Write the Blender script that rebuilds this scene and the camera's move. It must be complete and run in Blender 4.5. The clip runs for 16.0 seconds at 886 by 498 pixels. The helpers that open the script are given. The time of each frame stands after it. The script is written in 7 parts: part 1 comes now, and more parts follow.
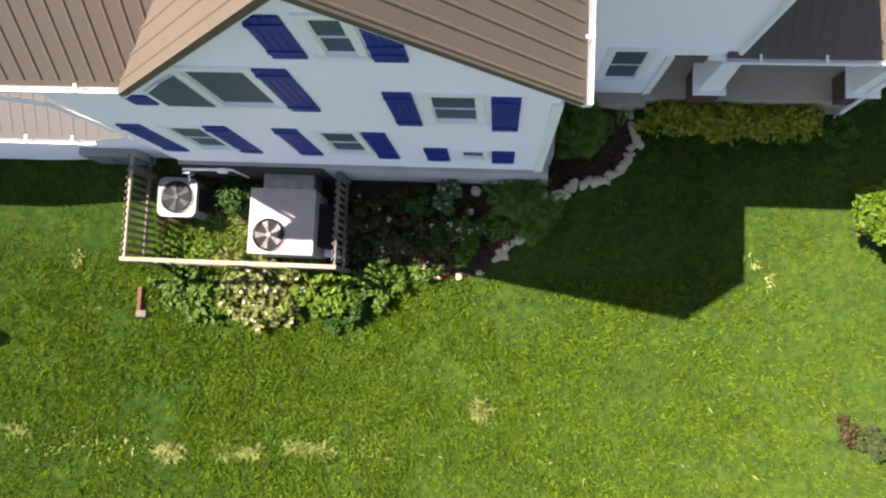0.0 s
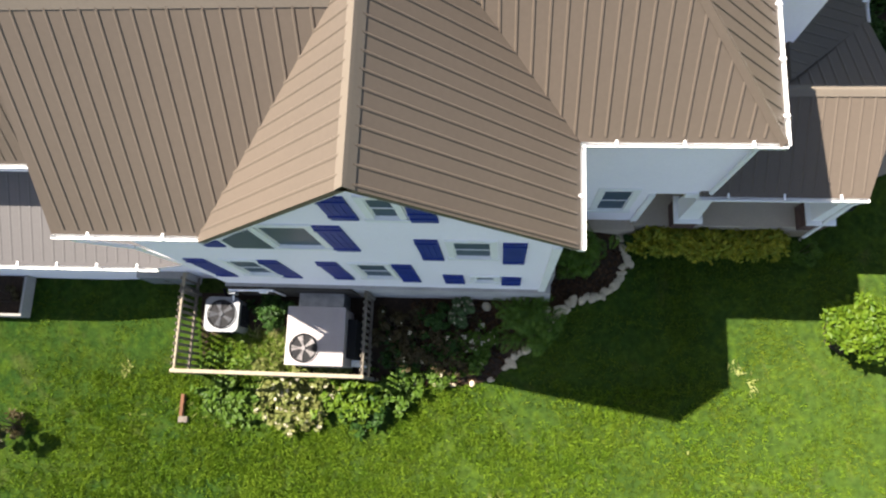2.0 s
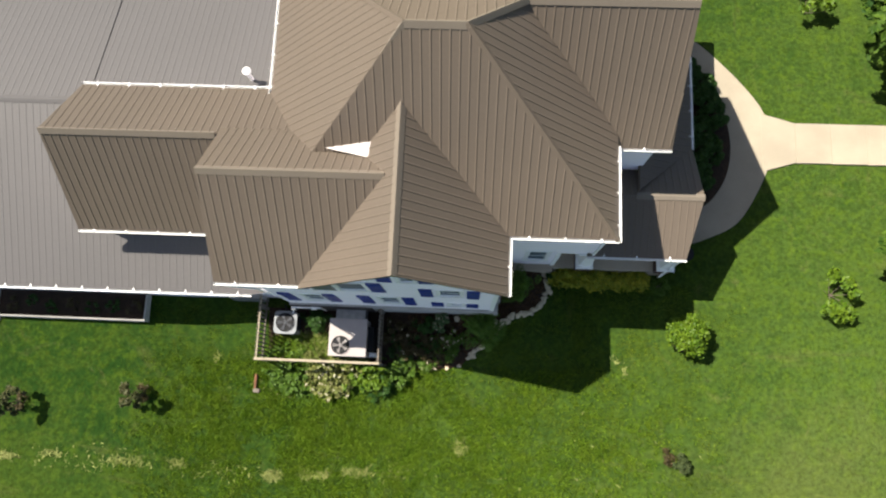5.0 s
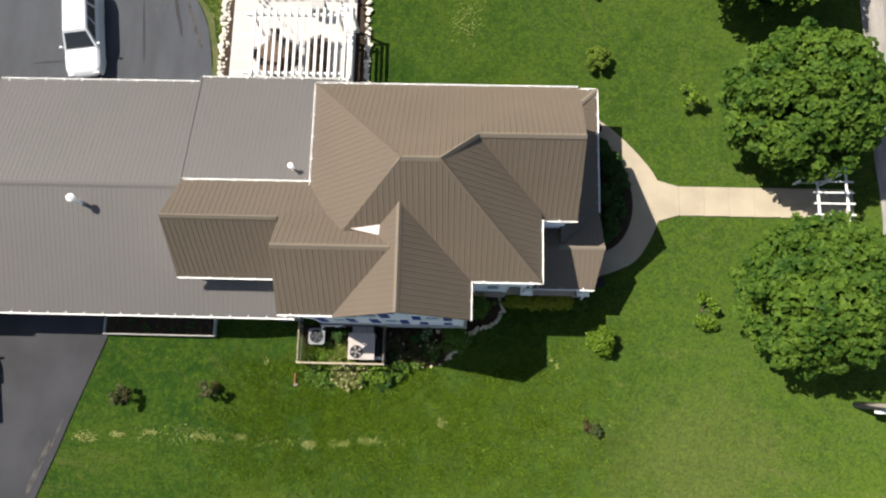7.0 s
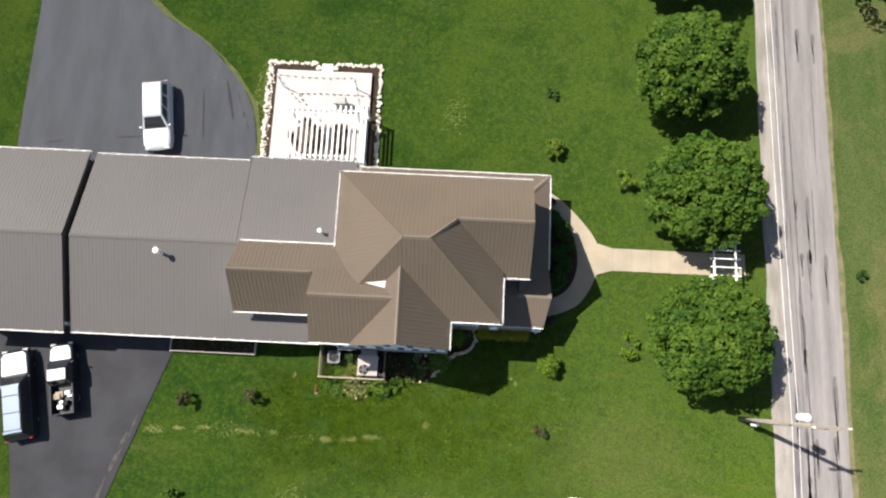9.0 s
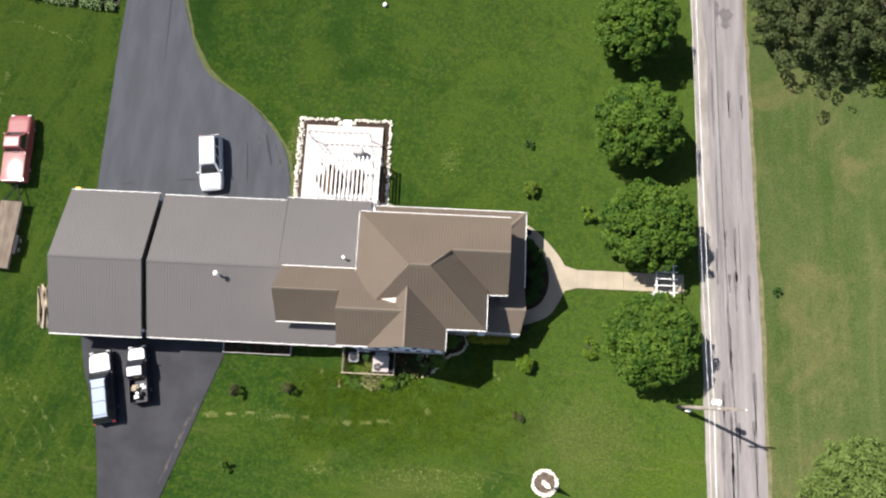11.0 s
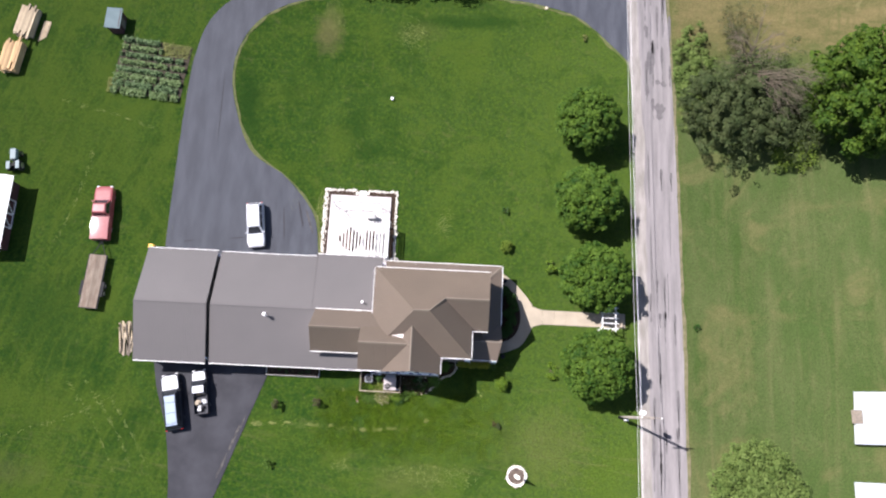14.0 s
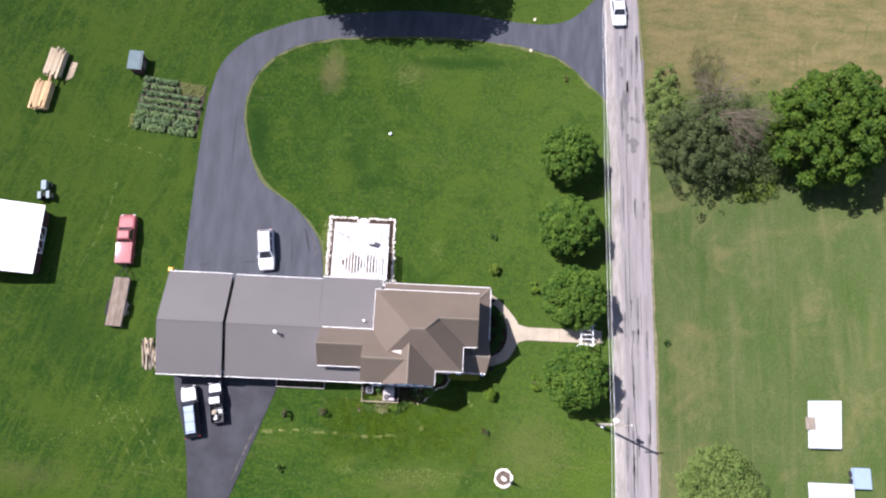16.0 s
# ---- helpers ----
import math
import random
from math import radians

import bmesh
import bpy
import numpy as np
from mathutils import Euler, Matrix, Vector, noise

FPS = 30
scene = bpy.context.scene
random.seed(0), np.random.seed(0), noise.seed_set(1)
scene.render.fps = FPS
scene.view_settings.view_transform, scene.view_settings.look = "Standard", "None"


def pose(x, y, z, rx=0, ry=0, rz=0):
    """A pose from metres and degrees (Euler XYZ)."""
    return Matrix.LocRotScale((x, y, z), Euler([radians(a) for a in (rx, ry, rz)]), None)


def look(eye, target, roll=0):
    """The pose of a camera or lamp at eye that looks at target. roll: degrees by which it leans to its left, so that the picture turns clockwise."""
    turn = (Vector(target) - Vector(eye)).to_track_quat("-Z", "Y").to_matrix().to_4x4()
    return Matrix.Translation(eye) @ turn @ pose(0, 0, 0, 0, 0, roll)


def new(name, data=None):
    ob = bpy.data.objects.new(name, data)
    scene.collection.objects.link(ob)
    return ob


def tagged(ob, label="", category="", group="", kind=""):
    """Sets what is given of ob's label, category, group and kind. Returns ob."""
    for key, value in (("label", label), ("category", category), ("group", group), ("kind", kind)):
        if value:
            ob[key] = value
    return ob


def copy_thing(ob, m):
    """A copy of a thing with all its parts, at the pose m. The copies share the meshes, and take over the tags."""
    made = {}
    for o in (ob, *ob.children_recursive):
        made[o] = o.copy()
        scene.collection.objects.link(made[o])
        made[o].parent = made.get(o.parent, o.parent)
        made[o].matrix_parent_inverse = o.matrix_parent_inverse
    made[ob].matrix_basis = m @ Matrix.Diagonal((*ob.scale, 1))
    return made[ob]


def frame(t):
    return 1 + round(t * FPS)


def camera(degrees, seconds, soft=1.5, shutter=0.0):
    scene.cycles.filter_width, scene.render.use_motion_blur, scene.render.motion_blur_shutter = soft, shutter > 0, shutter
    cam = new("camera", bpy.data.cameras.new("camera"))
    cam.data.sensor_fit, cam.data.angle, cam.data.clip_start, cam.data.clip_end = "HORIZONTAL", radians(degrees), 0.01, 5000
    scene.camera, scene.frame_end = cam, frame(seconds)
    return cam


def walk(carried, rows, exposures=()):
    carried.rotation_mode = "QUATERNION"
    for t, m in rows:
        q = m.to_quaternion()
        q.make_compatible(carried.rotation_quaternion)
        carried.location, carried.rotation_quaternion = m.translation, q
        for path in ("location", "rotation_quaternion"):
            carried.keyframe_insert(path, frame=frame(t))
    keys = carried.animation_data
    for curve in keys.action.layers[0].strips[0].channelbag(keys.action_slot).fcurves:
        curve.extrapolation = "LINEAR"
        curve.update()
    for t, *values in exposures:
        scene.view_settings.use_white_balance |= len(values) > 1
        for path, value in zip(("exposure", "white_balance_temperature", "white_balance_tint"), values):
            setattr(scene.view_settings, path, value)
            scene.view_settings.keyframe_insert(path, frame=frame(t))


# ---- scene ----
cam = camera(64.6, 16.0, 2.2)
PATH = [
    (0, (0.123, -2.009, 14.587), (-0.032, -1.845, 12.6), -41.1),
    (0.5, (0.037, -1.788, 14.63), (-0.124, -1.541, 12.651), -30.8),
    (1, (-0.018, -1.674, 14.891), (-0.197, -1.281, 12.939), -22.9),
    (1.5, (-0.03, -1.705, 15.609), (-0.204, -1.288, 13.661), -20.9),
    (2, (-0.051, -1.752, 16.465), (-0.216, -1.333, 14.516), -19.9),
    (2.5, (-0.099, -1.813, 17.371), (-0.251, -1.418, 15.416), -18.9),
    (3, (-0.139, -1.861, 18.285), (-0.275, -1.488, 16.325), -17.6),
    (3.5, (-0.126, -1.863, 19.386), (-0.24, -1.486, 17.425), -14.8),
    (4, (-0.068, -1.888, 20.812), (-0.168, -1.505, 18.852), -12.6),
    (4.2, (-0.064, -1.927, 21.611), (-0.158, -1.539, 19.651), -11.3),
    (6.3, (0.252, -2.089, 31.76), (0.209, -1.725, 29.794), -4.8),
    (6.5, (0.199, -1.959, 32.736), (0.165, -1.604, 30.768), -3.5),
    (7, (0.454, -1.998, 35.605), (0.417, -1.632, 33.639), -4.5),
    (7.5, (0.526, -1.815, 38.448), (0.491, -1.451, 36.482), -3.0),
    (8, (0.676, -1.696, 41.224), (0.654, -1.325, 39.259), -1.9),
    (8.5, (0.683, -1.693, 44.089), (0.663, -1.302, 42.127), -0.5),
    (9, (0.807, -1.748, 46.936), (0.791, -1.357, 44.975), 0.4),
    (11.5, (1.231, -2.878, 61.487), (1.207, -2.466, 59.53), -0.6),
    (12, (1.113, -2.819, 64.288), (1.097, -2.406, 62.331), 0.8),
    (12.5, (0.811, -2.9, 67.141), (0.804, -2.465, 65.188), 1.5),
    (13, (0.593, -3.014, 70.021), (0.593, -2.566, 68.072), 2.5),
    (13.5, (0.468, -3.183, 72.847), (0.476, -2.729, 70.9), 3.5),
    (14, (0.408, -3.194, 75.755), (0.419, -2.739, 73.807), 4.2),
    (14.5, (0.304, -3.464, 78.526), (0.32, -3.006, 76.58), 4.9),
    (15, (0.151, -3.533, 80.867), (0.177, -3.072, 78.921), 5.8),
    (15.5, (0.146, -3.331, 82.64), (0.172, -2.87, 80.694), 6.4),
    (16, (0.22, -3.201, 83.738), (0.249, -2.724, 81.796), 6.2),
]
walk(cam, [(t, look(eye, target, roll)) for t, eye, target, roll in PATH],
     [(0, 1.86, 7250, 17), (4, 1.56, 7000, 9), (6.5, 1.12, 7000, 9), (9, 1.12, 6850, 10), (12.5, 1.22, 6500, 15), (16, 1.36, 6100, 22)])


# ---------- light ----------
SUN_X, SUN_Y = 0.615, -0.27          # shadow length per metre of height
sun_elev = math.atan2(1.0, math.hypot(SUN_X, SUN_Y))
world = bpy.data.worlds.new("sky")
scene.world = world
world.use_nodes = True
wn = world.node_tree.nodes
sky = wn.new("ShaderNodeTexSky")
sky.sky_type = 'NISHITA'
sky.sun_disc = False
sky.sun_elevation = sun_elev
sky.sun_rotation = math.atan2(-SUN_X, -SUN_Y)
sky.air_density, sky.dust_density = 1.0, 1.3
world.node_tree.links.new(sky.outputs[0], wn["Background"].inputs[0])
wn["Background"].inputs[1].default_value = 0.064
sun = new("sun", bpy.data.lights.new("sun", 'SUN'))
sun.data.energy, sun.data.angle, sun.data.color = 4.7, radians(0.53), (1.0, 0.96, 0.9)
sun.matrix_world = look((0, 0, 60), (SUN_X, SUN_Y, 59))


# ---------- materials ----------
def surface(name, base, rough=0.7, metal=0.0, other=None, amount=0.5, scale=1.5, fine=40.0, grain=0.15,
            bump=0.2, per_object=0.0, spec=0.4, stretch=(1, 1, 1), coat=0.0):
    """A surface with a second tone in patches, a fine grain, relief and a little change of gloss."""
    m = bpy.data.materials.new(name)
    m.use_nodes = True
    n, l = m.node_tree.nodes, m.node_tree.links
    b = n["Principled BSDF"]
    co = n.new("ShaderNodeTexCoord")
    mp = n.new("ShaderNodeMapping")
    mp.inputs["Scale"].default_value = stretch
    l.new(co.outputs["Object"], mp.inputs[0])
    big, small = n.new("ShaderNodeTexNoise"), n.new("ShaderNodeTexNoise")
    big.inputs["Scale"].default_value, big.inputs["Detail"].default_value = scale, 5
    small.inputs["Scale"].default_value, small.inputs["Detail"].default_value = fine, 3
    l.new(mp.outputs[0], big.inputs[0])
    l.new(mp.outputs[0], small.inputs[0])
    ramp = n.new("ShaderNodeMapRange")
    ramp.inputs[1].default_value, ramp.inputs[2].default_value = 0.35, 0.65
    ramp.inputs[3].default_value, ramp.inputs[4].default_value = 0.0, amount
    l.new(big.outputs[0], ramp.inputs[0])
    mix = n.new("ShaderNodeMix")
    mix.data_type = 'RGBA'
    mix.inputs[6].default_value = (*base, 1)
    mix.inputs[7].default_value = (*(other or [c * 0.75 for c in base]), 1)
    l.new(ramp.outputs[0], mix.inputs[0])
    hsv = n.new("ShaderNodeHueSaturation")
    l.new(mix.outputs[2], hsv.inputs["Color"])
    gr = n.new("ShaderNodeMapRange")
    gr.inputs[1].default_value, gr.inputs[2].default_value = 0.25, 0.75
    gr.inputs[3].default_value, gr.inputs[4].default_value = 1 - grain, 1 + grain
    l.new(small.outputs[0], gr.inputs[0])
    val = gr.outputs[0]
    if per_object:
        info = n.new("ShaderNodeObjectInfo")
        pr = n.new("ShaderNodeMapRange")
        pr.inputs[3].default_value, pr.inputs[4].default_value = 1 - per_object, 1 + per_object
        l.new(info.outputs["Random"], pr.inputs[0])
        mul = n.new("ShaderNodeMath")
        mul.operation = 'MULTIPLY'
        l.new(val, mul.inputs[0])
        l.new(pr.outputs[0], mul.inputs[1])
        val = mul.outputs[0]
    l.new(val, hsv.inputs["Value"])
    l.new(hsv.outputs[0], b.inputs["Base Color"])
    rr = n.new("ShaderNodeMapRange")
    rr.inputs[3].default_value, rr.inputs[4].default_value = max(rough - 0.08, 0.02), min(rough + 0.08, 1)
    l.new(big.outputs[0], rr.inputs[0])
    l.new(rr.outputs[0], b.inputs["Roughness"])
    b.inputs["Metallic"].default_value = metal
    b.inputs["Specular IOR Level"].default_value = spec
    b.inputs["Coat Weight"].default_value = coat
    b.inputs["Coat Roughness"].default_value = 0.07
    b.inputs["Diffuse Roughness"].default_value = rough
    if bump:
        bp = n.new("ShaderNodeBump")
        bp.inputs["Strength"].default_value, bp.inputs["Distance"].default_value = bump, 0.02
        l.new(small.outputs[0], bp.inputs["Height"])
        l.new(bp.outputs[0], b.inputs["Normal"])
    return m


def leafy(name, base, other, amount=0.8, scale=0.8, shine=0.5, gloss=0.2):
    """Leaves: each its own tone, letting some light through."""
    m = bpy.data.materials.new(name)
    m.use_nodes = True
    n, l = m.node_tree.nodes, m.node_tree.links
    b = n["Principled BSDF"]
    geo = n.new("ShaderNodeNewGeometry")
    co = n.new("ShaderNodeTexCoord")
    nz = n.new("ShaderNodeTexNoise")
    nz.inputs["Scale"].default_value = scale
    l.new(co.outputs["Object"], nz.inputs[0])
    add = n.new("ShaderNodeMath")
    add.operation = 'MULTIPLY_ADD'
    l.new(geo.outputs["Random Per Island"], add.inputs[0])
    add.inputs[1].default_value = 0.5
    l.new(nz.outputs[0], add.inputs[2])
    rg = n.new("ShaderNodeMapRange")
    rg.inputs[1].default_value, rg.inputs[2].default_value = 0.4, 1.1
    rg.inputs[4].default_value = amount
    l.new(add.outputs[0], rg.inputs[0])
    mix = n.new("ShaderNodeMix")
    mix.data_type = 'RGBA'
    mix.inputs[6].default_value, mix.inputs[7].default_value = (*base, 1), (*other, 1)
    l.new(rg.outputs[0], mix.inputs[0])
    l.new(mix.outputs[2], b.inputs["Base Color"])
    b.inputs["Roughness"].default_value = shine
    b.inputs["Specular IOR Level"].default_value = gloss
    tr = n.new("ShaderNodeBsdfTranslucent")
    l.new(mix.outputs[2], tr.inputs[0])
    ms = n.new("ShaderNodeMixShader")
    ms.inputs[0].default_value = 0.18
    l.new(b.outputs[0], ms.inputs[1])
    l.new(tr.outputs[0], ms.inputs[2])
    l.new(ms.outputs[0], n["Material Output"].inputs[0])
    return m


def lawn_material():
    m = bpy.data.materials.new("lawn")
    m.use_nodes = True
    n, l = m.node_tree.nodes, m.node_tree.links
    b = n["Principled BSDF"]
    co = n.new("ShaderNodeTexCoord")

    def nz(scale, detail=4, rough=0.6, stretch=None, turn=0.0, swirl=0.0):
        t = n.new("ShaderNodeTexNoise")
        t.inputs["Distortion"].default_value = swirl
        t.inputs["Scale"].default_value, t.inputs["Detail"].default_value = scale, detail
        t.inputs["Roughness"].default_value = rough
        if stretch:
            mp = n.new("ShaderNodeMapping")
            mp.inputs["Scale"].default_value = stretch
            src = co.outputs["Object"]
            if turn:
                rt = n.new("ShaderNodeMapping")
                rt.inputs["Rotation"].default_value = (0, 0, radians(turn))
                l.new(src, rt.inputs[0])
                src = rt.outputs[0]
            l.new(src, mp.inputs[0])
            l.new(mp.outputs[0], t.inputs[0])
        else:
            l.new(co.outputs["Object"], t.inputs[0])
        return t.outputs[0]

    def rng(sock, a, c, lo=0.0, hi=1.0):
        r = n.new("ShaderNodeMapRange")
        for k, v in zip((1, 2, 3, 4), (a, c, lo, hi)):
            r.inputs[k].default_value = v
        l.new(sock, r.inputs[0])
        return r.outputs[0]

    def mixc(f, a, c):
        x = n.new("ShaderNodeMix")
        x.data_type = 'RGBA'
        l.new(f, x.inputs[0])
        for s, k in ((a, 6), (c, 7)):
            if isinstance(s, tuple):
                x.inputs[k].default_value = (*s, 1)
            else:
                l.new(s, x.inputs[k])
        return x.outputs[2]

    sep0 = n.new("ShaderNodeSeparateXYZ")
    l.new(co.outputs["Object"], sep0.inputs[0])
    warp = nz(0.55, 5, 0.7)

    def patch(x, y, rx, ry, turn, colour, amount, c):
        """A worn, wet or dry spot with an uneven edge."""
        mp = n.new("ShaderNodeMapping")
        mp.vector_type = 'TEXTURE'
        mp.inputs["Location"].default_value = (x, y, 0)
        mp.inputs["Rotation"].default_value = (0, 0, radians(turn))
        mp.inputs["Scale"].default_value = (rx, ry, 1)
        l.new(co.outputs["Object"], mp.inputs[0])
        ln = n.new("ShaderNodeVectorMath")
        ln.operation = 'LENGTH'
        l.new(mp.outputs[0], ln.inputs[0])
        ad = n.new("ShaderNodeMath")
        ad.operation = 'MULTIPLY_ADD'
        l.new(warp, ad.inputs[0])
        ad.inputs[1].default_value = 2.2
        l.new(ln.outputs["Value"], ad.inputs[2])
        return mixc(rng(ad.outputs[0], 2.45, 1.5, 0, amount), c, colour)

    c = mixc(rng(nz(0.12, 5), 0.38, 0.64), LAWN_A, LAWN_B)
    # paler eastward: sunlight scattered back by the grass, put into the colour
    c = mixc(rng(sep0.outputs[0], -14.0, 22.0, 0, 0.6), c, LAWN_E)
    c = mixc(rng(nz(0.3, 6, 0.7), 0.50, 0.70, 0, 0.38), c, LAWN_G)
    c = mixc(rng(nz(1.7, 5, 0.7, (1, 1.01, 1)), 0.54, 0.72, 0, 0.6), c, LAWN_G)
    c = mixc(rng(nz(2.6, 5, 0.75), 0.47, 0.68, 0, 0.75), c, LAWN_F)
    c = mixc(rng(nz(0.9, 5, 0.7), 0.50, 0.72, 0, 0.6), c, LAWN_C)
    c = mixc(rng(nz(0.35, 6, 0.75, (0.35, 1.6, 1)), 0.60, 0.74, 0, 0.5), c, LAWN_D)
    c = mixc(rng(nz(0.28, 6, 0.75, (1, 1.3, 1), 35, 2.2), 0.52, 0.66, 0, 0.5), c, LAWN_C)
    c = mixc(rng(nz(0.45, 5, 0.7, (0.8, 1.2, 1), 70, 2.5), 0.58, 0.70, 0, 0.45), c, LAWN_D)
    c = mixc(rng(nz(0.07, 6, 0.68, (1, 1.2, 1), 20, 1.2), 0.50, 0.62, 0, 0.55), c, LAWN_C)
    c = mixc(rng(nz(0.11, 6, 0.72, (1.2, 1, 1), 50, 1.5), 0.52, 0.66, 0, 0.55), c, LAWN_G)
    c = mixc(rng(nz(0.55, 6, 0.8, (1, 1.1, 1), 10, 3.0), 0.60, 0.70, 0, 0.5), c, LAWN_D)
    # mowing and wheel tracks on the west lawn
    trk = n.new("ShaderNodeMath")
    trk.operation = 'MULTIPLY'
    l.new(rng(nz(1.0, 4, 0.65, (1.1, 0.16, 1), 17, 0.7), 0.47, 0.70, 0, 0.85), trk.inputs[0])
    l.new(rng(sep0.outputs[0], -22.0, -30.0), trk.inputs[1])
    c = mixc(trk.outputs[0], c, LAWN_C)
    # pale streaks across the south lawn
    stk = n.new("ShaderNodeMath")
    stk.operation = 'MULTIPLY'
    l.new(rng(nz(0.9, 5, 0.7, (0.16, 1.8, 1), 8, 0.6), 0.56, 0.74, 0, 0.6), stk.inputs[0])
    l.new(rng(sep0.outputs[1], -2.5, -5.0), stk.inputs[1])
    c = mixc(stk.outputs[0], c, LAWN_D)
    for row in ((-14.0, 40.4, 1.6, 2.8, 0, LAWN_H, 0.5), (-8.2, 25.6, 2.2, 0.8, 20, LAWN_G, 0.5), (-9.6, 28.2, 1.2, 1.8, 0, LAWN_G, 0.6), (-11.8, 26.2, 1.8, 2.2, 0, LAWN_C, 0.6),
                (-9.3, -8.2, 1.5, 1.2, 3, LAWN_C, 0.75), (1.3, 18.6, 1.0, 1.3, 0, LAWN_C, 0.5), (-22.6, 31, 1.4, 5.0, 4, LAWN_G, 0.85), (3.5, 42.6, 7.0, 0.9, 3, LAWN_G, 0.7),
                (-3.0, 41.0, 3.0, 1.2, 0, LAWN_D, 0.25), (-1.6, -10.2, 4.0, 1.6, 5, LAWN_D, 0.3), (-42.0, 5.5, 5.0, 4.0, 0, LAWN_G, 0.45), (-40.0, -4.5, 4.5, 3.0, 0, LAWN_C, 0.55), (-44.0, -11.0, 5.0, 1.5, 0, LAWN_D, 0.3),
                (-31.4, 25.5, 1.2, 4.0, 0, LAWN_C, 0.6), (-44.0, 26.0, 7.0, 9.0, 0, LAWN_C, 0.4), (-40.0, 45.0, 9.0, 4.0, 20, LAWN_C, 0.35), (-36.0, 24.0, 2.5, 5.0, 10, LAWN_C, 0.4), (12.5, -6.0, 4.5, 3.5, 0, LAWN_D, 0.35), (-24.0, -9.0, 2.0, 6.0, 0, LAWN_C, 0.4)):
        c = patch(*row, c)
    # east of the road the field is drier
    sep = n.new("ShaderNodeSeparateXYZ")
    l.new(co.outputs["Object"], sep.inputs[0])
    east = rng(sep.outputs[0], 25.5, 28.0)
    dry = mixc(rng(nz(0.16, 6, 0.65, (1.4, 0.5, 1)), 0.35, 0.7), FIELD_A, FIELD_B)
    dry = mixc(rng(nz(0.5, 6, 0.8, (1.3, 0.6, 1)), 0.54, 0.74, 0, 0.55), dry, (0.13, 0.12, 0.055))
    dry = mixc(rng(nz(1.6, 6, 0.8), 0.5, 0.75, 0, 0.5), dry, (0.04, 0.07, 0.016))
    dry = mixc(rng(nz(0.9, 4, 0.6, (0.8, 0.07, 1), 0, 0.6), 0.50, 0.74, 0, 0.35), dry, (0.135, 0.122, 0.058))
    dry = mixc(rng(nz(0.08, 5, 0.65, (1.0, 0.7, 1), 30, 1.0), 0.52, 0.66, 0, 0.55), dry, (0.045, 0.078, 0.020))
    dry = mixc(rng(nz(0.13, 6, 0.7, (1.0, 0.8, 1), 60, 1.2), 0.52, 0.66, 0, 0.6), dry, (0.115, 0.108, 0.045))
    c = mixc(east, c, dry)
    north = n.new("ShaderNodeMath")
    north.operation = 'MULTIPLY'
    wav = n.new("ShaderNodeMath")
    wav.operation = 'MULTIPLY_ADD'
    l.new(nz(0.2), wav.inputs[0])
    wav.inputs[1].default_value = 9.0
    l.new(sep.outputs[1], wav.inputs[2])
    l.new(rng(wav.outputs[0], 43.5, 47.0), north.inputs[0])
    l.new(east, north.inputs[1])
    hay = mixc(rng(nz(0.35, 6, 0.75, (0.6, 1.8, 1)), 0.38, 0.66), (0.145, 0.120, 0.055), (0.078, 0.082, 0.030))
    hay = mixc(rng(nz(0.8, 5, 0.7, (2.0, 0.22, 1), 12, 0.8), 0.55, 0.72, 0, 0.6), hay, (0.062, 0.078, 0.024))
    hay = mixc(rng(nz(1.1, 5, 0.7, (1.6, 0.25, 1), 28, 0.9), 0.60, 0.72, 0, 0.6), hay, (0.20, 0.17, 0.085))
    c = mixc(north.outputs[0], c, hay)
    fine = nz(7.0, 6, 0.72)
    h = n.new("ShaderNodeHueSaturation")
    l.new(c, h.inputs["Color"])
    l.new(rng(fine, 0.3, 0.7, 0.55, 1.28), h.inputs["Value"])
    l.new(h.outputs[0], b.inputs["Base Color"])
    b.inputs["Roughness"].default_value = 0.9
    b.inputs["Specular IOR Level"].default_value = 0.03
    b.inputs["Diffuse Roughness"].default_value = 1.0
    bp = n.new("ShaderNodeBump")
    bp.inputs["Strength"].default_value, bp.inputs["Distance"].default_value = 0.7, 0.08
    l.new(fine, bp.inputs["Height"])
    l.new(bp.outputs[0], b.inputs["Normal"])
    return m


LAWN_A, LAWN_B, LAWN_C, LAWN_D = (0.016, 0.048, 0.008), (0.031, 0.067, 0.012), (0.055, 0.091, 0.012), (0.096, 0.104, 0.033)
LAWN_E, LAWN_F = (0.062, 0.093, 0.019), (0.067, 0.113, 0.010)
LAWN_G, LAWN_H = (0.014, 0.042, 0.007), (0.13, 0.11, 0.05)
FIELD_A, FIELD_B = (0.042, 0.070, 0.018), (0.070, 0.090, 0.032)
LAWN = lawn_material()
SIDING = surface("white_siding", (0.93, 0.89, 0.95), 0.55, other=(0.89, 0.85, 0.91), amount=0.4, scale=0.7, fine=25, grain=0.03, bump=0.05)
TRIM = surface("white_trim", (0.85, 0.85, 0.84), 0.45, other=(0.77, 0.77, 0.76), amount=0.4, scale=2, fine=60, grain=0.03, bump=0.05)
METAL = surface("taupe_roof_metal", (0.113, 0.090, 0.070), 0.5, metal=0.0, other=(0.098, 0.079, 0.062), amount=0.6, scale=0.35, fine=14, grain=0.05, bump=0.03, spec=0.3)
RIDGE = surface("taupe_ridge_metal", (0.155, 0.130, 0.102), 0.5, other=(0.135, 0.113, 0.09), amount=0.5, scale=1, fine=20, grain=0.04, bump=0.03)
BLUE = surface("blue_paint", (0.007, 0.031, 0.25), 0.5, other=(0.005, 0.024, 0.20), amount=0.6, scale=2.5, fine=30, grain=0.08, bump=0.08)
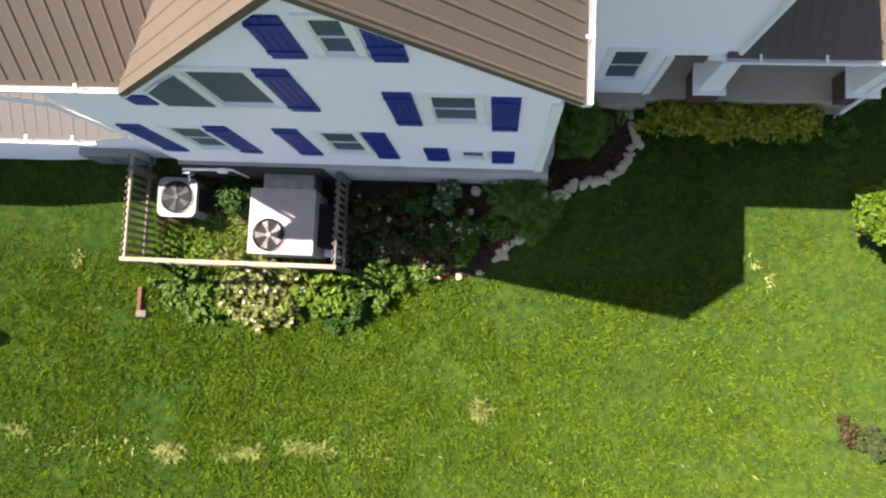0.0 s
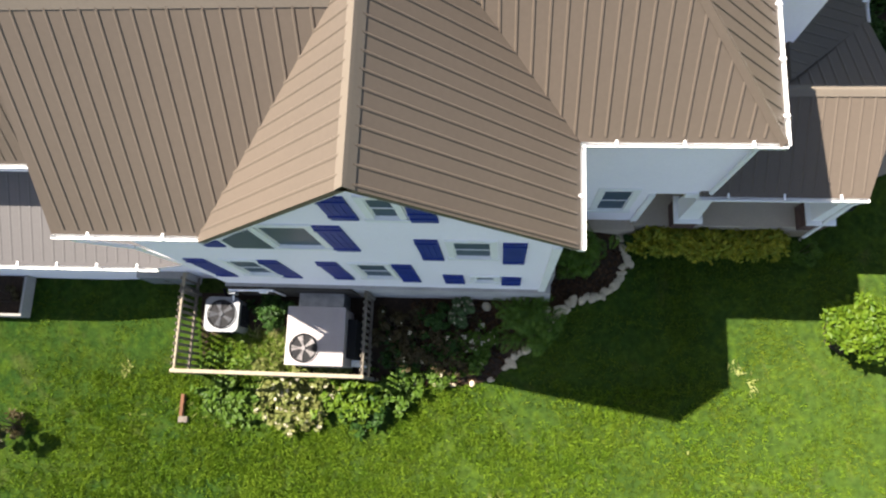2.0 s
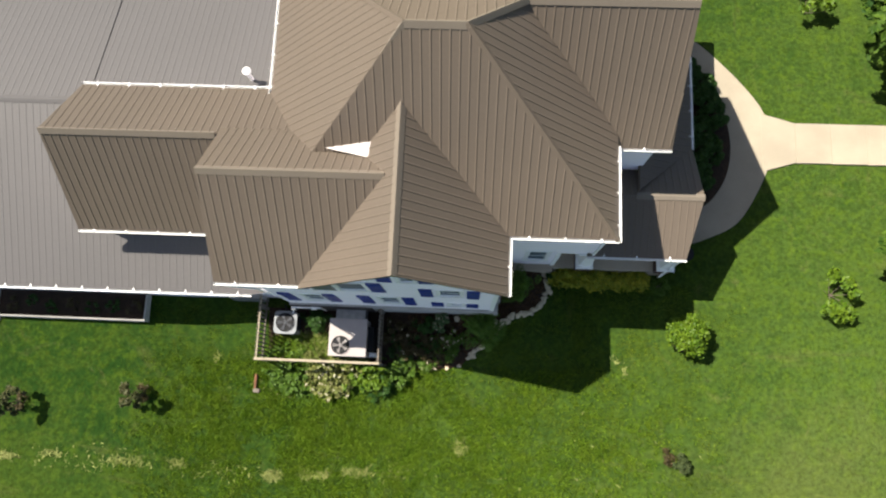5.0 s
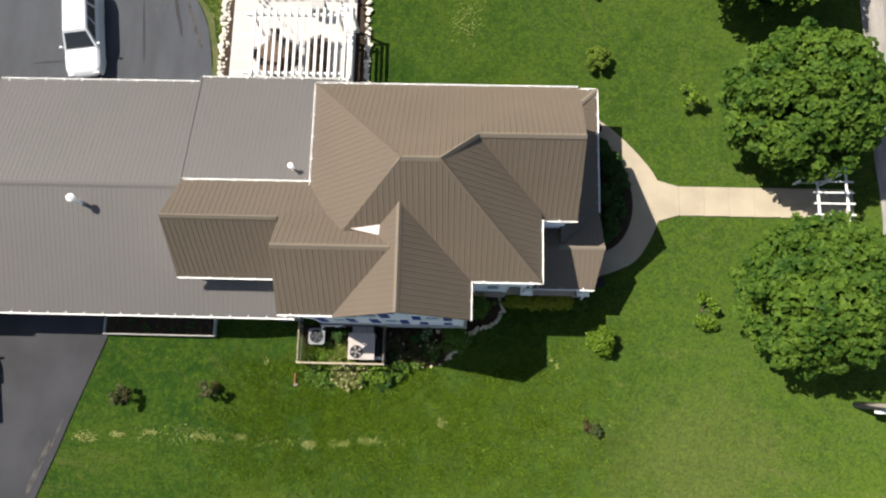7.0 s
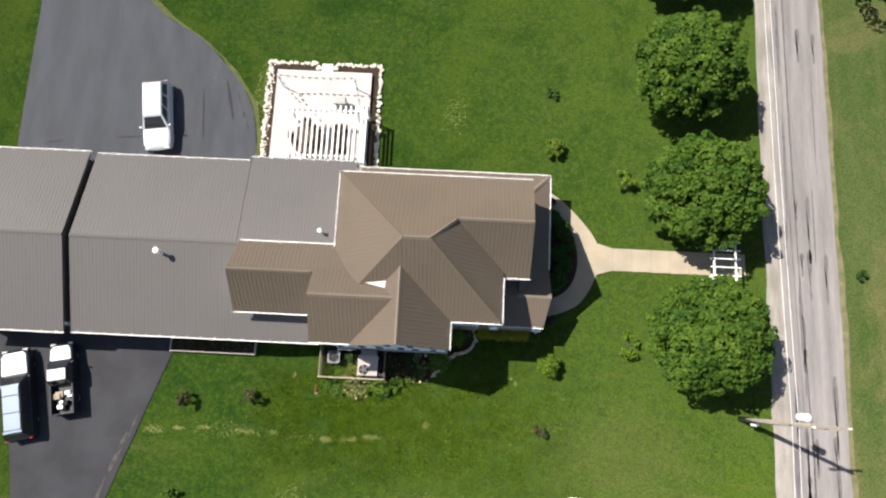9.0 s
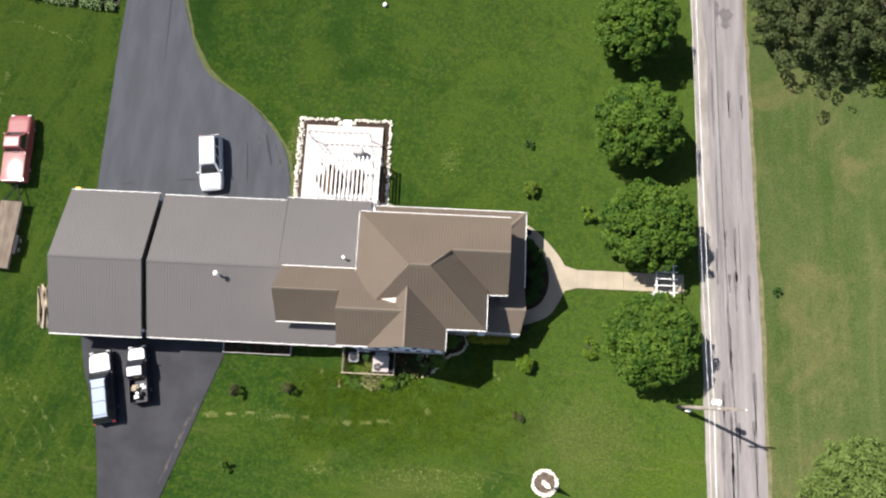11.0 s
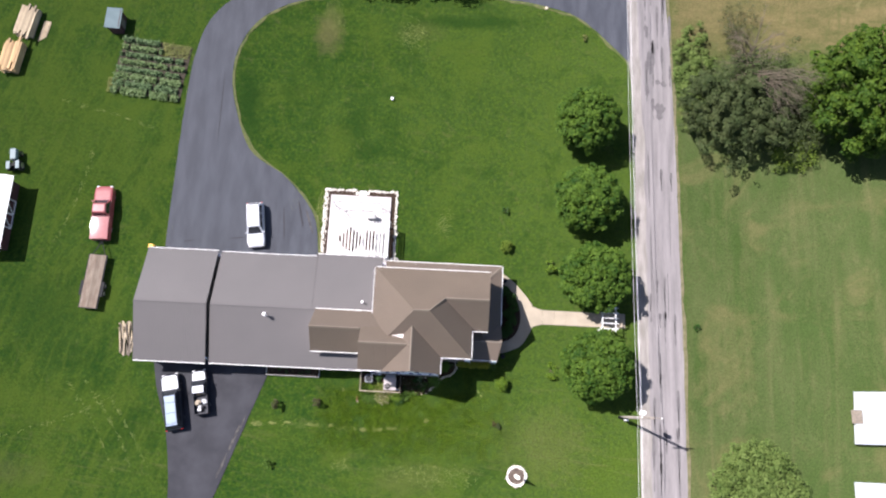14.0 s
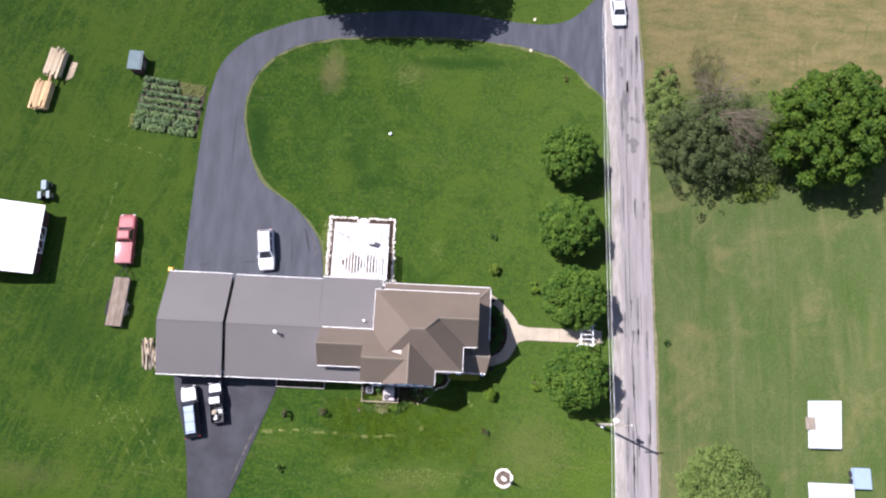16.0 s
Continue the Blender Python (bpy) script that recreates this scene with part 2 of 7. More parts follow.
FOUND = surface("grey_foundation", (0.42, 0.40, 0.38), 0.9, other=(0.30, 0.29, 0.27), amount=0.7, scale=1.2, fine=30, grain=0.12, bump=0.4)
ASPHALT = surface("driveway_asphalt", (0.030, 0.035, 0.046), 0.8, other=(0.060, 0.066, 0.080), amount=0.8, scale=0.55, fine=60, grain=0.22, bump=0.35, stretch=(1.6, 0.35, 1))
ROAD = surface("worn_road", (0.215, 0.20, 0.20), 0.9, other=(0.115, 0.108, 0.108), amount=0.65, scale=0.75, fine=9, grain=0.12, bump=0.35, stretch=(2.4, 0.16, 1))
CONCRETE = surface("path_concrete", (0.34, 0.295, 0.225), 0.9, other=(0.27, 0.235, 0.18), amount=0.7, scale=0.8, fine=40, grain=0.08, bump=0.25)
ASPHALT_NEW = surface("fresh_asphalt", (0.019, 0.020, 0.026), 0.85, other=(0.042, 0.043, 0.051), amount=0.9, scale=0.45, fine=60, grain=0.18, bump=0.35)
GREY_METAL = surface("grey_roof_metal", (0.103, 0.096, 0.094), 0.5, other=(0.091, 0.086, 0.084), amount=0.6, scale=0.3, fine=14, grain=0.05, bump=0.03, spec=0.35)
GRAVEL = surface("pale_gravel", (0.27, 0.25, 0.235), 0.95, other=(0.16, 0.15, 0.13), amount=0.8, scale=0.9, fine=25, grain=0.25, bump=0.5, stretch=(2, 0.4, 1))
MULCH = surface("dark_mulch", (0.026, 0.015, 0.008), 0.95, other=(0.052, 0.030, 0.017), amount=0.7, scale=3, fine=25, grain=0.5, bump=0.9)
GLASS = bpy.data.materials.new("window_glass")
GLASS.use_nodes = True
_g = GLASS.node_tree.nodes["Principled BSDF"]
_g.inputs["Base Color"].default_value = (0.070, 0.105, 0.150, 1)
_g.inputs["Roughness"].default_value = 0.35
_g.inputs["Specular IOR Level"].default_value = 0.06
AUTO_GLASS = GLASS.copy()
AUTO_GLASS.name = "car_glass"
_g = AUTO_GLASS.node_tree.nodes["Principled BSDF"]
_g.inputs["Base Color"].default_value = (0.02, 0.022, 0.025, 1)
_g.inputs["Roughness"].default_value = 0.08
_g.inputs["Specular IOR Level"].default_value = 0.6


# ---------- mesh helpers ----------
def part(name, bm, material, parent=None, label="", smooth=False):
    me = bpy.data.meshes.new(name)
    bm.to_mesh(me)
    bm.free()
    if smooth:
        me.shade_smooth()
    me.materials.append(material)
    ob = new(name, me)
    if parent:
        ob.parent = parent
    if label:
        tagged(ob, label)
    return ob


def thing(name, x=0, y=0, z=0, rz=0, label="", category="", group="", kind=""):
    ob = new(name)
    ob.matrix_basis = pose(x, y, z, 0, 0, rz)
    return tagged(ob, label, category, group, kind)


def box(bm, x0, y0, z0, x1, y1, z1, bevel=0.0):
    m = Matrix.Translation(((x0 + x1) / 2, (y0 + y1) / 2, (z0 + z1) / 2)) @ Matrix.Diagonal((abs(x1 - x0), abs(y1 - y0), abs(z1 - z0), 1))
    g = bmesh.ops.create_cube(bm, size=1, matrix=m)
    if bevel:
        es = list({e for v in g["verts"] for e in v.link_edges})
        bmesh.ops.bevel(bm, geom=es, offset=bevel, segments=2, affect='EDGES', profile=0.6)
    return bm


def boxes(*rows, bevel=0.0):
    bm = bmesh.new()
    for r in rows:
        box(bm, *r, bevel=bevel)
    return bm


def rod(bm, a, b, r, seg=8, r2=None):
    a, b = Vector(a), Vector(b)
    d = b - a
    m = Matrix.Translation((a + b) / 2) @ d.to_track_quat("Z", "Y").to_matrix().to_4x4()
    bmesh.ops.create_cone(bm, cap_ends=True, segments=seg, radius1=r, radius2=r if r2 is None else r2, depth=d.length, matrix=m)
    return bm


def prism(bm, pts, z0, z1):
    """A flat outline drawn up from z0 to z1."""
    lo = [bm.verts.new((x, y, z0)) for x, y in pts]
    hi = [bm.verts.new((x, y, z1)) for x, y in pts]
    bm.faces.new(hi)
    bm.faces.new(lo[::-1])
    for i in range(len(pts)):
        j = (i + 1) % len(pts)
        bm.faces.new((lo[i], lo[j], hi[j], hi[i]))
    bmesh.ops.recalc_face_normals(bm, faces=bm.faces)
    return bm


def slab(bm, pts, thick):
    """A flat polygon in space with thickness below it."""
    p = [Vector(q) for q in pts]
    nrm = (p[1] - p[0]).cross(p[2] - p[0]).normalized()
    if nrm.z < 0:
        p.reverse()
        nrm = -nrm
    hi = [bm.verts.new(q) for q in p]
    lo = [bm.verts.new(q - nrm * thick) for q in p]
    bm.faces.new(hi)
    bm.faces.new(lo[::-1])
    for i in range(len(p)):
        j = (i + 1) % len(p)
        bm.faces.new((lo[i], lo[j], hi[j], hi[i]))
    return bm


def smooth_line(pts, n):
    """A smooth line through a few points."""
    out = []
    p = [Vector(q) for q in pts]
    for i in range(len(p) - 1):
        a, b, c, d = p[max(i - 1, 0)], p[i], p[i + 1], p[min(i + 2, len(p) - 1)]
        for k in range(n):
            t = k / n
            out.append(0.5 * ((2 * b) + (c - a) * t + (2 * a - 5 * b + 4 * c - d) * t * t + (3 * b - a - 3 * c + d) * t ** 3))
    out.append(p[-1])
    return out


def even(line, n):
    """n points evenly along a line."""
    s = [0.0]
    for a, b in zip(line, line[1:]):
        s.append(s[-1] + (b - a).length)
    out, i = [], 0
    for k in range(n):
        d = s[-1] * k / (n - 1)
        while i < len(s) - 2 and s[i + 1] < d:
            i += 1
        out.append(line[i].lerp(line[i + 1], (d - s[i]) / max(s[i + 1] - s[i], 1e-6)))
    return out


def strip(left, right, n, z, wob=0.0):
    """A sheet between two lines, laid just above the lawn."""
    a, b = even(left, n), even(right, n)
    bm = bmesh.new()
    rows = []
    for i, (p, q) in enumerate(zip(a, b)):
        d = (q - p).normalized() * wob
        e, f = noise.noise((p.x * 0.7, p.y * 0.7, 3)), noise.noise((q.x * 0.7, q.y * 0.7, 9))
        row = []
        for k in range(9):
            v = (p + d * e).lerp(q + d * f, k / 8)
            row.append(bm.verts.new((v.x, v.y, lie(v.x, v.y) + z)))
        rows.append(row)
    for r, s in zip(rows, rows[1:]):
        for k in range(8):
            bm.faces.new((r[k], r[k + 1], s[k + 1], s[k]))
    bmesh.ops.recalc_face_normals(bm, faces=bm.faces)
    for fc in bm.faces:
        if fc.normal.z < 0:
            fc.normal_flip()
    return bm


def ease(a, b, v):
    t = min(max((v - a) / (b - a), 0), 1)
    return t * t * (3 - 2 * t)


def lie(x, y):
    """Height of the ground: a low bank rises to the house."""
    return 0.55 * ease(-1.7, 0.4, y) * ease(-10.0, -7.0, x) * (1 - ease(1.5, 3.6, x)) * (1 - ease(4, 8, y))


# ---------- ground ----------
def lines(core, lo, hi, step):
    out = list(np.arange(lo, hi + 1e-6, step))
    for far in core:
        out += [far, -far]
    return sorted(set(round(float(v), 3) for v in out))


gx = lines((70, 100, 160, 300, 700, 2000), -60, 60, 1.0)
gy = lines((85, 110, 160, 300, 700, 2000), -40, 80, 1.0)
gx = sorted(set(gx + [round(v, 3) for v in np.arange(-12, 8, 0.25)]))
gy = sorted(set(gy + [round(v, 3) for v in np.arange(-4, 4, 0.25)]))
gv = [(x, y, lie(x, y) + 0.02 * noise.noise((x * 0.4, y * 0.4, 0)) - (0.03 if abs(x) < 60 else 0)) for y in gy for x in gx]
gw = len(gx)
gf = [(j * gw + i, j * gw + i + 1, (j + 1) * gw + i + 1, (j + 1) * gw + i) for j in range(len(gy) - 1) for i in range(gw - 1)]
gme = bpy.data.meshes.new("ground")
gme.from_pydata(gv, [], gf)
gme.materials.append(LAWN)
gme.shade_smooth()
ground = tagged(new("ground", gme), "wide mown green lawn and drier field around the house", "lawn", kind="structure")

road_w = smooth_line([(20, 300), (21.4, 90), (21.7, 53), (21.9, 40), (22.3, 29), (22.35, 14), (22.4, 0), (22.45, -12), (22.5, -60), (22.5, -300)], 8)
road_e = smooth_line([(25, 300), (26.1, 90), (26.3, 53), (26.75, 40), (27.05, 29), (27.2, 14), (27.3, 0), (27.3, -12), (27.4, -60), (27.5, -300)], 8)
road_w, road_e = [v.to_3d() for v in road_w], [v.to_3d() for v in road_e]
tagged(part("road", strip(road_w, road_e, 400, 0.035, 0.10), ROAD), "narrow worn grey country road with cracked edges", "road", kind="structure")

out_edge = [v.to_3d() for v in smooth_line([(-29.8, 11.5), (-29.85, 22), (-29.8, 30), (-29.5, 36), (-28.3, 41), (-25.4, 44.5), (-21.1, 46.8), (-16.8, 48.3), (-10, 49.4), (-2.5, 50), (5, 49.7), (11, 49), (15.7, 49.3), (18.7, 51.2), (22.0, 55)], 8)]
in_edge = [v.to_3d() for v in smooth_line([(-12.8, 11.5), (-13.7, 17.4), (-17.3, 21.9), (-21.7, 25), (-24.2, 31), (-24.8, 35), (-24.3, 38), (-22.8, 41), (-20, 43.3), (-16.5, 44.7), (-12, 45.5), (-1.6, 46.3), (7.4, 45.9), (12, 45.2), (16.5, 43.5), (22.2, 38.0)], 8)]
tagged(part("driveway", strip(out_edge, in_edge, 160, 0.025, 0.06), ASPHALT), "dark grey asphalt driveway curving round from the road", "driveway", kind="structure")
fringe = []
line = even(in_edge, 200)
for a, b in zip(line, line[1:] + [line[-1] * 2 - line[-2]]):
    d = (b - a).normalized()
    fringe.append(a + Vector((d.y, -d.x, 0)) * (0.32 + 0.3 * noise.noise((a.x * 0.25, a.y * 0.25, 2))))
DRY = surface("dry_lawn_edge", (0.105, 0.11, 0.035), 0.95, other=(0.055, 0.085, 0.016), amount=0.9, scale=1.6, fine=18, grain=0.35, bump=0.7)
tagged(part("lawn_edge", strip(line, fringe, 240, 0.022, 0.3), DRY), "dry yellowish grass along the driveway edge", "lawn", kind="structure")
sw = [v.to_3d() for v in smooth_line([(-29.4, 1.2), (-28.6, -2), (-27.0, -6.6), (-26.0, -12.7), (-26.2, -18), (-26.0, -32), (-24, -60), (-14, -120), (10, -220)], 6)]
se = [v.to_3d() for v in smooth_line([(-16.65, 1.2), (-17.85, -2.2), (-19.35, -6.7), (-21.3, -12.5), (-23.2, -18), (-23.0, -32), (-21, -60), (-11, -120), (13, -220)], 6)]
tagged(part("driveway", strip(sw, se, 220, 0.025, 0.06), ASPHALT_NEW), "dark asphalt forecourt tapering away from the garage doors", "driveway", kind="structure")

shoulder = [Vector((a.x + 1.15 + 0.15 * noise.noise((0, a.y * 0.2, 5)), a.y, 0)) for a in even(road_w, 300)]
tagged(part("road_shoulder", strip(even(road_w, 300), shoulder, 400, 0.045, 0.25), GRAVEL), "pale gravelly shoulder along the road edge", "road", kind="structure")
TAR = surface("tar_patch", (0.095, 0.088, 0.09), 0.9, other=(0.135, 0.128, 0.128), amount=0.8, scale=2, fine=30, grain=0.2, bump=0.3)
for x, y, w, h in ((25.4, 32.3, 0.55, 1.1), (25.9, 35.8, 0.3, 0.4), (25.2, 36.0, 0.25, 0.35), (24.4, 38.5, 0.5, 1.6), (23.9, 24.0, 0.09, 3.5), (25.8, 10.5, 0.06, 3.2), (24.6, 4.0, 0.08, 3.0), (26.2, 18.0, 0.05, 4.0), (24.0, 14.0, 0.08, 4.2), (25.0, -6.0, 0.06, 3.6), (24.0, 42.5, 0.3, 0.9), (23.9, 35.0, 0.25, 0.9)):
    n = 16
    bm = bmesh.new()
    prism(bm, [(x + w * (1 + 0.9 * noise.noise((i * 1.7, x, y))) * math.cos(2 * math.pi * i / n), y + h * (1 + 0.5 * noise.noise((i * 0.9, y, x))) * math.sin(2 * math.pi * i / n)) for i in range(n)], 0.0, 0.041)
    tagged(part("road_patch", bm, TAR), "dark tar repair in the worn road", "road", kind="structure")

VERGE = surface("dry_road_verge", (0.15, 0.13, 0.075), 0.95, other=(0.075, 0.085, 0.03), amount=0.8, scale=1.2, fine=20, grain=0.3, bump=0.6)
streaks = random.Random(4)
for i in range(34):
    x, y = streaks.choice((23.9, 24.7, 25.3, 26.1, 26.6)) + streaks.gauss(0, 0.12), streaks.uniform(-22, 48)
    w, h, n = streaks.uniform(0.03, 0.11), streaks.uniform(0.7, 3.2), 14
    bm = bmesh.new()
    prism(bm, [(x + w * (1 + 0.8 * noise.noise((k * 1.7, x, y))) * math.cos(2 * math.pi * k / n) + 0.12 * math.sin(k * 0.9), y + h * math.sin(2 * math.pi * k / n)) for k in range(n)], 0.0, 0.0405)
    tagged(part("road_patch", bm, TAR), "thin dark crack repair along the road", "road", kind="structure")
verge_in = even(road_e, 300)
verge = [Vector((a.x + 0.32 + 0.22 * noise.noise((3, a.y * 0.25, 8)), a.y, 0)) for a in verge_in]
tagged(part("road_verge", strip(verge_in, verge, 400, 0.03, 0.2), VERGE), "dry tan verge along the road edge", "road", kind="structure")

SEAM = surface("asphalt_seam", (0.018, 0.018, 0.022), 0.85, other=(0.028, 0.028, 0.032), amount=0.8, scale=2, fine=30, grain=0.2, bump=0.3)
for x, y, w, h, a in ((-15.2, 17.6, 0.10, 1.6, 0.25), (-17.0, 16.5, 0.06, 2.2, 0.1), (-22.0, 14.6, 0.9, 0.06, 0.1), (-27.3, 14.0, 0.7, 0.05, 0.2), (-25.6, 30.0, 0.05, 4.5, 0.02)):
    n = 18
    bm = bmesh.new()
    pts = []
    for i in range(n):
        u, v = w * (1 + 0.5 * noise.noise((i * 0.8, x, y))) * math.cos(2 * math.pi * i / n), h * (1 + 0.3 * noise.noise((i * 0.8, y, x))) * math.sin(2 * math.pi * i / n)
        pts.append((x + u * math.cos(a) - v * math.sin(a), y + u * math.sin(a) + v * math.cos(a)))
    prism(bm, pts, 0.0, 0.031)
    tagged(part("asphalt_seam", bm, SEAM), "dark sealed streak in the asphalt driveway", "driveway", kind="structure")


DUST = surface("pale_dust", (0.085, 0.078, 0.072), 0.95, other=(0.035, 0.034, 0.038), amount=1.0, scale=2.2, fine=20, grain=0.3, bump=0.3)
for x, y, w, h, a in ((-19.9, -6.8, 0.14, 1.5, -0.33), (-20.9, -9.6, 0.12, 1.3, -0.33), (-19.2, -5.2, 0.07, 0.9, -0.3), (-14.2, 16.9, 0.10, 1.5, 0.35), (-22.0, -15.0, 0.10, 2.0, -0.3)):
    n = 18
    bm = bmesh.new()
    pts = []
    for i in range(n):
        u, v = w * (1 + 0.9 * noise.noise((i * 1.3, x, y))) * math.cos(2 * math.pi * i / n), h * (1 + 0.3 * noise.noise((i * 0.8, y, x))) * math.sin(2 * math.pi * i / n)
        pts.append((x + u * math.cos(a) - v * math.sin(a), y + u * math.sin(a) + v * math.cos(a)))
    prism(bm, pts, 0.0, 0.029)
    tagged(part("dust_patch", bm, DUST), "pale dust washed along the asphalt edge", "driveway", kind="structure")


# ---------- house ----------
house = thing("house", label="white two-storey farmhouse with taupe ribbed metal roof and long low wing", category="house")
RIB = 0.2286


def slope(pts, label="", spacing=RIB, thick=0.10, rise=0.014, mat=None):
    """A metal roof slope: a slab with raised ribs running down the fall, as one part with its ribs under it."""
    bm = bmesh.new()
    slab(bm, pts, thick)
    ob = part("roof_slope", bm, mat or METAL, house, label)
    p = [Vector(q) for q in pts]
    nrm = (p[1] - p[0]).cross(p[2] - p[0]).normalized()
    if nrm.z < 0:
        nrm = -nrm
    across = Vector((0, 0, 1)).cross(nrm).normalized()
    fall = nrm.cross(across).normalized()
    o = p[0]
    uv = [((q - o).dot(across), (q - o).dot(fall)) for q in p]
    lo, hi = min(u for u, _ in uv), max(u for u, _ in uv)
    verts, faces = [], []
    u = math.ceil(lo / spacing) * spacing + 0.06
    while u < hi:
        cuts = []
        for (a, b), (c, d) in zip(uv, uv[1:] + uv[:1]):
            if (a - u) * (c - u) < 0:
                cuts.append(b + (d - b) * (u - a) / (c - a))
        cuts.sort()
        for s, e in zip(cuts[::2], cuts[1::2]):
            s, e = s + 0.10, e - 0.03
            if e - s < 0.1:
                continue
            k = len(verts)
            for w in (s, e):
                for du, h in ((-0.026, 0.0), (-0.011, rise), (0.011, rise), (0.026, 0.0)):
                    verts.append(o + across * (u + du) + fall * w + nrm * h)
            faces += [(k, k + 1, k + 5, k + 4), (k + 1, k + 2, k + 6, k + 5), (k + 2, k + 3, k + 7, k + 6), (k, k + 3, k + 2, k + 1), (k + 4, k + 5, k + 6, k + 7)]
        u += spacing
    if verts:
        me = bpy.data.meshes.new("ribs")
        me.from_pydata([v[:] for v in verts], [], faces)
        me.materials.append(mat or METAL)
        rb = new("ribs", me)
        rb.parent = ob
        tagged(rb, kind="stuff")
    return ob


def cap(a, b, width=0.12, label="", material=None, drop=0.0, pitch=None):
    """A folded metal cap along a ridge or hip."""
    a, b = Vector(a), Vector(b)
    d = (b - a).normalized()
    side = d.cross(Vector((0, 0, 1))).normalized()
    up = side.cross(d).normalized()
    bm = bmesh.new()
    if pitch is None:
        pitch = 1.05 if abs(d.z) < 0.1 else 0.8
    prof = [(-width, -width * pitch + 0.016), (-width * 0.3, -width * 0.3 * pitch + 0.032), (0, 0.036), (width * 0.3, -width * 0.3 * pitch + 0.032), (width, -width * pitch + 0.016), (0, -width * pitch - 0.02)]
    rings = [[bm.verts.new(q + side * s + up * (h - drop)) for s, h in prof] for q in (a, b)]
    for i in range(6):
        j = (i + 1) % 6
        bm.faces.new((rings[0][i], rings[0][j], rings[1][j], rings[1][i]))
    bm.faces.new(rings[0][::-1])
    bm.faces.new(rings[1])
    bmesh.ops.recalc_face_normals(bm, faces=bm.faces)
    return part("ridge_cap", bm, material or RIDGE, house, label)


def _hanger():
    bm = boxes((-0.02, -0.12, 0.012, 0.02, 0.03, 0.03))
    me = bpy.data.meshes.new("hanger")
    bm.to_mesh(me)
    bm.free()
    me.materials.append(TRIM)
    return me


HANGER = _hanger()


def gutter(a, b, outward):
    """A white gutter along an eave: an open channel, with hanger straps under it."""
    a, b, o = Vector(a), Vector(b), Vector(outward).normalized()
    a, b = a - o * 0.045, b - o * 0.045
    d = (b - a).normalized()
    z = Vector((0, 0, 1))
    prof = [(0.0, -0.02), (0.0, -0.09), (0.06, -0.10), (0.075, 0.0), (0.088, 0.0), (0.075, -0.115), (-0.01, -0.105), (-0.012, -0.02)]
    bm = bmesh.new()
    rings = [[bm.verts.new(q + o * s + z * h) for s, h in prof] for q in (a, b)]
    n = len(prof)
    for i in range(n):
        j = (i + 1) % n
        bm.faces.new((rings[0][i], rings[0][j], rings[1][j], rings[1][i]))
    for e, sgn in ((a, -1), (b, 1)):
        q = [bm.verts.new(e + o * s + z * h + d * 0.004 * sgn) for s, h in ((0, -0.02), (0, -0.10), (0.07, -0.11), (0.08, 0))]
        bm.faces.new(q)
    bmesh.ops.recalc_face_normals(bm, faces=bm.faces)
    g = part("gutter", bm, TRIM, house, "white metal gutter")
    n = max(int((b - a).length / 0.85), 1)
    rot = math.atan2(-o.x, o.y)
    for i in range(n):
        q = a + d * ((i + 0.5) * (b - a).length / n)
        h = new("hanger", HANGER)
        h.parent = g
        h.matrix_basis = Matrix.Translation(q + o * 0.06 + z * 0.002) @ Matrix.Rotation(rot, 4, 'Z')
    return g


def wall(axis, at, thick, levels, holes=(), label="", material=None, name="wall"):
    """An upright wall along x (axis 'x', at y) or along y. levels: rows of z, lo, hi; straight between them. holes: lo, hi, z0, z1."""
    zs = sorted({z for z, _, _ in levels} | {z for h in holes for z in h[2:]})
    zs = [z for z in zs if levels[0][0] <= z <= levels[-1][0]]

    def span(z):
        for (z0, a0, b0), (z1, a1, b1) in zip(levels, levels[1:]):
            if z0 <= z <= z1:
                t = (z - z0) / (z1 - z0)
                return a0 + (a1 - a0) * t, b0 + (b1 - b0) * t
    bm = bmesh.new()

    def block(l0, l1, h1, h0, z0, z1):
        c = []
        for o in (at, at + thick):
            for s, z in ((l0, z0), (h0, z0), (h1, z1), (l1, z1)):
                c.append(bm.verts.new((s, o, z) if axis == 'x' else (o, s, z)))
        for f in ((0, 1, 2, 3), (7, 6, 5, 4), (0, 4, 5, 1), (1, 5, 6, 2), (2, 6, 7, 3), (3, 7, 4, 0)):
            bm.faces.new([c[k] for k in f])
    for z0, z1 in zip(zs, zs[1:]):
        a0, b0 = span(z0)
        a1, b1 = span(z1)
        inside = sorted((h[0], h[1]) for h in holes if h[2] <= z0 + 1e-6 and h[3] >= z1 - 1e-6)
        l0, l1 = a0, a1
        for s, e in inside:
            block(l0, l1, s, s, z0, z1)
            l0 = l1 = e
        block(l0, l1, b1, b0, z0, z1)
    bmesh.ops.remove_doubles(bm, verts=bm.verts, dist=0.002)
    bmesh.ops.recalc_face_normals(bm, faces=bm.faces)
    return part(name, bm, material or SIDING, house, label)


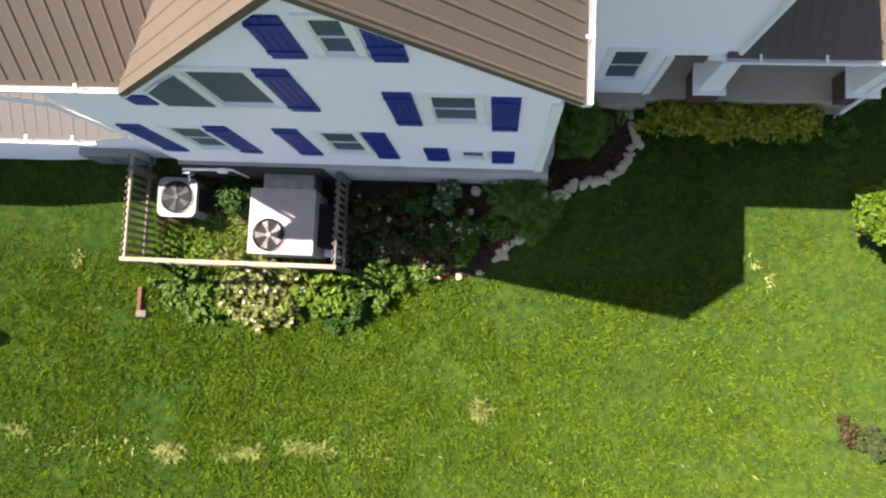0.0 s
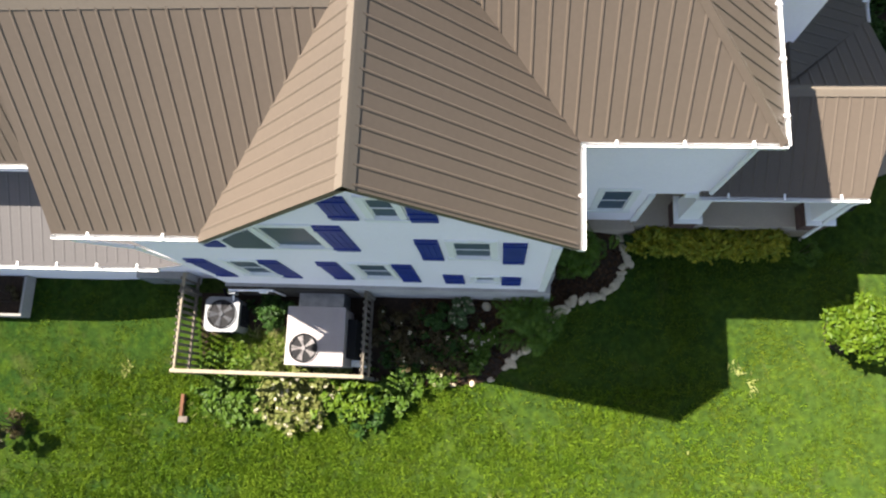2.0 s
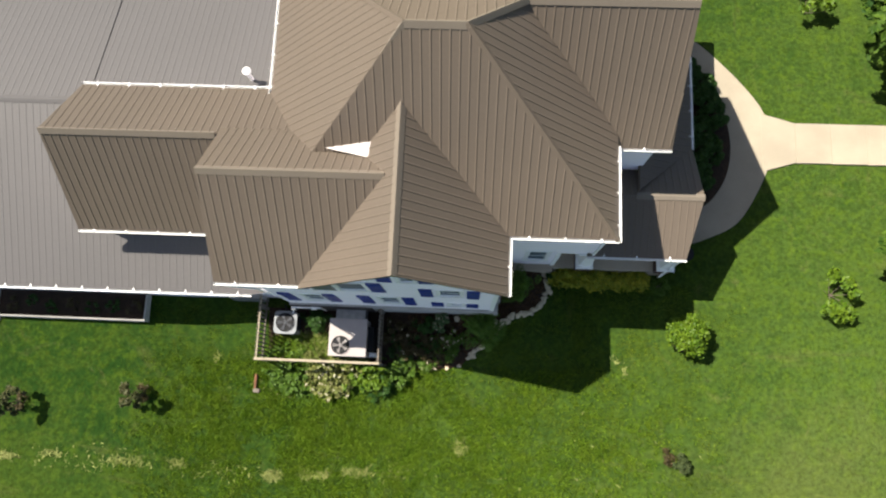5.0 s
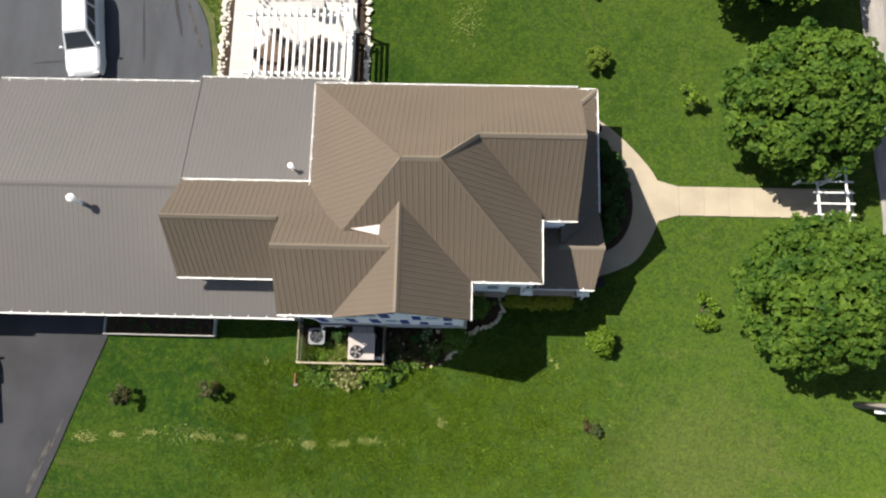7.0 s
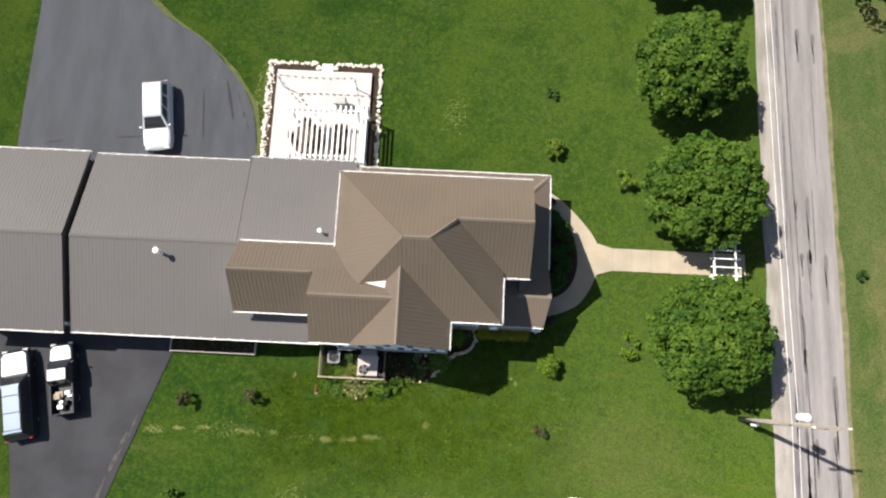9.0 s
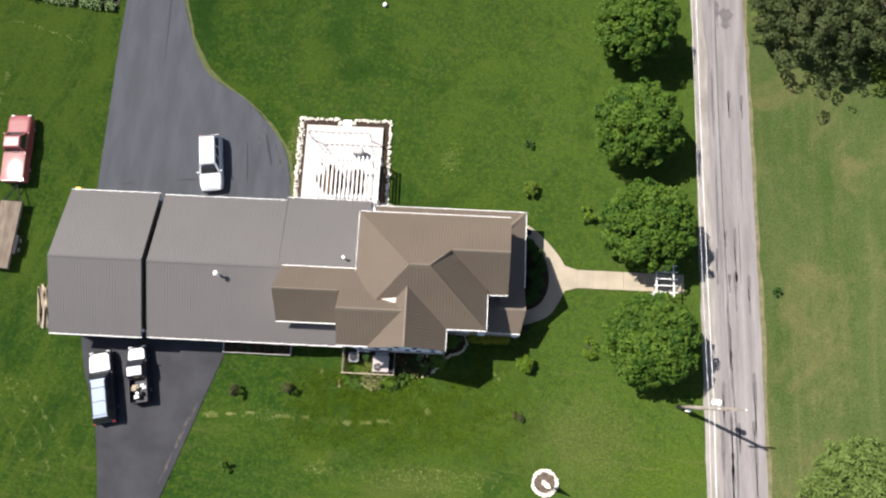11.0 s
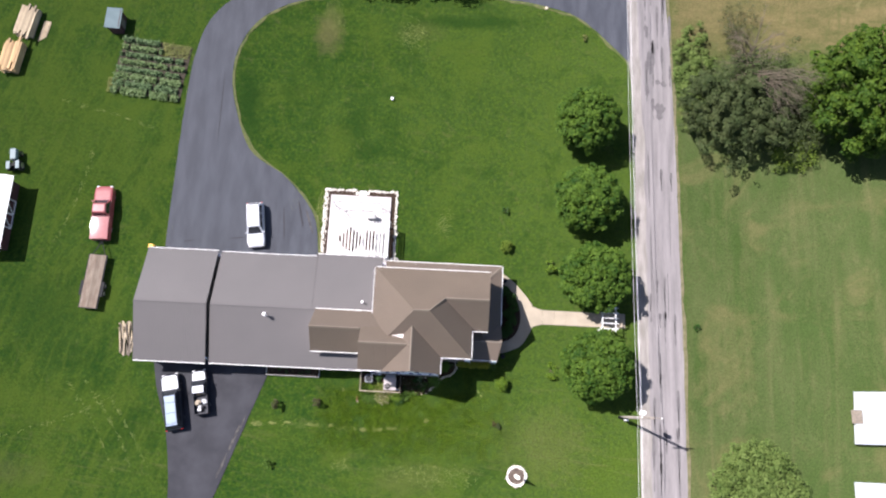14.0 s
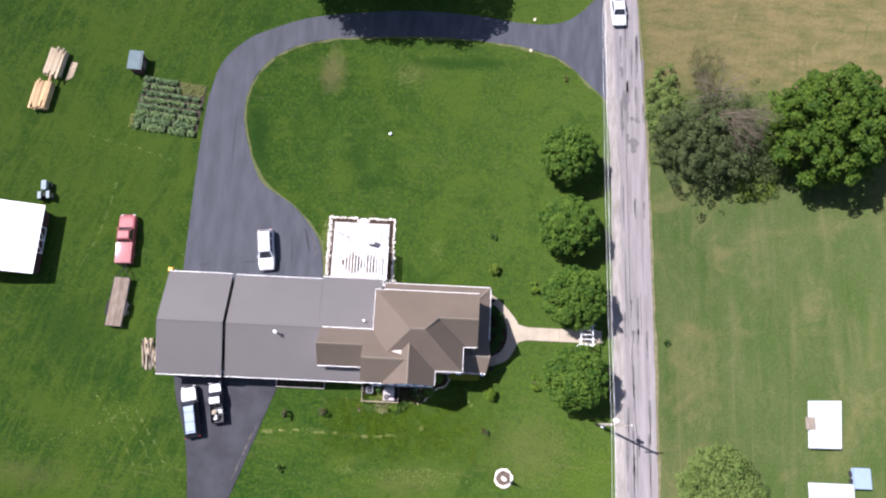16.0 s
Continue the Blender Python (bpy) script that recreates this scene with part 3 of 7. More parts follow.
def window(axis, at, lo, hi, z0, z1, face=-1, trim=0.115, label="", sashes=2, cols=1):
    """A window set in a wall: frame proud of the wall, sill, sashes and panes. face: the side that looks out."""
    w = thing("window", label=label)
    w.parent = house

    def bx(bm, a, b, c, d, n0, n1):
        """a..b along the wall, c..d up, n0..n1 outward."""
        p, q = at + face * n0, at + face * n1
        if axis == 'x':
            box(bm, a, min(p, q), c, b, max(p, q), d)
        else:
            box(bm, min(p, q), a, c, max(p, q), b, d)
    bm = bmesh.new()
    e = 0.015
    bx(bm, lo - trim, hi + trim, z1 - e, z1 + trim, -0.06, 0.03)
    bx(bm, lo - trim, lo + e, z0 + e, z1 - e, -0.06, 0.026)
    bx(bm, hi - e, hi + trim, z0 + e, z1 - e, -0.06, 0.026)
    part("frame", bm, TRIM, w, "white window frame")
    bm = bmesh.new()
    bx(bm, lo - trim - 0.03, hi + trim + 0.03, z0 - 0.09, z0 + e, -0.06, 0.045)
    part("sill", bm, TRIM, w)
    lo, hi, z0, z1 = lo + e, hi - e, z0 + e, z1 - e
    step = (hi - lo) / cols
    for c in range(cols):
        a, b = lo + c * step, lo + (c + 1) * step
        hgt = (z1 - z0) / sashes
        for s in range(sashes):
            u, v = z0 + s * hgt, z0 + (s + 1) * hgt
            back = -0.006 if s == 0 else 0.012
            r = 0.022
            bm = bmesh.new()
            bx(bm, a, b, u, u + r, back - 0.03, back)
            bx(bm, a, b, v - r, v, back - 0.03, back)
            bx(bm, a, a + r, u + r, v - r, back - 0.03, back)
            bx(bm, b - r, b, u + r, v - r, back - 0.03, back)
            part("sash", bm, TRIM, w)
            bm = bmesh.new()
            bx(bm, a + r, b - r, u + r, v - r, back - 0.022, back - 0.014)
            part("pane", bm, GLASS, w)
    return w


def shutter(lo, hi, z0, z1, y=0.57, cut=None):
    """A board shutter: backing, four upright boards and two cross battens; cut: top height at each side for one trimmed to the rake."""
    def board(a, b, near, far):
        za = zb = z1
        if cut:
            za = cut[0] + (cut[1] - cut[0]) * (a - lo) / (hi - lo)
            zb = cut[0] + (cut[1] - cut[0]) * (b - lo) / (hi - lo)
        bm = bmesh.new()
        v = [bm.verts.new(q) for q in ((a, near, z0), (b, near, z0), (b, near, zb), (a, near, za), (a, far, z0), (b, far, z0), (b, far, zb), (a, far, za))]
        for f in ((0, 1, 2, 3), (7, 6, 5, 4), (0, 4, 5, 1), (1, 5, 6, 2), (2, 6, 7, 3), (3, 7, 4, 0)):
            bm.faces.new([v[k] for k in f])
        bmesh.ops.recalc_face_normals(bm, faces=bm.faces)
        return bm
    sh = part("shutter", board(lo, hi, y - 0.012, y), BLUE, house, "blue painted board shutter")
    wd = (hi - lo) / 4
    for i in range(4):
        part("board", board(lo + i * wd + 0.004, lo + (i + 1) * wd - 0.004, y - 0.03, y - 0.012), BLUE, sh)
    top = min(cut) if cut else z1
    if top - z0 > 0.6:
        for z in (z0 + 0.16, top - 0.22):
            part("batten", boxes((lo, y - 0.046, z, hi, y - 0.03, z + 0.07)), BLUE, sh)
    return sh


# roof slopes: eaves at 6.4 m, steep pitch
E0 = 6.4
NW, NE_, SE_, SW_ = (-5.9, 10.81, E0), (4.09, 10.81, E0), (4.09, 2.09, E0), (-5.9, 2.09, E0)
R1, R2 = (-1.65, 6.04, 10.8), (-0.2, 6.04, 10.8)
slope([NW, SW_, R1])
slope([SW_, SE_, R2, R1])
slope([SE_, NE_, R2])
slope([(-5.9, 10.81, E0), R1, R2, (1.25, 7.5, 9.43), (5.5, 7.5, 9.43), (5.75, 10.81, E0)])
# east gable: south slope
IE = 6.05
slope([(-0.4, 7.5, 9.43), (5.5, 7.5, 9.43), (5.68, 4.86, IE), (-0.4, 4.86, IE)])
# south gable wing
BX, BZ, BY = -1.77, 9.33, 0.44
slope([(BX, BY, BZ), (BX, 4.95, BZ), (1.11, 4.95, E0), (1.11, BY, E0)])
slope([(BX, BY, BZ), (BX, 4.95, BZ), (-4.65, 4.95, E0), (-4.65, BY, E0)])
# west cross gable
CY, CZ = 2.98, 9.0
slope([(-6.82, CY, CZ), (-1.95, CY, CZ), (-4.55, 0.53, E0), (-7.0, 0.53, E0)])
slope([(-6.82, CY, CZ), (-1.95, CY, CZ), (-1.95, 5.85, 6.2), (-6.9, 5.85, 6.2)])
# small west dormer block
slope([(-11.92, 4.45, 7.5), (-6.5, 4.45, 7.5), (-6.5, 2.27, 4.6), (-12.05, 2.27, 4.6)])
slope([(-11.92, 4.45, 7.5), (-4.7, 4.45, 7.5), (-5.2, 6.32, 6.25), (-11.6, 6.32, 6.25)])
# low wing
LY, LZ, LE = 6.43, 4.75, 2.85
slope([(-22.6, LY, LZ), (-12.3, LY, LZ), (-12.45, 12.36, LE), (-22.6, 12.36, LE)], rise=0.008, mat=GREY_METAL)
slope([(-12.3, LY, LZ + 0.02), (-5.5, LY, LZ + 0.02), (-5.5, 12.62, LE - 0.03), (-12.45, 12.62, LE - 0.03)], rise=0.008, mat=GREY_METAL)
slope([(-22.6, LY, LZ), (-6.04, LY, LZ), (-6.04, 0.80, LE + 0.046), (-7.0, 0.66, LE), (-22.6, 0.66, LE)], rise=0.008, mat=GREY_METAL)
FZ = 0.38
slope([(-30.2, LY, LZ + FZ), (-22.85, LY, LZ + FZ), (-22.85, 12.36, LE + FZ), (-30.2, 12.36, LE + FZ)], rise=0.008, mat=GREY_METAL)
slope([(-30.2, LY, LZ + FZ), (-22.85, LY, LZ + FZ), (-22.85, 0.60, LE + FZ), (-30.2, 0.60, LE + FZ)], rise=0.008, mat=GREY_METAL)
bm = bmesh.new()
slab(bm, [(-12.36, LY, LZ + 0.05), (-12.26, LY, LZ + 0.05), (-12.41, 12.6, LE + 0.02), (-12.51, 12.6, LE + 0.02)], 0.05)
part("roof_trim", bm, GREY_METAL, house, "grey trim over the roof joint")
# porch roofs
PE = 3.0
slope([(-5.1, 12.2, PE), (7.22, 12.2, PE), (5.6, 10.5, 3.8), (-5.1, 10.5, 3.8)])
slope([(7.22, 12.2, PE), (7.22, 6.0, PE), (5.3, 4.3, 3.88), (5.3, 10.3, 3.88)])
slope([(3.8, 2.28, PE), (6.95, 2.28, PE), (7.32, 4.12, 3.85), (3.8, 4.12, 3.85)])
slope([(3.5, 4.12, 3.85), (7.32, 4.12, 3.85), (7.24, 6.0, 3.02), (3.5, 6.0, 3.02)])

for a, b in ((R1, R2), (R1, (-3.95, 3.95, 8.25)), ((1.25, 7.5, 9.43), (5.5, 7.5, 9.43)), (R2, (1.25, 7.5, 9.43)),
             ((BX, 4.9, BZ), (BX, BY, BZ)), ((-6.82, CY, CZ), (-2.12, CY, CZ)), ((-11.92, 4.45, 7.5), (-7.0, 4.45, 7.5)),
             ((-30.2, LY, LZ + FZ), (-22.85, LY, LZ + FZ)), ((-22.6, LY, LZ), (-12.0, LY, LZ)), ((5.2, 4.12, 3.85), (7.32, 4.12, 3.85)), ((7.22, 12.2, PE), (5.75, 10.7, 3.75))):
    cap(a, b, material=GREY_METAL if b[0] < -11 and a[2] < 5.5 else None, pitch=None if a[2] > 5.5 else 0.34)

for a, b in ((R1, NW), (R2, SE_)):
    cap(a, b, 0.085, material=METAL, pitch=0.6)

for a, b, o in (((-5.9, 10.84, E0), (5.7, 10.84, E0), (0, 1, 0)), ((-5.93, 5.8, E0), (-5.93, 10.84, E0), (-1, 0, 0)),
                ((1.14, 2.06, E0), (4.12, 2.06, E0), (0, -1, 0)), ((4.12, 2.06, E0), (4.12, 4.8, E0), (1, 0, 0)), ((4.1, 4.83, IE), (5.68, 4.83, IE), (0, -1, 0)),
                ((1.14, BY, E0), (1.14, 2.06, E0), (1, 0, 0)), ((-7.0, 0.5, E0), (-4.6, 0.5, E0), (0, -1, 0)),
                ((-12.05, 2.24, 4.6), (-7.05, 2.24, 4.6), (0, -1, 0)), ((-11.6, 6.35, 6.25), (-5.95, 6.35, 6.25), (0, 1, 0)),
                ((-22.6, 12.39, LE), (-12.45, 12.39, LE), (0, 1, 0)), ((-12.45, 12.65, LE - 0.03), (-5.1, 12.65, LE - 0.03), (0, 1, 0)),
                ((-22.6, 0.63, LE), (-7.05, 0.63, LE), (0, -1, 0)), ((-30.2, 12.39, LE + FZ), (-22.85, 12.39, LE + FZ), (0, 1, 0)),
                ((-30.2, 0.57, LE + FZ), (-22.85, 0.57, LE + FZ), (0, -1, 0)), ((-5.1, 12.23, PE), (7.22, 12.23, PE), (0, 1, 0)),
                ((7.25, 6.0, PE), (7.25, 12.23, PE), (1, 0, 0)), ((3.8, 2.25, PE), (6.95, 2.25, PE), (0, -1, 0))):
    gutter(a, b, o)

# walls
SH = [(-1.74, -1.37, 7.57, 8.52), (-3.62, -2.83, 5.65, 7.03), (-0.81, -0.19, 5.07, 6.24), (-5.05, -4.49, 3.01, 4.38), (-2.69, -2.12, 2.93, 4.30), (-0.55, -0.15, 2.73, 3.24)]
wall('x', 0.57, 0.18, [(1.75, -6.02, 0.84), (6.2, -6.02, 0.84), (6.25, -4.45, 0.84), (9.0, -1.79, -1.75)], SH, "white clad south gable wall")
wall('x', 0.50, 0.4, [(-0.3, -6.04, 1.12), (1.75, -6.04, 1.0)], (), "grey concrete foundation wall", FOUND, "foundation")
wall('y', 0.66, 0.18, [(1.75, 0.76, 2.4), (6.35, 0.76, 2.4)], (), "white clad wall")
wall('y', 0.70, 0.4, [(-0.3, 0.9, 2.4), (1.75, 0.9, 2.4)], (), "grey concrete foundation wall", FOUND, "foundation")
wall('x', 2.38, 0.18, [(0.75, 0.8, 2.9), (6.35, 0.8, 2.9)], [(1.95, 2.55, 1.63, 3.06)], "white clad wall beside the porch")
wall('x', 2.38, 0.18, [(2.85, 2.9, 4.02), (6.3, 2.9, 4.02)], (), "white clad wall")
wall('y', 2.75, 0.15, [(0.75, 2.56, 5.3), (4.6, 2.56, 5.3)], (), "white clad porch wall")
wall('y', 3.9, 0.18, [(2.85, 2.56, 10.5), (6.3, 2.56, 10.5)], (), "white clad wall")
wall('x', 5.1, 0.18, [(0.75, 0.9, 5.4), (6.0, 0.9, 5.4)], (), "white clad wall")
wall('y', 5.25, 0.18, [(0.75, 5.28, 10.55), (6.0, 5.28, 10.55), (9.25, 7.45, 7.55)], (), "white clad east gable wall")
wall('x', 10.4, 0.18, [(0.3, -5.6, 5.25), (6.2, -5.6, 5.25)], (), "white clad north wall")
wall('y', -5.65, 0.18, [(0.3, 5.9, 10.4), (6.2, 5.9, 10.4)], (), "white clad west wall")
wall('y', -6.02, 0.18, [(0.3, 0.75, 5.7), (6.1, 0.75, 5.7), (8.9, 2.94, 3.02)], (), "white clad west gable wall")
wall('x', 2.5, 0.15, [(3.2, -11.75, -6.2), (4.72, -11.75, -6.2)], (), "white clad dormer wall")
wall('y', -11.78, 0.15, [(3.2, 2.66, 6.2), (4.75, 2.66, 6.2), (7.2, 4.43, 4.47)], (), "white clad dormer gable")
wall('x', 6.1, 0.15, [(4.0, -11.6, -5.8), (6.15, -11.6, -5.8)], (), "white clad dormer wall")
wall('x', 0.86, 0.2, [(-0.3, -22.6, -6.06), (2.78, -22.6, -6.06)], (), "white clad wall of the low wing")
wall('x', 11.85, 0.2, [(-0.3, -22.6, -5.2), (2.75, -22.6, -5.2)], (), "white clad wall of the low wing")
wall('x', 1.05, 0.2, [(-0.3, -29.9, -22.85), (3.15, -29.9, -22.85)], [(-28.6, -26.0, -0.3, 2.3), (-25.6, -23.2, -0.3, 2.3)], "white clad garage front wall")
wall('x', 11.85, 0.2, [(-0.3, -29.9, -22.85), (3.15, -29.9, -22.85)], [(-28.6, -26.0, -0.3, 2.3), (-25.6, -23.2, -0.3, 2.3)], "white clad garage rear wall")
wall('y', -30.0, 0.2, [(-0.3, 1.0, 12.0), (3.1, 1.0, 12.0), (4.95, 6.38, 6.48)], (), "white clad garage gable wall")
wall('y', -23.1, 0.2, [(-0.3, 1.25, 11.85), (3.05, 0.9, 12.1), (5.0, 6.38, 6.48)], (), "taupe clad garage gable above the low wing", METAL)

window('x', 0.57, *SH[0], trim=0.085, label="white double-hung attic window")
pw = window('x', 0.57, *SH[1], label="wide white picture window with two tall panes", sashes=1)
for nm, mt, y0, y1, o in (("frame", TRIM, 0.53, 0.60, 0.07), ("pane", GLASS, 0.522, 0.535, 0.0)):
    bm = bmesh.new()
    q = [(-4.36 - o, 5.65 - o), (-3.7 + o * 0.4, 5.65 - o), (-3.7 + o * 0.4, 6.9 + o * 0.4), (-4.0, 6.62 + o * 0.3), (-4.36 - o, 6.2)]
    lo_ = [bm.verts.new((x, y0, z)) for x, z in q]
    hi_ = [bm.verts.new((x, y1, z)) for x, z in q]
    bm.faces.new(lo_)
    bm.faces.new(hi_[::-1])
    for i in range(5):
        bm.faces.new((lo_[i], hi_[i], hi_[(i + 1) % 5], lo_[(i + 1) % 5]))
    bmesh.ops.recalc_face_normals(bm, faces=bm.faces)
    part(nm, bm, mt, pw)
for h in SH[2:5]:
    window('x', 0.57, *h, trim=0.085, label="white double-hung window")
window('x', 0.57, *SH[5], trim=0.085, label="small white landing window", sashes=1)
window('x', 2.38, 1.95, 2.55, 1.63, 3.06, label="white double-hung window beside the porch")
for lo, hi, z0, z1 in ((-2.33, -1.95, 7.48, 8.55), (-2.72, -2.32, 5.45, 7.09), (-4.85, -4.52, 5.6, 5.98), (-1.36, -1.0, 4.82, 6.32), (-0.02, 0.35, 4.63, 6.2),
                       (-5.78, -5.40, 2.68, 4.46), (-4.42, -4.05, 2.69, 4.46), (-3.36, -2.98, 2.64, 4.4), (-2.0, -1.64, 2.52, 4.29), (-1.15, -0.76, 2.44, 3.36), (-0.03, 0.35, 2.38, 3.24)):
    shutter(lo, hi, z0, z1)
shutter(-1.25, -0.88, 7.42, 8.41, cut=(8.41, 8.04))


# white membrane cricket in the dead valley
MEMBRANE = surface("pale_roof_membrane", (0.58, 0.53, 0.50), 0.7, other=(0.46, 0.42, 0.40), amount=0.7, scale=2.5, fine=30, grain=0.06, bump=0.1)
bm = bmesh.new()
slab(bm, [(-3.80, 3.84, 8.34), (-2.53, 3.55, 8.47), (-2.5, 4.0, 8.52)], 0.05)
part("cricket", bm, MEMBRANE, house, "white membrane in the roof valley")
# rake boards of the south gable
for sx in (-1, 1):
    bm = bmesh.new()
    x1, z1 = BX + sx * 2.88, E0
    a, b = Vector((BX, BY + 0.01, BZ - 0.12)), Vector((x1, BY + 0.01, z1 - 0.12))
    q = [bm.verts.new(v) for v in (a, b, b - Vector((0, 0, 0.07)), a - Vector((0, 0, 0.07)))]
    f = bm.faces.new(q)
    r = bmesh.ops.extrude_face_region(bm, geom=[f])
    bmesh.ops.translate(bm, verts=[v for v in r["geom"] if isinstance(v, bmesh.types.BMVert)], vec=(0, 0.03, 0))
    bmesh.ops.recalc_face_normals(bm, faces=bm.faces)
    part("rake_board", bm, TRIM, house, "white rake board")
# downpipes
PIPE = bmesh.new()
rod(PIPE, (-6.75, 0.50, 6.3), (-6.75, 0.50, 6.15), 0.04)
rod(PIPE, (-6.75, 0.50, 6.15), (-6.08, 0.52, 5.6), 0.037)
rod(PIPE, (-6.08, 0.52, 5.6), (-6.08, 0.62, 3.4), 0.037)
rod(PIPE, (-6.08, 0.62, 3.4), (-6.75, 0.98, 3.10), 0.05)
part("downpipe", PIPE, TRIM, house, "white downpipe")
PIPE = bmesh.new()
rod(PIPE, (4.0, 2.15, 6.3), (3.95, 2.3, 5.9), 0.045)
rod(PIPE, (3.95, 2.3, 5.9), (3.95, 2.3, 3.2), 0.045)
part("downpipe", PIPE, TRIM, house, "white downpipe")
PIPE = bmesh.new()
rod(PIPE, (6.85, 2.25, 2.92), (6.75, 2.25, 2.7), 0.04)
rod(PIPE, (6.75, 2.25, 2.7), (6.75, 2.1, 0.3), 0.04)
part("downpipe", PIPE, TRIM, house, "white downpipe")
# roof vents
for x, y, z in ((-16.85, 5.62, 4.45), (-7.15, 7.4, 4.4)):
    v = bmesh.new()
    s = 1.0 if x < -10 else 0.7
    rod(v, (x, y, z), (x, y, z + 0.95 * s), 0.09 * s, 14)
    rod(v, (x, y, z + 0.95 * s), (x, y, z + 1.02 * s), 0.19 * s, 16, 0.19 * s)
    rod(v, (x, y, z + 1.02 * s), (x, y, z + 1.15 * s), 0.19 * s, 16, 0.05 * s)
    part("roof_vent", v, TRIM, house, "white round roof vent")

# porch: deck, steps, pillars
PORCH_FLOOR = surface("porch_floor_paint", (0.44, 0.37, 0.285), 0.7, other=(0.37, 0.31, 0.24), amount=0.5, scale=1.5, fine=30, grain=0.06, bump=0.1)
BRICK = surface("red_brown_brick", (0.10, 0.055, 0.045), 0.85, other=(0.065, 0.038, 0.032), amount=0.8, scale=7, fine=50, grain=0.15, bump=0.4)
part("porch_floor", boxes((2.9, 2.25, -0.2, 7.0, 5.1, 0.85), (5.4, 5.1, -0.2, 7.0, 11.9, 0.85), (1.0, 2.15, -0.2, 2.95, 2.56, 0.72)), PORCH_FLOOR, house, "taupe painted porch floor")
for x, y in ((3.95, 2.4), (6.7, 2.4), (6.7, 5.2), (6.7, 9.0), (6.7, 11.6)):
    pl = thing("porch_pillar", label="")
    pl.parent = house
    part("plinth", boxes((x - 0.26, y - 0.22, 0.85, x + 0.26, y + 0.3, 1.45), bevel=0.01), BRICK, pl, "red brick plinth")
    part("cap", boxes((x - 0.3, y - 0.27, 1.45, x + 0.3, y + 0.34, 1.52), bevel=0.01), TRIM, pl)
    bm = bmesh.new()
    bmesh.ops.create_cone(bm, cap_ends=True, segments=4, radius1=0.30, radius2=0.22, depth=1.24, matrix=Matrix.Translation((x, y + 0.03, 2.14)) @ Matrix.Rotation(radians(45), 4, 'Z'))
    part("shaft", bm, TRIM, pl, "white tapered shaft")
part("porch_beam", boxes((3.55, 2.33, 2.74, 6.85, 2.5, 2.94), (6.75, 2.5, 2.74, 6.93, 11.95, 2.94)), TRIM, house, "white porch beam")
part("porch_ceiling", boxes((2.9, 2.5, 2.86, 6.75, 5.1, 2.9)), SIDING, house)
# bay corner boards beside the porch
part("corner_board", boxes((2.86, 2.33, 0.75, 2.98, 2.45, 2.85)), TRIM, house)
part("corner_board", boxes((0.74, 0.53, 1.75, 0.88, 0.62, 6.0)), TRIM, house)
# garage doors
for x0, x1 in ((-28.6, -26.0), (-25.6, -23.2)):
    for y in (1.13, 11.93):
        d = thing("garage_door", label="white panelled garage door")
        d.parent = house
        for k in range(4):
            part("panel", boxes((x0, y, -0.05 + k * 0.585, x1, y + 0.05, 0.52 + k * 0.585), bevel=0.012), TRIM, d)

# ---------- plants ----------
rng = np.random.default_rng(7)


def leaves_mesh(name, centres, normals, size, stretch=1.6):
    """Many small pointed leaves, each a folded four-cornered blade."""
    n = len(centres)
    nn = normals / np.maximum(np.linalg.norm(normals, axis=1, keepdims=True), 1e-6)
    t = np.cross(nn, rng.normal(size=(n, 3)))
    t /= np.maximum(np.linalg.norm(t, axis=1, keepdims=True), 1e-6)
    b = np.cross(nn, t)
    s = (size * rng.uniform(0.7, 1.3, n))[:, None]
    v = np.stack([centres - t * s * stretch / 2, centres + b * s * 0.5 + nn * s * 0.12, centres + t * s * stretch / 2, centres - b * s * 0.5 + nn * s * 0.12], 1).reshape(-1, 3)
    f = np.arange(4 * n).reshape(-1, 4)
    me = bpy.data.meshes.new(name)
    me.from_pydata(v.tolist(), [], f.tolist())
    return me


def clumps(blobs, count, size, tilt=0.55, reach=0.55, flat=1.0):
    """Leaf places and directions over the skins of many small lumps; flat: how far a lump is pressed into a layer."""
    blobs = np.array(blobs, float)
    w = blobs[:, 3] ** 2
    pick = rng.choice(len(blobs), count, p=w / w.sum())
    d = rng.normal(size=(count, 3))
    d[:, 2] = np.where(rng.random(count) < 0.7, np.abs(d[:, 2]), d[:, 2])
    d /= np.linalg.norm(d, axis=1, keepdims=True)
    r = blobs[pick, 3] * rng.uniform(reach, 1.06, count)
    o = d * r[:, None]
    if flat < 1:
        turn = rng.uniform(0, math.pi, len(blobs))[pick]
        along = o[:, 0] * np.cos(turn) + o[:, 1] * np.sin(turn)
        o[:, 0] += 0.55 * along * np.cos(turn)
        o[:, 1] += 0.55 * along * np.sin(turn)
        o[:, 2] *= flat
        out = np.hypot(o[:, 0], o[:, 1])
        o[:, 2] -= 0.30 * out * out / blobs[pick, 3]
    c = blobs[pick, :3] + o
    nrm = d * 0.95 + np.array((0, 0, 0.5)) + rng.normal(size=(count, 3)) * tilt
    return c, nrm


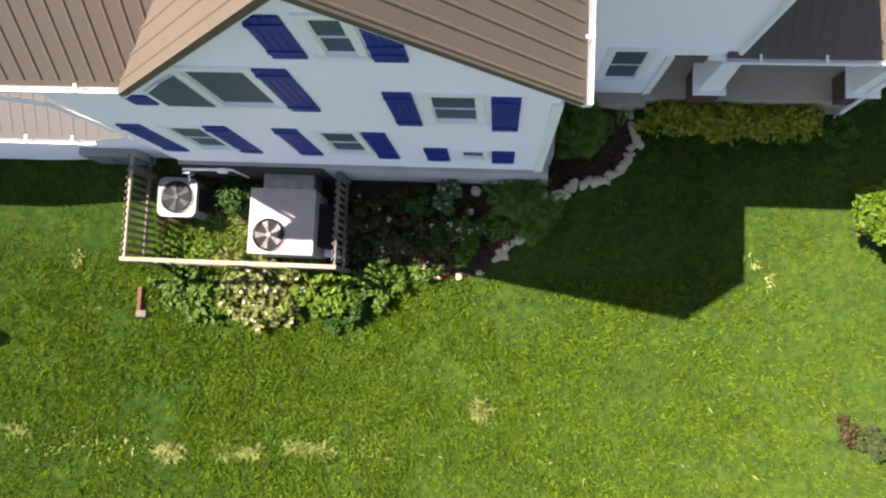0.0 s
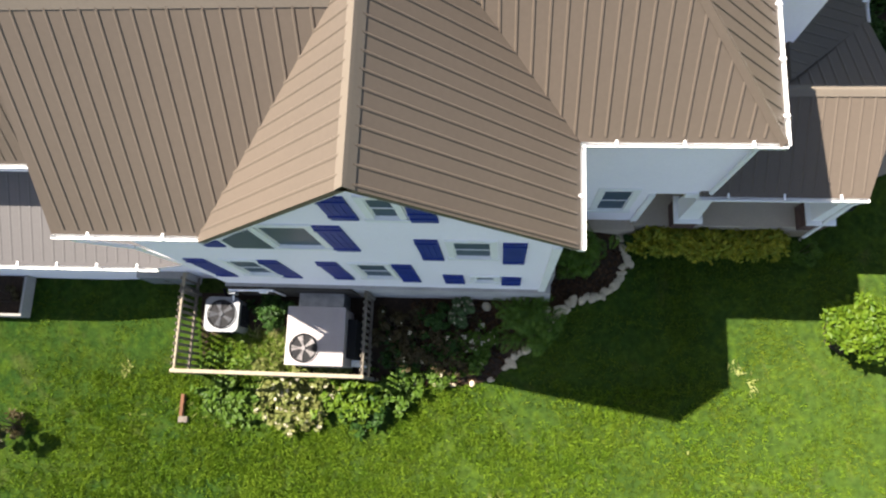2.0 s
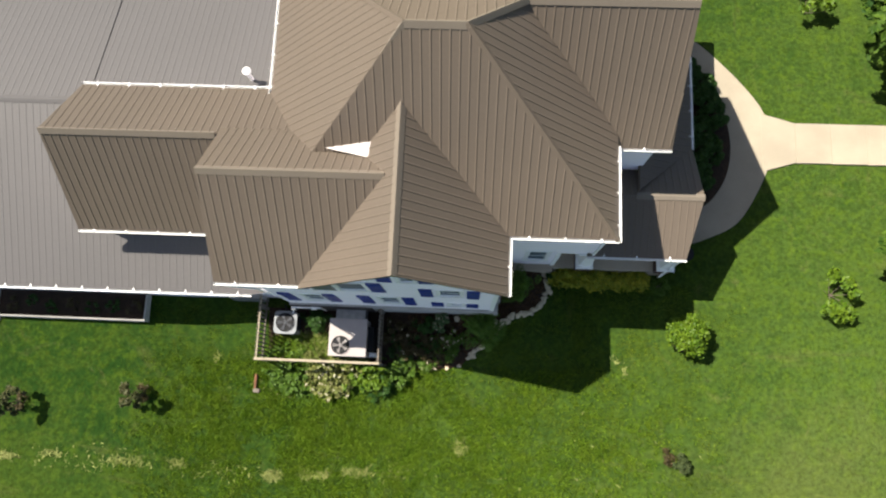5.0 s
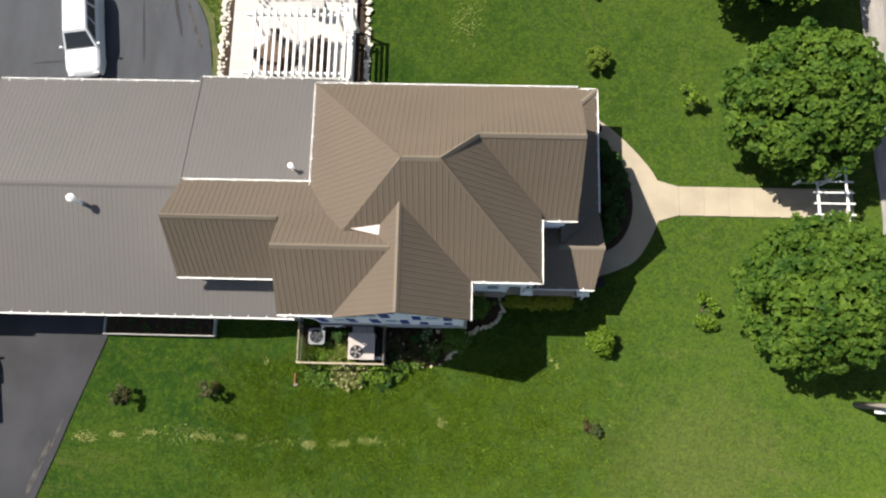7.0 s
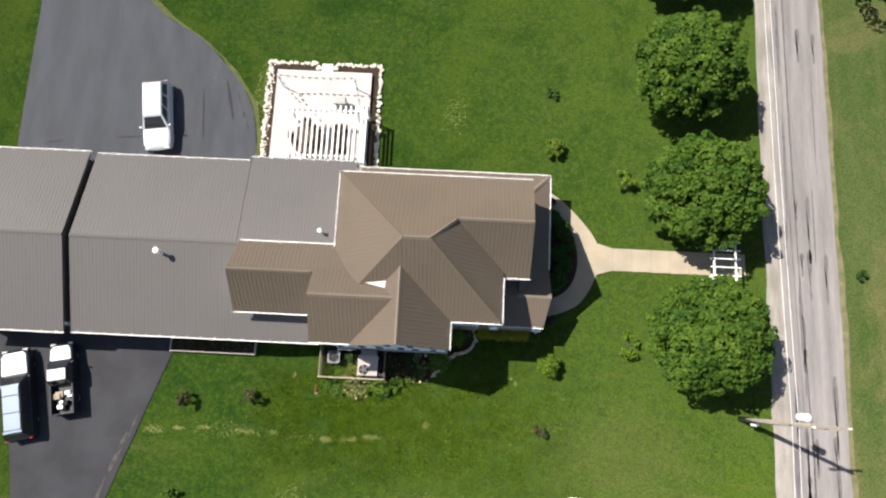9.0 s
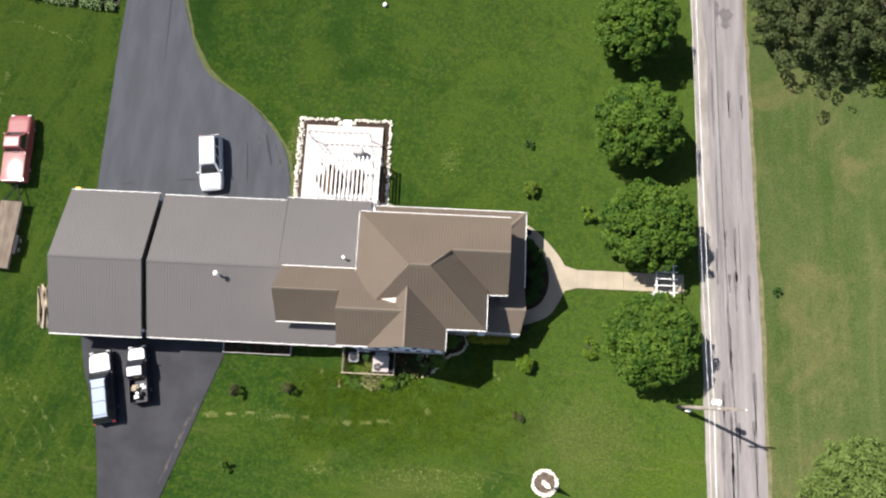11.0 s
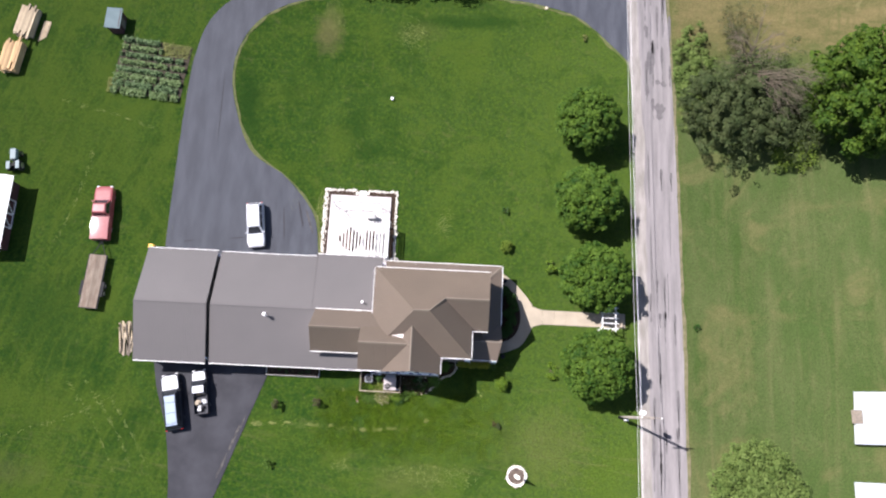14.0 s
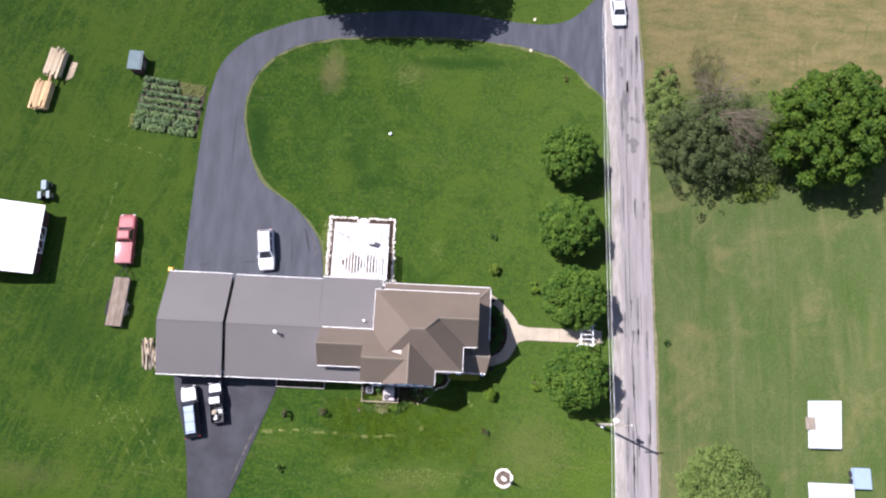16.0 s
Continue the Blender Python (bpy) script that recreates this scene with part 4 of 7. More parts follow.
def lumps(rx, ry, rz, cz, n, r0, r1, rough=0.07):
    """Lumps over a rough dome, with gaps."""
    out = []
    gold = math.pi * (3 - math.sqrt(5))
    for i in range(n):
        u = 1 - 1.55 * (i + 0.5) / n
        a = i * gold + rng.normal() * 0.25
        h = math.sqrt(max(1 - u * u, 0))
        k = 1 + rng.normal() * rough
        out.append((rx * h * math.cos(a) * k, ry * h * math.sin(a) * k, cz + rz * u * k, rng.uniform(r0, r1)))
    for i in range(n // 4):
        a, s = rng.uniform(0, 2 * math.pi), rng.uniform(0, 0.6)
        out.append((rx * s * math.cos(a), ry * s * math.sin(a), cz + rng.uniform(-0.3, 0.5) * rz, r1))
    return out


BARK = surface("bark", (0.11, 0.085, 0.065), 0.95, other=(0.07, 0.055, 0.045), amount=0.8, scale=4, fine=30, grain=0.25, bump=0.8, stretch=(1, 1, 0.3))
LEAF_TREE = leafy("maple_leaves", (0.013, 0.042, 0.005), (0.074, 0.126, 0.015), 0.95, 0.7, 0.6, 0.1)
LEAF_BIG = leafy("field_maple_leaves", (0.013, 0.040, 0.004), (0.064, 0.105, 0.011), 0.95, 0.5, 0.6, 0.1)
LEAF_FIELD = leafy("field_tree_leaves", (0.058, 0.098, 0.021), (0.122, 0.165, 0.044), 0.9, 0.6, 0.6, 0.1)
LEAF_BRUSH = leafy("bright_brush_leaves", (0.06, 0.10, 0.012), (0.12, 0.17, 0.025), 0.9, 0.8, 0.6, 0.1)
LEAF_DARK = leafy("dark_leaves", (0.014, 0.045, 0.008), (0.04, 0.09, 0.014), 0.9, 0.6)
LEAF_OLIVE = leafy("olive_leaves", (0.027, 0.044, 0.014), (0.068, 0.084, 0.032), 0.9, 0.5, 0.6, 0.1)
LEAF_LIME = leafy("lime_leaves", (0.040, 0.092, 0.007), (0.118, 0.182, 0.013), 0.9, 2.0)
LEAF_GOLD = leafy("gold_green_leaves", (0.11, 0.17, 0.015), (0.40, 0.36, 0.035), 0.95, 3.0)
LEAF_MID = leafy("mid_leaves", (0.035, 0.080, 0.009), (0.085, 0.15, 0.017), 0.9, 2.0)
LEAF_PALE = leafy("pale_leaves", (0.09, 0.12, 0.025), (0.20, 0.20, 0.065), 0.9, 2.5)
LEAF_BLUE = leafy("cabbage_leaves", (0.06, 0.11, 0.042), (0.125, 0.185, 0.08), 0.9, 2.0)
LEAF_RED = leafy("brown_leaves", (0.042, 0.033, 0.013), (0.085, 0.066, 0.028), 0.9, 2.0)
LEAF_FERN = leafy("fern_leaves", (0.040, 0.095, 0.010), (0.10, 0.175, 0.022), 0.9, 2.5)
LEAF_TWIG = leafy("twiggy_leaves", (0.030, 0.050, 0.012), (0.095, 0.085, 0.038), 0.95, 3.0)
LITTER = leafy("leaf_litter", (0.030, 0.018, 0.010), (0.11, 0.062, 0.035), 0.95, 3.0, 0.9, 0.05)
PETAL = surface("white_petals", (0.42, 0.39, 0.27), 0.6, bump=0)


def limbs(bm, top, spread, n, r):
    rod(bm, (0, 0, -0.1), (0.05, 0.03, top * 0.35), r, 10, r * 0.75)
    rod(bm, (0.05, 0.03, top * 0.35), (0, 0.06, top * 0.75), r * 0.75, 8, r * 0.3)
    for i in range(n):
        a = 2 * math.pi * i / n + rng.uniform(-0.3, 0.3)
        z = top * rng.uniform(0.28, 0.5)
        e = spread * rng.uniform(0.6, 0.85)
        mid = (e * 0.5 * math.cos(a), e * 0.5 * math.sin(a), z + top * 0.16)
        end = (e * math.cos(a + 0.2), e * math.sin(a + 0.2), z + top * rng.uniform(0.2, 0.38))
        rod(bm, (0.03, 0.03, z), mid, r * 0.45, 7, r * 0.28)
        rod(bm, mid, end, r * 0.28, 6, r * 0.08)
    return bm


def tree(x, y, rx, ry, height, n, leafs, size, mat, label, r0=0.5, r1=0.95, clear=0.25, trunk=0.2, name="tree", turn=0.0, category="tree", group="", rough=0.07):
    z0 = lie(x, y)
    t = thing(name, x, y, z0, turn, label, category, group)
    part("trunk", limbs(bmesh.new(), height * 0.85, (rx + ry) / 2, 9, trunk), BARK, t, smooth=True)
    rz = height * (1 - clear) / 1.75
    c, nr = clumps(lumps(rx - r0 * 0.8, ry - r0 * 0.8, rz, height - rz, n, r0, r1, rough), leafs, size, 0.34, 0.72, 0.62)
    me = leaves_mesh("crown", c, nr, size)
    me.materials.append(mat)
    cr = new("crown", me)
    cr.parent = t
    return t


def bush(x, y, rx, ry, height, leafs, size, mat, label, n=22, name="shrub", category="shrub", group="", turn=0.0, flowers=0, ragged=0.0):
    t = thing(name, x, y, lie(x, y), turn, label, category, group)
    bm = bmesh.new()
    for i in range(6):
        a = i * 1.05 + rng.uniform(-0.2, 0.2)
        rod(bm, (0, 0, -0.05), (rx * 0.6 * math.cos(a), ry * 0.6 * math.sin(a), height * 0.7), 0.016, 5, 0.005)
    part("stems", bm, BARK, t)
    k = min(rx, ry)
    bl = []
    for i in range(n):
        a, s = rng.uniform(0, 2 * math.pi), math.sqrt(rng.random())
        h = height * (0.35 + 0.5 * math.sqrt(max(1 - s * s, 0)) * rng.uniform(0.75, 1.1))
        bl.append((rx * 0.85 * s * math.cos(a), ry * 0.85 * s * math.sin(a), h, k * rng.uniform(0.16, 0.30)))
    c, nr = clumps(bl, leafs, size, 0.7 + ragged * 5)
    c += rng.normal(size=c.shape) * ragged
    c[:, 2] = np.maximum(c[:, 2], 0.02)
    me = leaves_mesh("foliage", c, nr, size, 1.8)
    me.materials.append(mat)
    new("foliage", me).parent = t
    if flowers:
        c, nr = clumps(bl, flowers, size)
        me = leaves_mesh("blossoms", c + np.array((0, 0, 0.05)), nr, size * 1.2, 1.1)
        me.materials.append(PETAL)
        tagged(new("blossoms", me), "small white blossoms").parent = t
    return t


def weeds(x, y, rx, ry, height, leafs, size, mat, label, name="weeds", category="weeds", flowers=0):
    """Loose plants: many stalks with leaves all the way up, no clipped outline."""
    t = thing(name, x, y, lie(x, y), 0, label, category)
    stems = max(leafs // 26, 6)
    a, s = rng.uniform(0, 2 * math.pi, stems), np.sqrt(rng.random(stems)) * rng.uniform(0.7, 1.15, stems)
    fx, fy = rx * s * np.cos(a), ry * s * np.sin(a)
    top = height * rng.uniform(0.35, 1.1, stems)
    lx, ly = rng.normal(size=stems) * 0.10, rng.normal(size=stems) * 0.10
    bm = bmesh.new()
    for i in range(0, stems, 2):
        rod(bm, (fx[i], fy[i], -0.02), (fx[i] + lx[i], fy[i] + ly[i], top[i]), 0.006, 4, 0.003)
    part("stems", bm, BARK, t)
    k = rng.integers(stems, size=leafs)
    h = rng.random(leafs) ** 0.7
    c = np.stack([fx[k] + lx[k] * h, fy[k] + ly[k] * h, top[k] * h + 0.02], 1) + rng.normal(size=(leafs, 3)) * np.array((0.05, 0.05, 0.02))
    c[:, 2] = np.maximum(c[:, 2], 0.02)
    me = leaves_mesh("foliage", c, rng.normal(size=c.shape) * 0.6 + np.array((0, 0, 0.9)), size, 2.0)
    me.materials.append(mat)
    new("foliage", me).parent = t
    if flowers:
        q = rng.integers(stems, size=flowers)
        c = np.stack([fx[q] + lx[q], fy[q] + ly[q], top[q] + 0.03], 1)
        me = leaves_mesh("blossoms", np.repeat(c, 5, 0) + rng.normal(size=(flowers * 5, 3)) * 0.02, rng.normal(size=(flowers * 5, 3)) * 0.5 + np.array((0, 0, 1)), 0.06, 1.1)
        me.materials.append(PETAL)
        tagged(new("blossoms", me), "small whitish blossoms").parent = t
    return t


# road-side row of maples
row = "row of maples along the road"
for x, y, rx, ry, h, n, lb in ((17.1, 2.2, 3.3, 3.25, 6.7, 400, "round green maple tree standing beside the road"), (17.0, 11.45, 3.3, 3.25, 6.6, 400, "round green maple tree beside the garden arbor"),
                               (16.3, 20.1, 3.2, 3.15, 6.5, 370, "round green maple tree standing beside the road"), (16.2, 29.2, 3.2, 3.2, 6.6, 360, "round green maple tree, smallest of the roadside row")):
    tree(x, y, rx, ry, h, n, 24000, 0.19, LEAF_TREE, lb, 0.22, 0.46, group=row, rough=0.08)
# east of the road
tree(33.4, 31.9, 5.2, 5.0, 6.8, 330, 30000, 0.15, LEAF_OLIVE, "wide olive-green scrubby tree with dead grey branches", 0.25, 0.6, 0.1, 0.22, rough=0.2)
tree(37.8, 34.4, 3.6, 4.6, 4.4, 190, 9000, 0.13, LEAF_OLIVE, "thin olive scrub behind the dead branches", 0.25, 0.6, 0.08, 0.12, rough=0.22)
tree(40.6, 30.6, 3.0, 3.4, 3.6, 150, 8000, 0.13, LEAF_OLIVE, "low olive scrub between the trees", 0.25, 0.6, 0.05, 0.1, rough=0.25)
tree(47.9, 33.6, 6.4, 6.4, 12.6, 300, 34000, 0.26, LEAF_BIG, "large dense green tree in the field", 0.38, 0.85, 0.04, 0.35, rough=0.1)
tree(33.4, -9.4, 4.1, 4.2, 5.0, 300, 26000, 0.15, LEAF_FIELD, "broad light-green tree in the field", 0.3, 0.62, 0.15, 0.2, rough=0.12)
tree(29.3, 36.6, 2.1, 5.4, 1.6, 170, 9000, 0.14, LEAF_FIELD, "low light-green brush at the road edge", 0.15, 0.42, 0.05, 0.06, name="brush", category="shrub", rough=0.25)
tree(34.6, 42.6, 2.2, 3.9, 2.0, 110, 2600, 0.10, LEAF_TWIG, "thin brown twiggy brush at the field edge", 0.2, 0.5, 0.05, 0.08, name="brush", category="shrub", rough=0.35)
tree(40.4, 28.6, 2.6, 2.8, 1.8, 90, 4200, 0.14, LEAF_BRUSH, "low green brush under the tree", 0.3, 0.6, 0.05, 0.06, name="brush", category="shrub", rough=0.22)
tree(-15.0, 55.0, 6.6, 6.2, 18.0, 260, 24000, 0.26, LEAF_DARK, "tall dark-green tree over the driveway", 0.6, 1.2, 0.3, 0.35)
tree(-6.5, 55.2, 6.6, 6.4, 18.5, 260, 24000, 0.26, LEAF_DARK, "tall dark-green tree over the driveway", 0.6, 1.2, 0.3, 0.35)
# dead branches through the scrubby tree
DEADWOOD = surface("dead_grey_wood", (0.075, 0.062, 0.043), 0.9, other=(0.12, 0.098, 0.066), amount=0.8, scale=5, fine=30, grain=0.2, bump=0.4)
dead = thing("dead_tree", 34.2, 34.6, 0, 0, "bare grey dead tree with fanned branches", "tree")
bm = rod(bmesh.new(), (0, 0, -0.1), (0.3, -0.3, 6.4), 0.22, 8, 0.1)
part("trunk", bm, DEADWOOD, dead)
for i in range(100):
    a = rng.uniform(-1.4, 0.1) if i < 50 else rng.uniform(-0.6, 3.9)
    ln = rng.uniform(3.0, 6.8) if i < 50 else rng.uniform(1.8, 3.6)
    z = rng.uniform(4.6, 6.4)
    bm = bmesh.new()
    p0 = Vector((0.2 + rng.normal() * 0.3, -0.2 + (rng.uniform(0.5, 4.5) if i >= 50 else rng.normal() * 0.4), z - 0.4 - (0.9 if i >= 50 else 0)))
    p1 = p0 + Vector((ln * 0.55 * math.cos(a), ln * 0.55 * math.sin(a), rng.uniform(0.9, 2.2)))
    a2 = a + rng.uniform(-0.3, 0.3)
    p2 = p1 + Vector((ln * 0.45 * math.cos(a2), ln * 0.45 * math.sin(a2), rng.uniform(-0.3, 0.5)))
    rod(bm, p0, p1, 0.042, 5, 0.028)
    rod(bm, p1, p2, 0.028, 5, 0.010)
    for k in range(9):
        q = p1.lerp(p2, rng.uniform(0, 0.9))
        a3 = a2 + rng.uniform(-0.9, 0.9)
        rod(bm, q, q + Vector((0.9 * math.cos(a3), 0.9 * math.sin(a3), rng.uniform(-0.2, 0.3))), 0.012, 4, 0.004)
    part("branch", bm, DEADWOOD, dead)

# ---------- planting bed, stones ----------
bed = [v.to_3d() for v in smooth_line([(-3.1, -1.35), (-2.1, -1.42), (-0.9, -1.4), (-0.2, -1.25), (0.15, -0.92), (0.5, -0.6), (0.9, -0.15), (1.25, 0.25), (1.7, 0.52), (2.3, 0.74), (2.6, 1.0), (2.84, 1.5), (2.78, 1.95), (2.7, 2.25)], 6)]
back = [v.to_3d() for v in smooth_line([(-3.1, 0.56), (-1.5, 0.56), (0.3, 0.56), (0.95, 0.56), (1.1, 0.9), (1.1, 1.5), (1.12, 2.2)], 8)]
tagged(part("planting_bed", strip(back, bed, 70, 0.03, 0.04), MULCH), "dark mulched planting bed along the house wall", "flower bed", kind="structure")
tagged(part("planting_bed", strip([Vector((-7.05, 0.5, 0)), Vector((-7.05, -1.3, 0))], [Vector((-3.05, 0.5, 0)), Vector((-3.05, -1.3, 0))], 20, 0.02), MULCH), "bare soil inside the fence round the units", "flower bed", kind="structure")
STONE = surface("pale_field_stone", (0.60, 0.52, 0.37), 0.9, other=(0.38, 0.33, 0.24), amount=0.7, scale=6, fine=30, grain=0.12, bump=0.5, per_object=0.15)


def stone_mesh(seed, mat=None):
    """A rough stone with broken flat faces."""
    r = random.Random(seed * 13 + 5)
    bm = bmesh.new()
    bmesh.ops.create_icosphere(bm, subdivisions=2, radius=0.5)
    cuts = []
    for i in range(9):
        d = Vector((r.gauss(0, 1), r.gauss(0, 1), r.gauss(0, 0.8))).normalized()
        cuts.append((d, r.uniform(0.26, 0.42)))
    for v in bm.verts:
        for d, k in cuts:
            h = v.co.dot(d)
            if h > k:
                v.co -= d * (h - k)
        v.co *= 1.12 + 0.10 * noise.noise(v.co * 4 + Vector((seed * 7.1, 0, 0)))
        v.co.z *= 0.75
    me = bpy.data.meshes.new("stone")
    bm.to_mesh(me)
    bm.free()
    me.materials.append(mat or STONE)
    return me


WHITE_STONE = surface("whitewashed_stone", (0.66, 0.63, 0.56), 0.9, other=(0.50, 0.47, 0.41), amount=0.7, scale=6, fine=30, grain=0.12, bump=0.5, per_object=0.15)
STONES = [stone_mesh(i) for i in range(6)]
PALE_STONES = [stone_mesh(i, WHITE_STONE) for i in range(6)]
edging = thing("stone_edging", label="row of pale rough field stones edging the flower bed", category="stone edging")


def lay_stone(parent, x, y, s, z=None, flat=0.8, kinds=None):
    o = new("stone", (kinds or STONES)[int(rng.integers(6))])
    o.parent = parent
    o.matrix_basis = pose(x, y, (lie(x, y) if z is None else z) + s * 0.22, 0, 0, rng.uniform(0, 360)) @ Matrix.Diagonal((s * rng.uniform(0.9, 1.35), s * rng.uniform(0.75, 1.0), s * flat, 1))


for q in even(bed[24:], 36):
    if not (0.55 < q.x < 0.95):
        lay_stone(edging, q.x + rng.normal() * 0.03, q.y + rng.normal() * 0.03, rng.uniform(0.17, 0.27))
for q in even(bed[2:24], 8):
    lay_stone(edging, q.x, q.y, rng.uniform(0.1, 0.16), flat=0.5)
for x, y in ((-0.78, 0.36), (-0.35, 0.34), (1.0, 0.3), (1.02, 0.05)):
    lay_stone(edging, x, y, 0.24)

def fern(x, y, r, h, fronds, mat, label):
    """A clump of arching fronds with leaflets along both sides."""
    t = thing("fern", x, y, lie(x, y), 0, label, "fern")
    stems, v, f = bmesh.new(), [], []
    for i in range(fronds):
        a, ln, up = rng.uniform(0, 2 * math.pi), r * rng.uniform(0.55, 1.1), h * rng.uniform(0.6, 1.05)
        out, side = Vector((math.cos(a), math.sin(a), 0)), Vector((-math.sin(a), math.cos(a), 0))
        foot = Vector((rng.normal() * r * 0.34, rng.normal() * r * 0.34, h * rng.uniform(0.1, 0.55)))
        ln *= 0.62
        arc = [foot + out * (ln * q) + Vector((0, 0, 0.5 * up * math.sin(0.25 + q * 2.2))) for q in np.linspace(0.05, 1, 15)]
        rod(stems, Vector((0, 0, 0)), arc[4], 0.006, 4, 0.004)
        for k, (p, q) in enumerate(zip(arc, arc[1:])):
            w = r * 0.20 * math.sin(math.pi * (0.18 + 0.80 * k / 14))
            for sg in (-1, 1):
                tip = p + side * (sg * w) + (q - p) * 1.3 - Vector((0, 0, w * 0.35))
                n = len(v)
                v += [p[:], (p.lerp(tip, 0.5) - (q - p) * 0.35)[:], tip[:], (p.lerp(tip, 0.5) + (q - p) * 0.45)[:]]
                f.append((n, n + 1, n + 2, n + 3))
    part("stems", stems, BARK, t)
    me = bpy.data.meshes.new("fronds")
    me.from_pydata(v, [], f)
    me.materials.append(mat)
    new("fronds", me).parent = t


fern(0.62, 0.02, 0.72, 0.9, 130, LEAF_FERN, "rounded mid-green feathery shrub beside the house corner")
fern(1.6, 1.5, 0.68, 1.0, 120, LEAF_FERN, "feathery green shrub in the corner bed")
BACK_PTS, BED_PTS, litter_c = even(back, 70), even(bed, 70), []
for q in range(2600):
    k, w = int(rng.integers(12, 69)), rng.random()
    a, b = BACK_PTS[k], BED_PTS[k]
    p = a.lerp(b, w)
    litter_c.append((p.x + rng.normal() * 0.05, p.y + rng.normal() * 0.05, lie(p.x, p.y) + 0.045))
litter_c = np.array(litter_c)
me = leaves_mesh("mulch_litter", litter_c, rng.normal(size=litter_c.shape) * 0.35 + np.array((0, 0, 1.0)), 0.055, 1.7)
me.materials.append(LITTER)
tagged(new("mulch_litter", me), "brown leaf litter and bark chips over the mulch", "mulch", kind="stuff")
bush(-0.85, 0.1, 0.32, 0.5, 0.75, 1300, 0.06, LEAF_BLUE, "pale green rose bush with white blooms", 14, flowers=26)
bush(-0.5, -0.55, 0.5, 0.45, 0.55, 1100, 0.05, LEAF_MID, "low green perennial with white blooms", 14, flowers=16)
bush(-1.9, -0.55, 0.5, 0.6, 0.5, 900, 0.05, LEAF_RED, "sparse brownish perennial in the mulch", 12)
bush(-2.5, -0.2, 0.4, 0.6, 0.55, 700, 0.05, LEAF_RED, "sparse brownish perennial in the mulch", 10, flowers=6)
bush(-1.5, 0.0, 0.4, 0.45, 0.6, 900, 0.055, LEAF_DARK, "small dark green perennial in the mulch", 12)
bush(-2.3, -0.95, 0.45, 0.35, 0.45, 900, 0.05, LEAF_DARK, "small dark green perennial in the mulch", 12)
bush(-0.9, -1.0, 0.45, 0.3, 0.4, 800, 0.045, LEAF_RED, "low rusty ground cover at the bed edge", 10)
# in and before the fence
weeds(-6.0, -0.85, 0.8, 0.42, 0.4, 500, 0.05, LEAF_LIME, "bright green weeds inside the fence")
weeds(-5.1, -0.9, 0.75, 0.45, 0.35, 600, 0.05, LEAF_PALE, "yellowing weeds inside the fence")
weeds(-6.3, -1.05, 0.7, 0.25, 0.35, 700, 0.055, LEAF_MID, "green weeds along the fence rail")
weeds(-5.3, 0.15, 0.5, 0.4, 0.5, 900, 0.06, LEAF_DARK, "dark weeds in the shade by the wall")
weeds(-3.9, -1.25, 0.8, 0.12, 0.35, 500, 0.05, LEAF_PALE, "yellowing weeds before the air conditioner")
weeds(-6.3, -1.9, 0.6, 0.45, 0.4, 1100, 0.075, LEAF_MID, "leafy green plants before the fence")
weeds(-5.9, -2.1, 0.5, 0.4, 0.35, 600, 0.085, LEAF_MID, "green leafy plants before the fence")
weeds(-4.85, -2.05, 0.85, 0.5, 0.4, 1300, 0.075, LEAF_PALE, "faded pale hydrangea plants before the fence", "hydrangea", "shrub", 40)
weeds(-4.7, -1.7, 1.0, 0.3, 0.45, 1300, 0.07, LEAF_PALE, "straggly pale weeds along the fence", flowers=18)
weeds(-3.4, -1.9, 0.7, 0.5, 0.55, 1600, 0.08, LEAF_LIME, "bright green leafy plants before the fence")
weeds(-3.0, -2.1, 0.5, 0.4, 0.4, 600, 0.085, LEAF_DARK, "dark leafy plants at the fence corner")
weeds(-2.5, -1.65, 0.6, 0.3, 0.4, 900, 0.07, LEAF_MID, "green leafy plants at the fence corner")
weeds(-2.0, -1.2, 1.1, 0.3, 0.3, 1100, 0.05, LEAF_MID, "low green plants along the bed edge")
weeds(-1.6, -0.4, 1.2, 0.7, 0.5, 1500, 0.05, LEAF_RED, "brownish spent perennials over the mulch", flowers=8)
weeds(-0.6, -0.6, 0.6, 0.6, 0.5, 900, 0.055, LEAF_MID, "mixed green perennials over the mulch", flowers=10)
weeds(-1.7, -0.5, 1.2, 0.6, 0.45, 900, 0.055, LEAF_DARK, "dark green perennials over the mulch")
bush(7.68, 0.03, 0.70, 0.76, 1.3, 4200, 0.085, LEAF_LIME, "rounded lime-green shrub on the lawn", 46, ragged=0.045)
for i in range(6):
    bush(3.4 + i * 0.51, 1.92 + rng.normal() * 0.05, 0.50, 0.40, rng.uniform(0.70, 0.95), 1900, 0.062, LEAF_GOLD, "clipped golden-green shrub of the porch hedge", 34, group="porch hedge", ragged=0.05)
bush(6.75, 1.8, 0.42, 0.36, 0.7, 1500, 0.06, LEAF_MID, "darker green shrub at the hedge end", 16)
bush(2.95, 2.05, 0.2, 0.2, 0.5, 400, 0.05, LEAF_DARK, "small dark shrub beside the steps", 8)


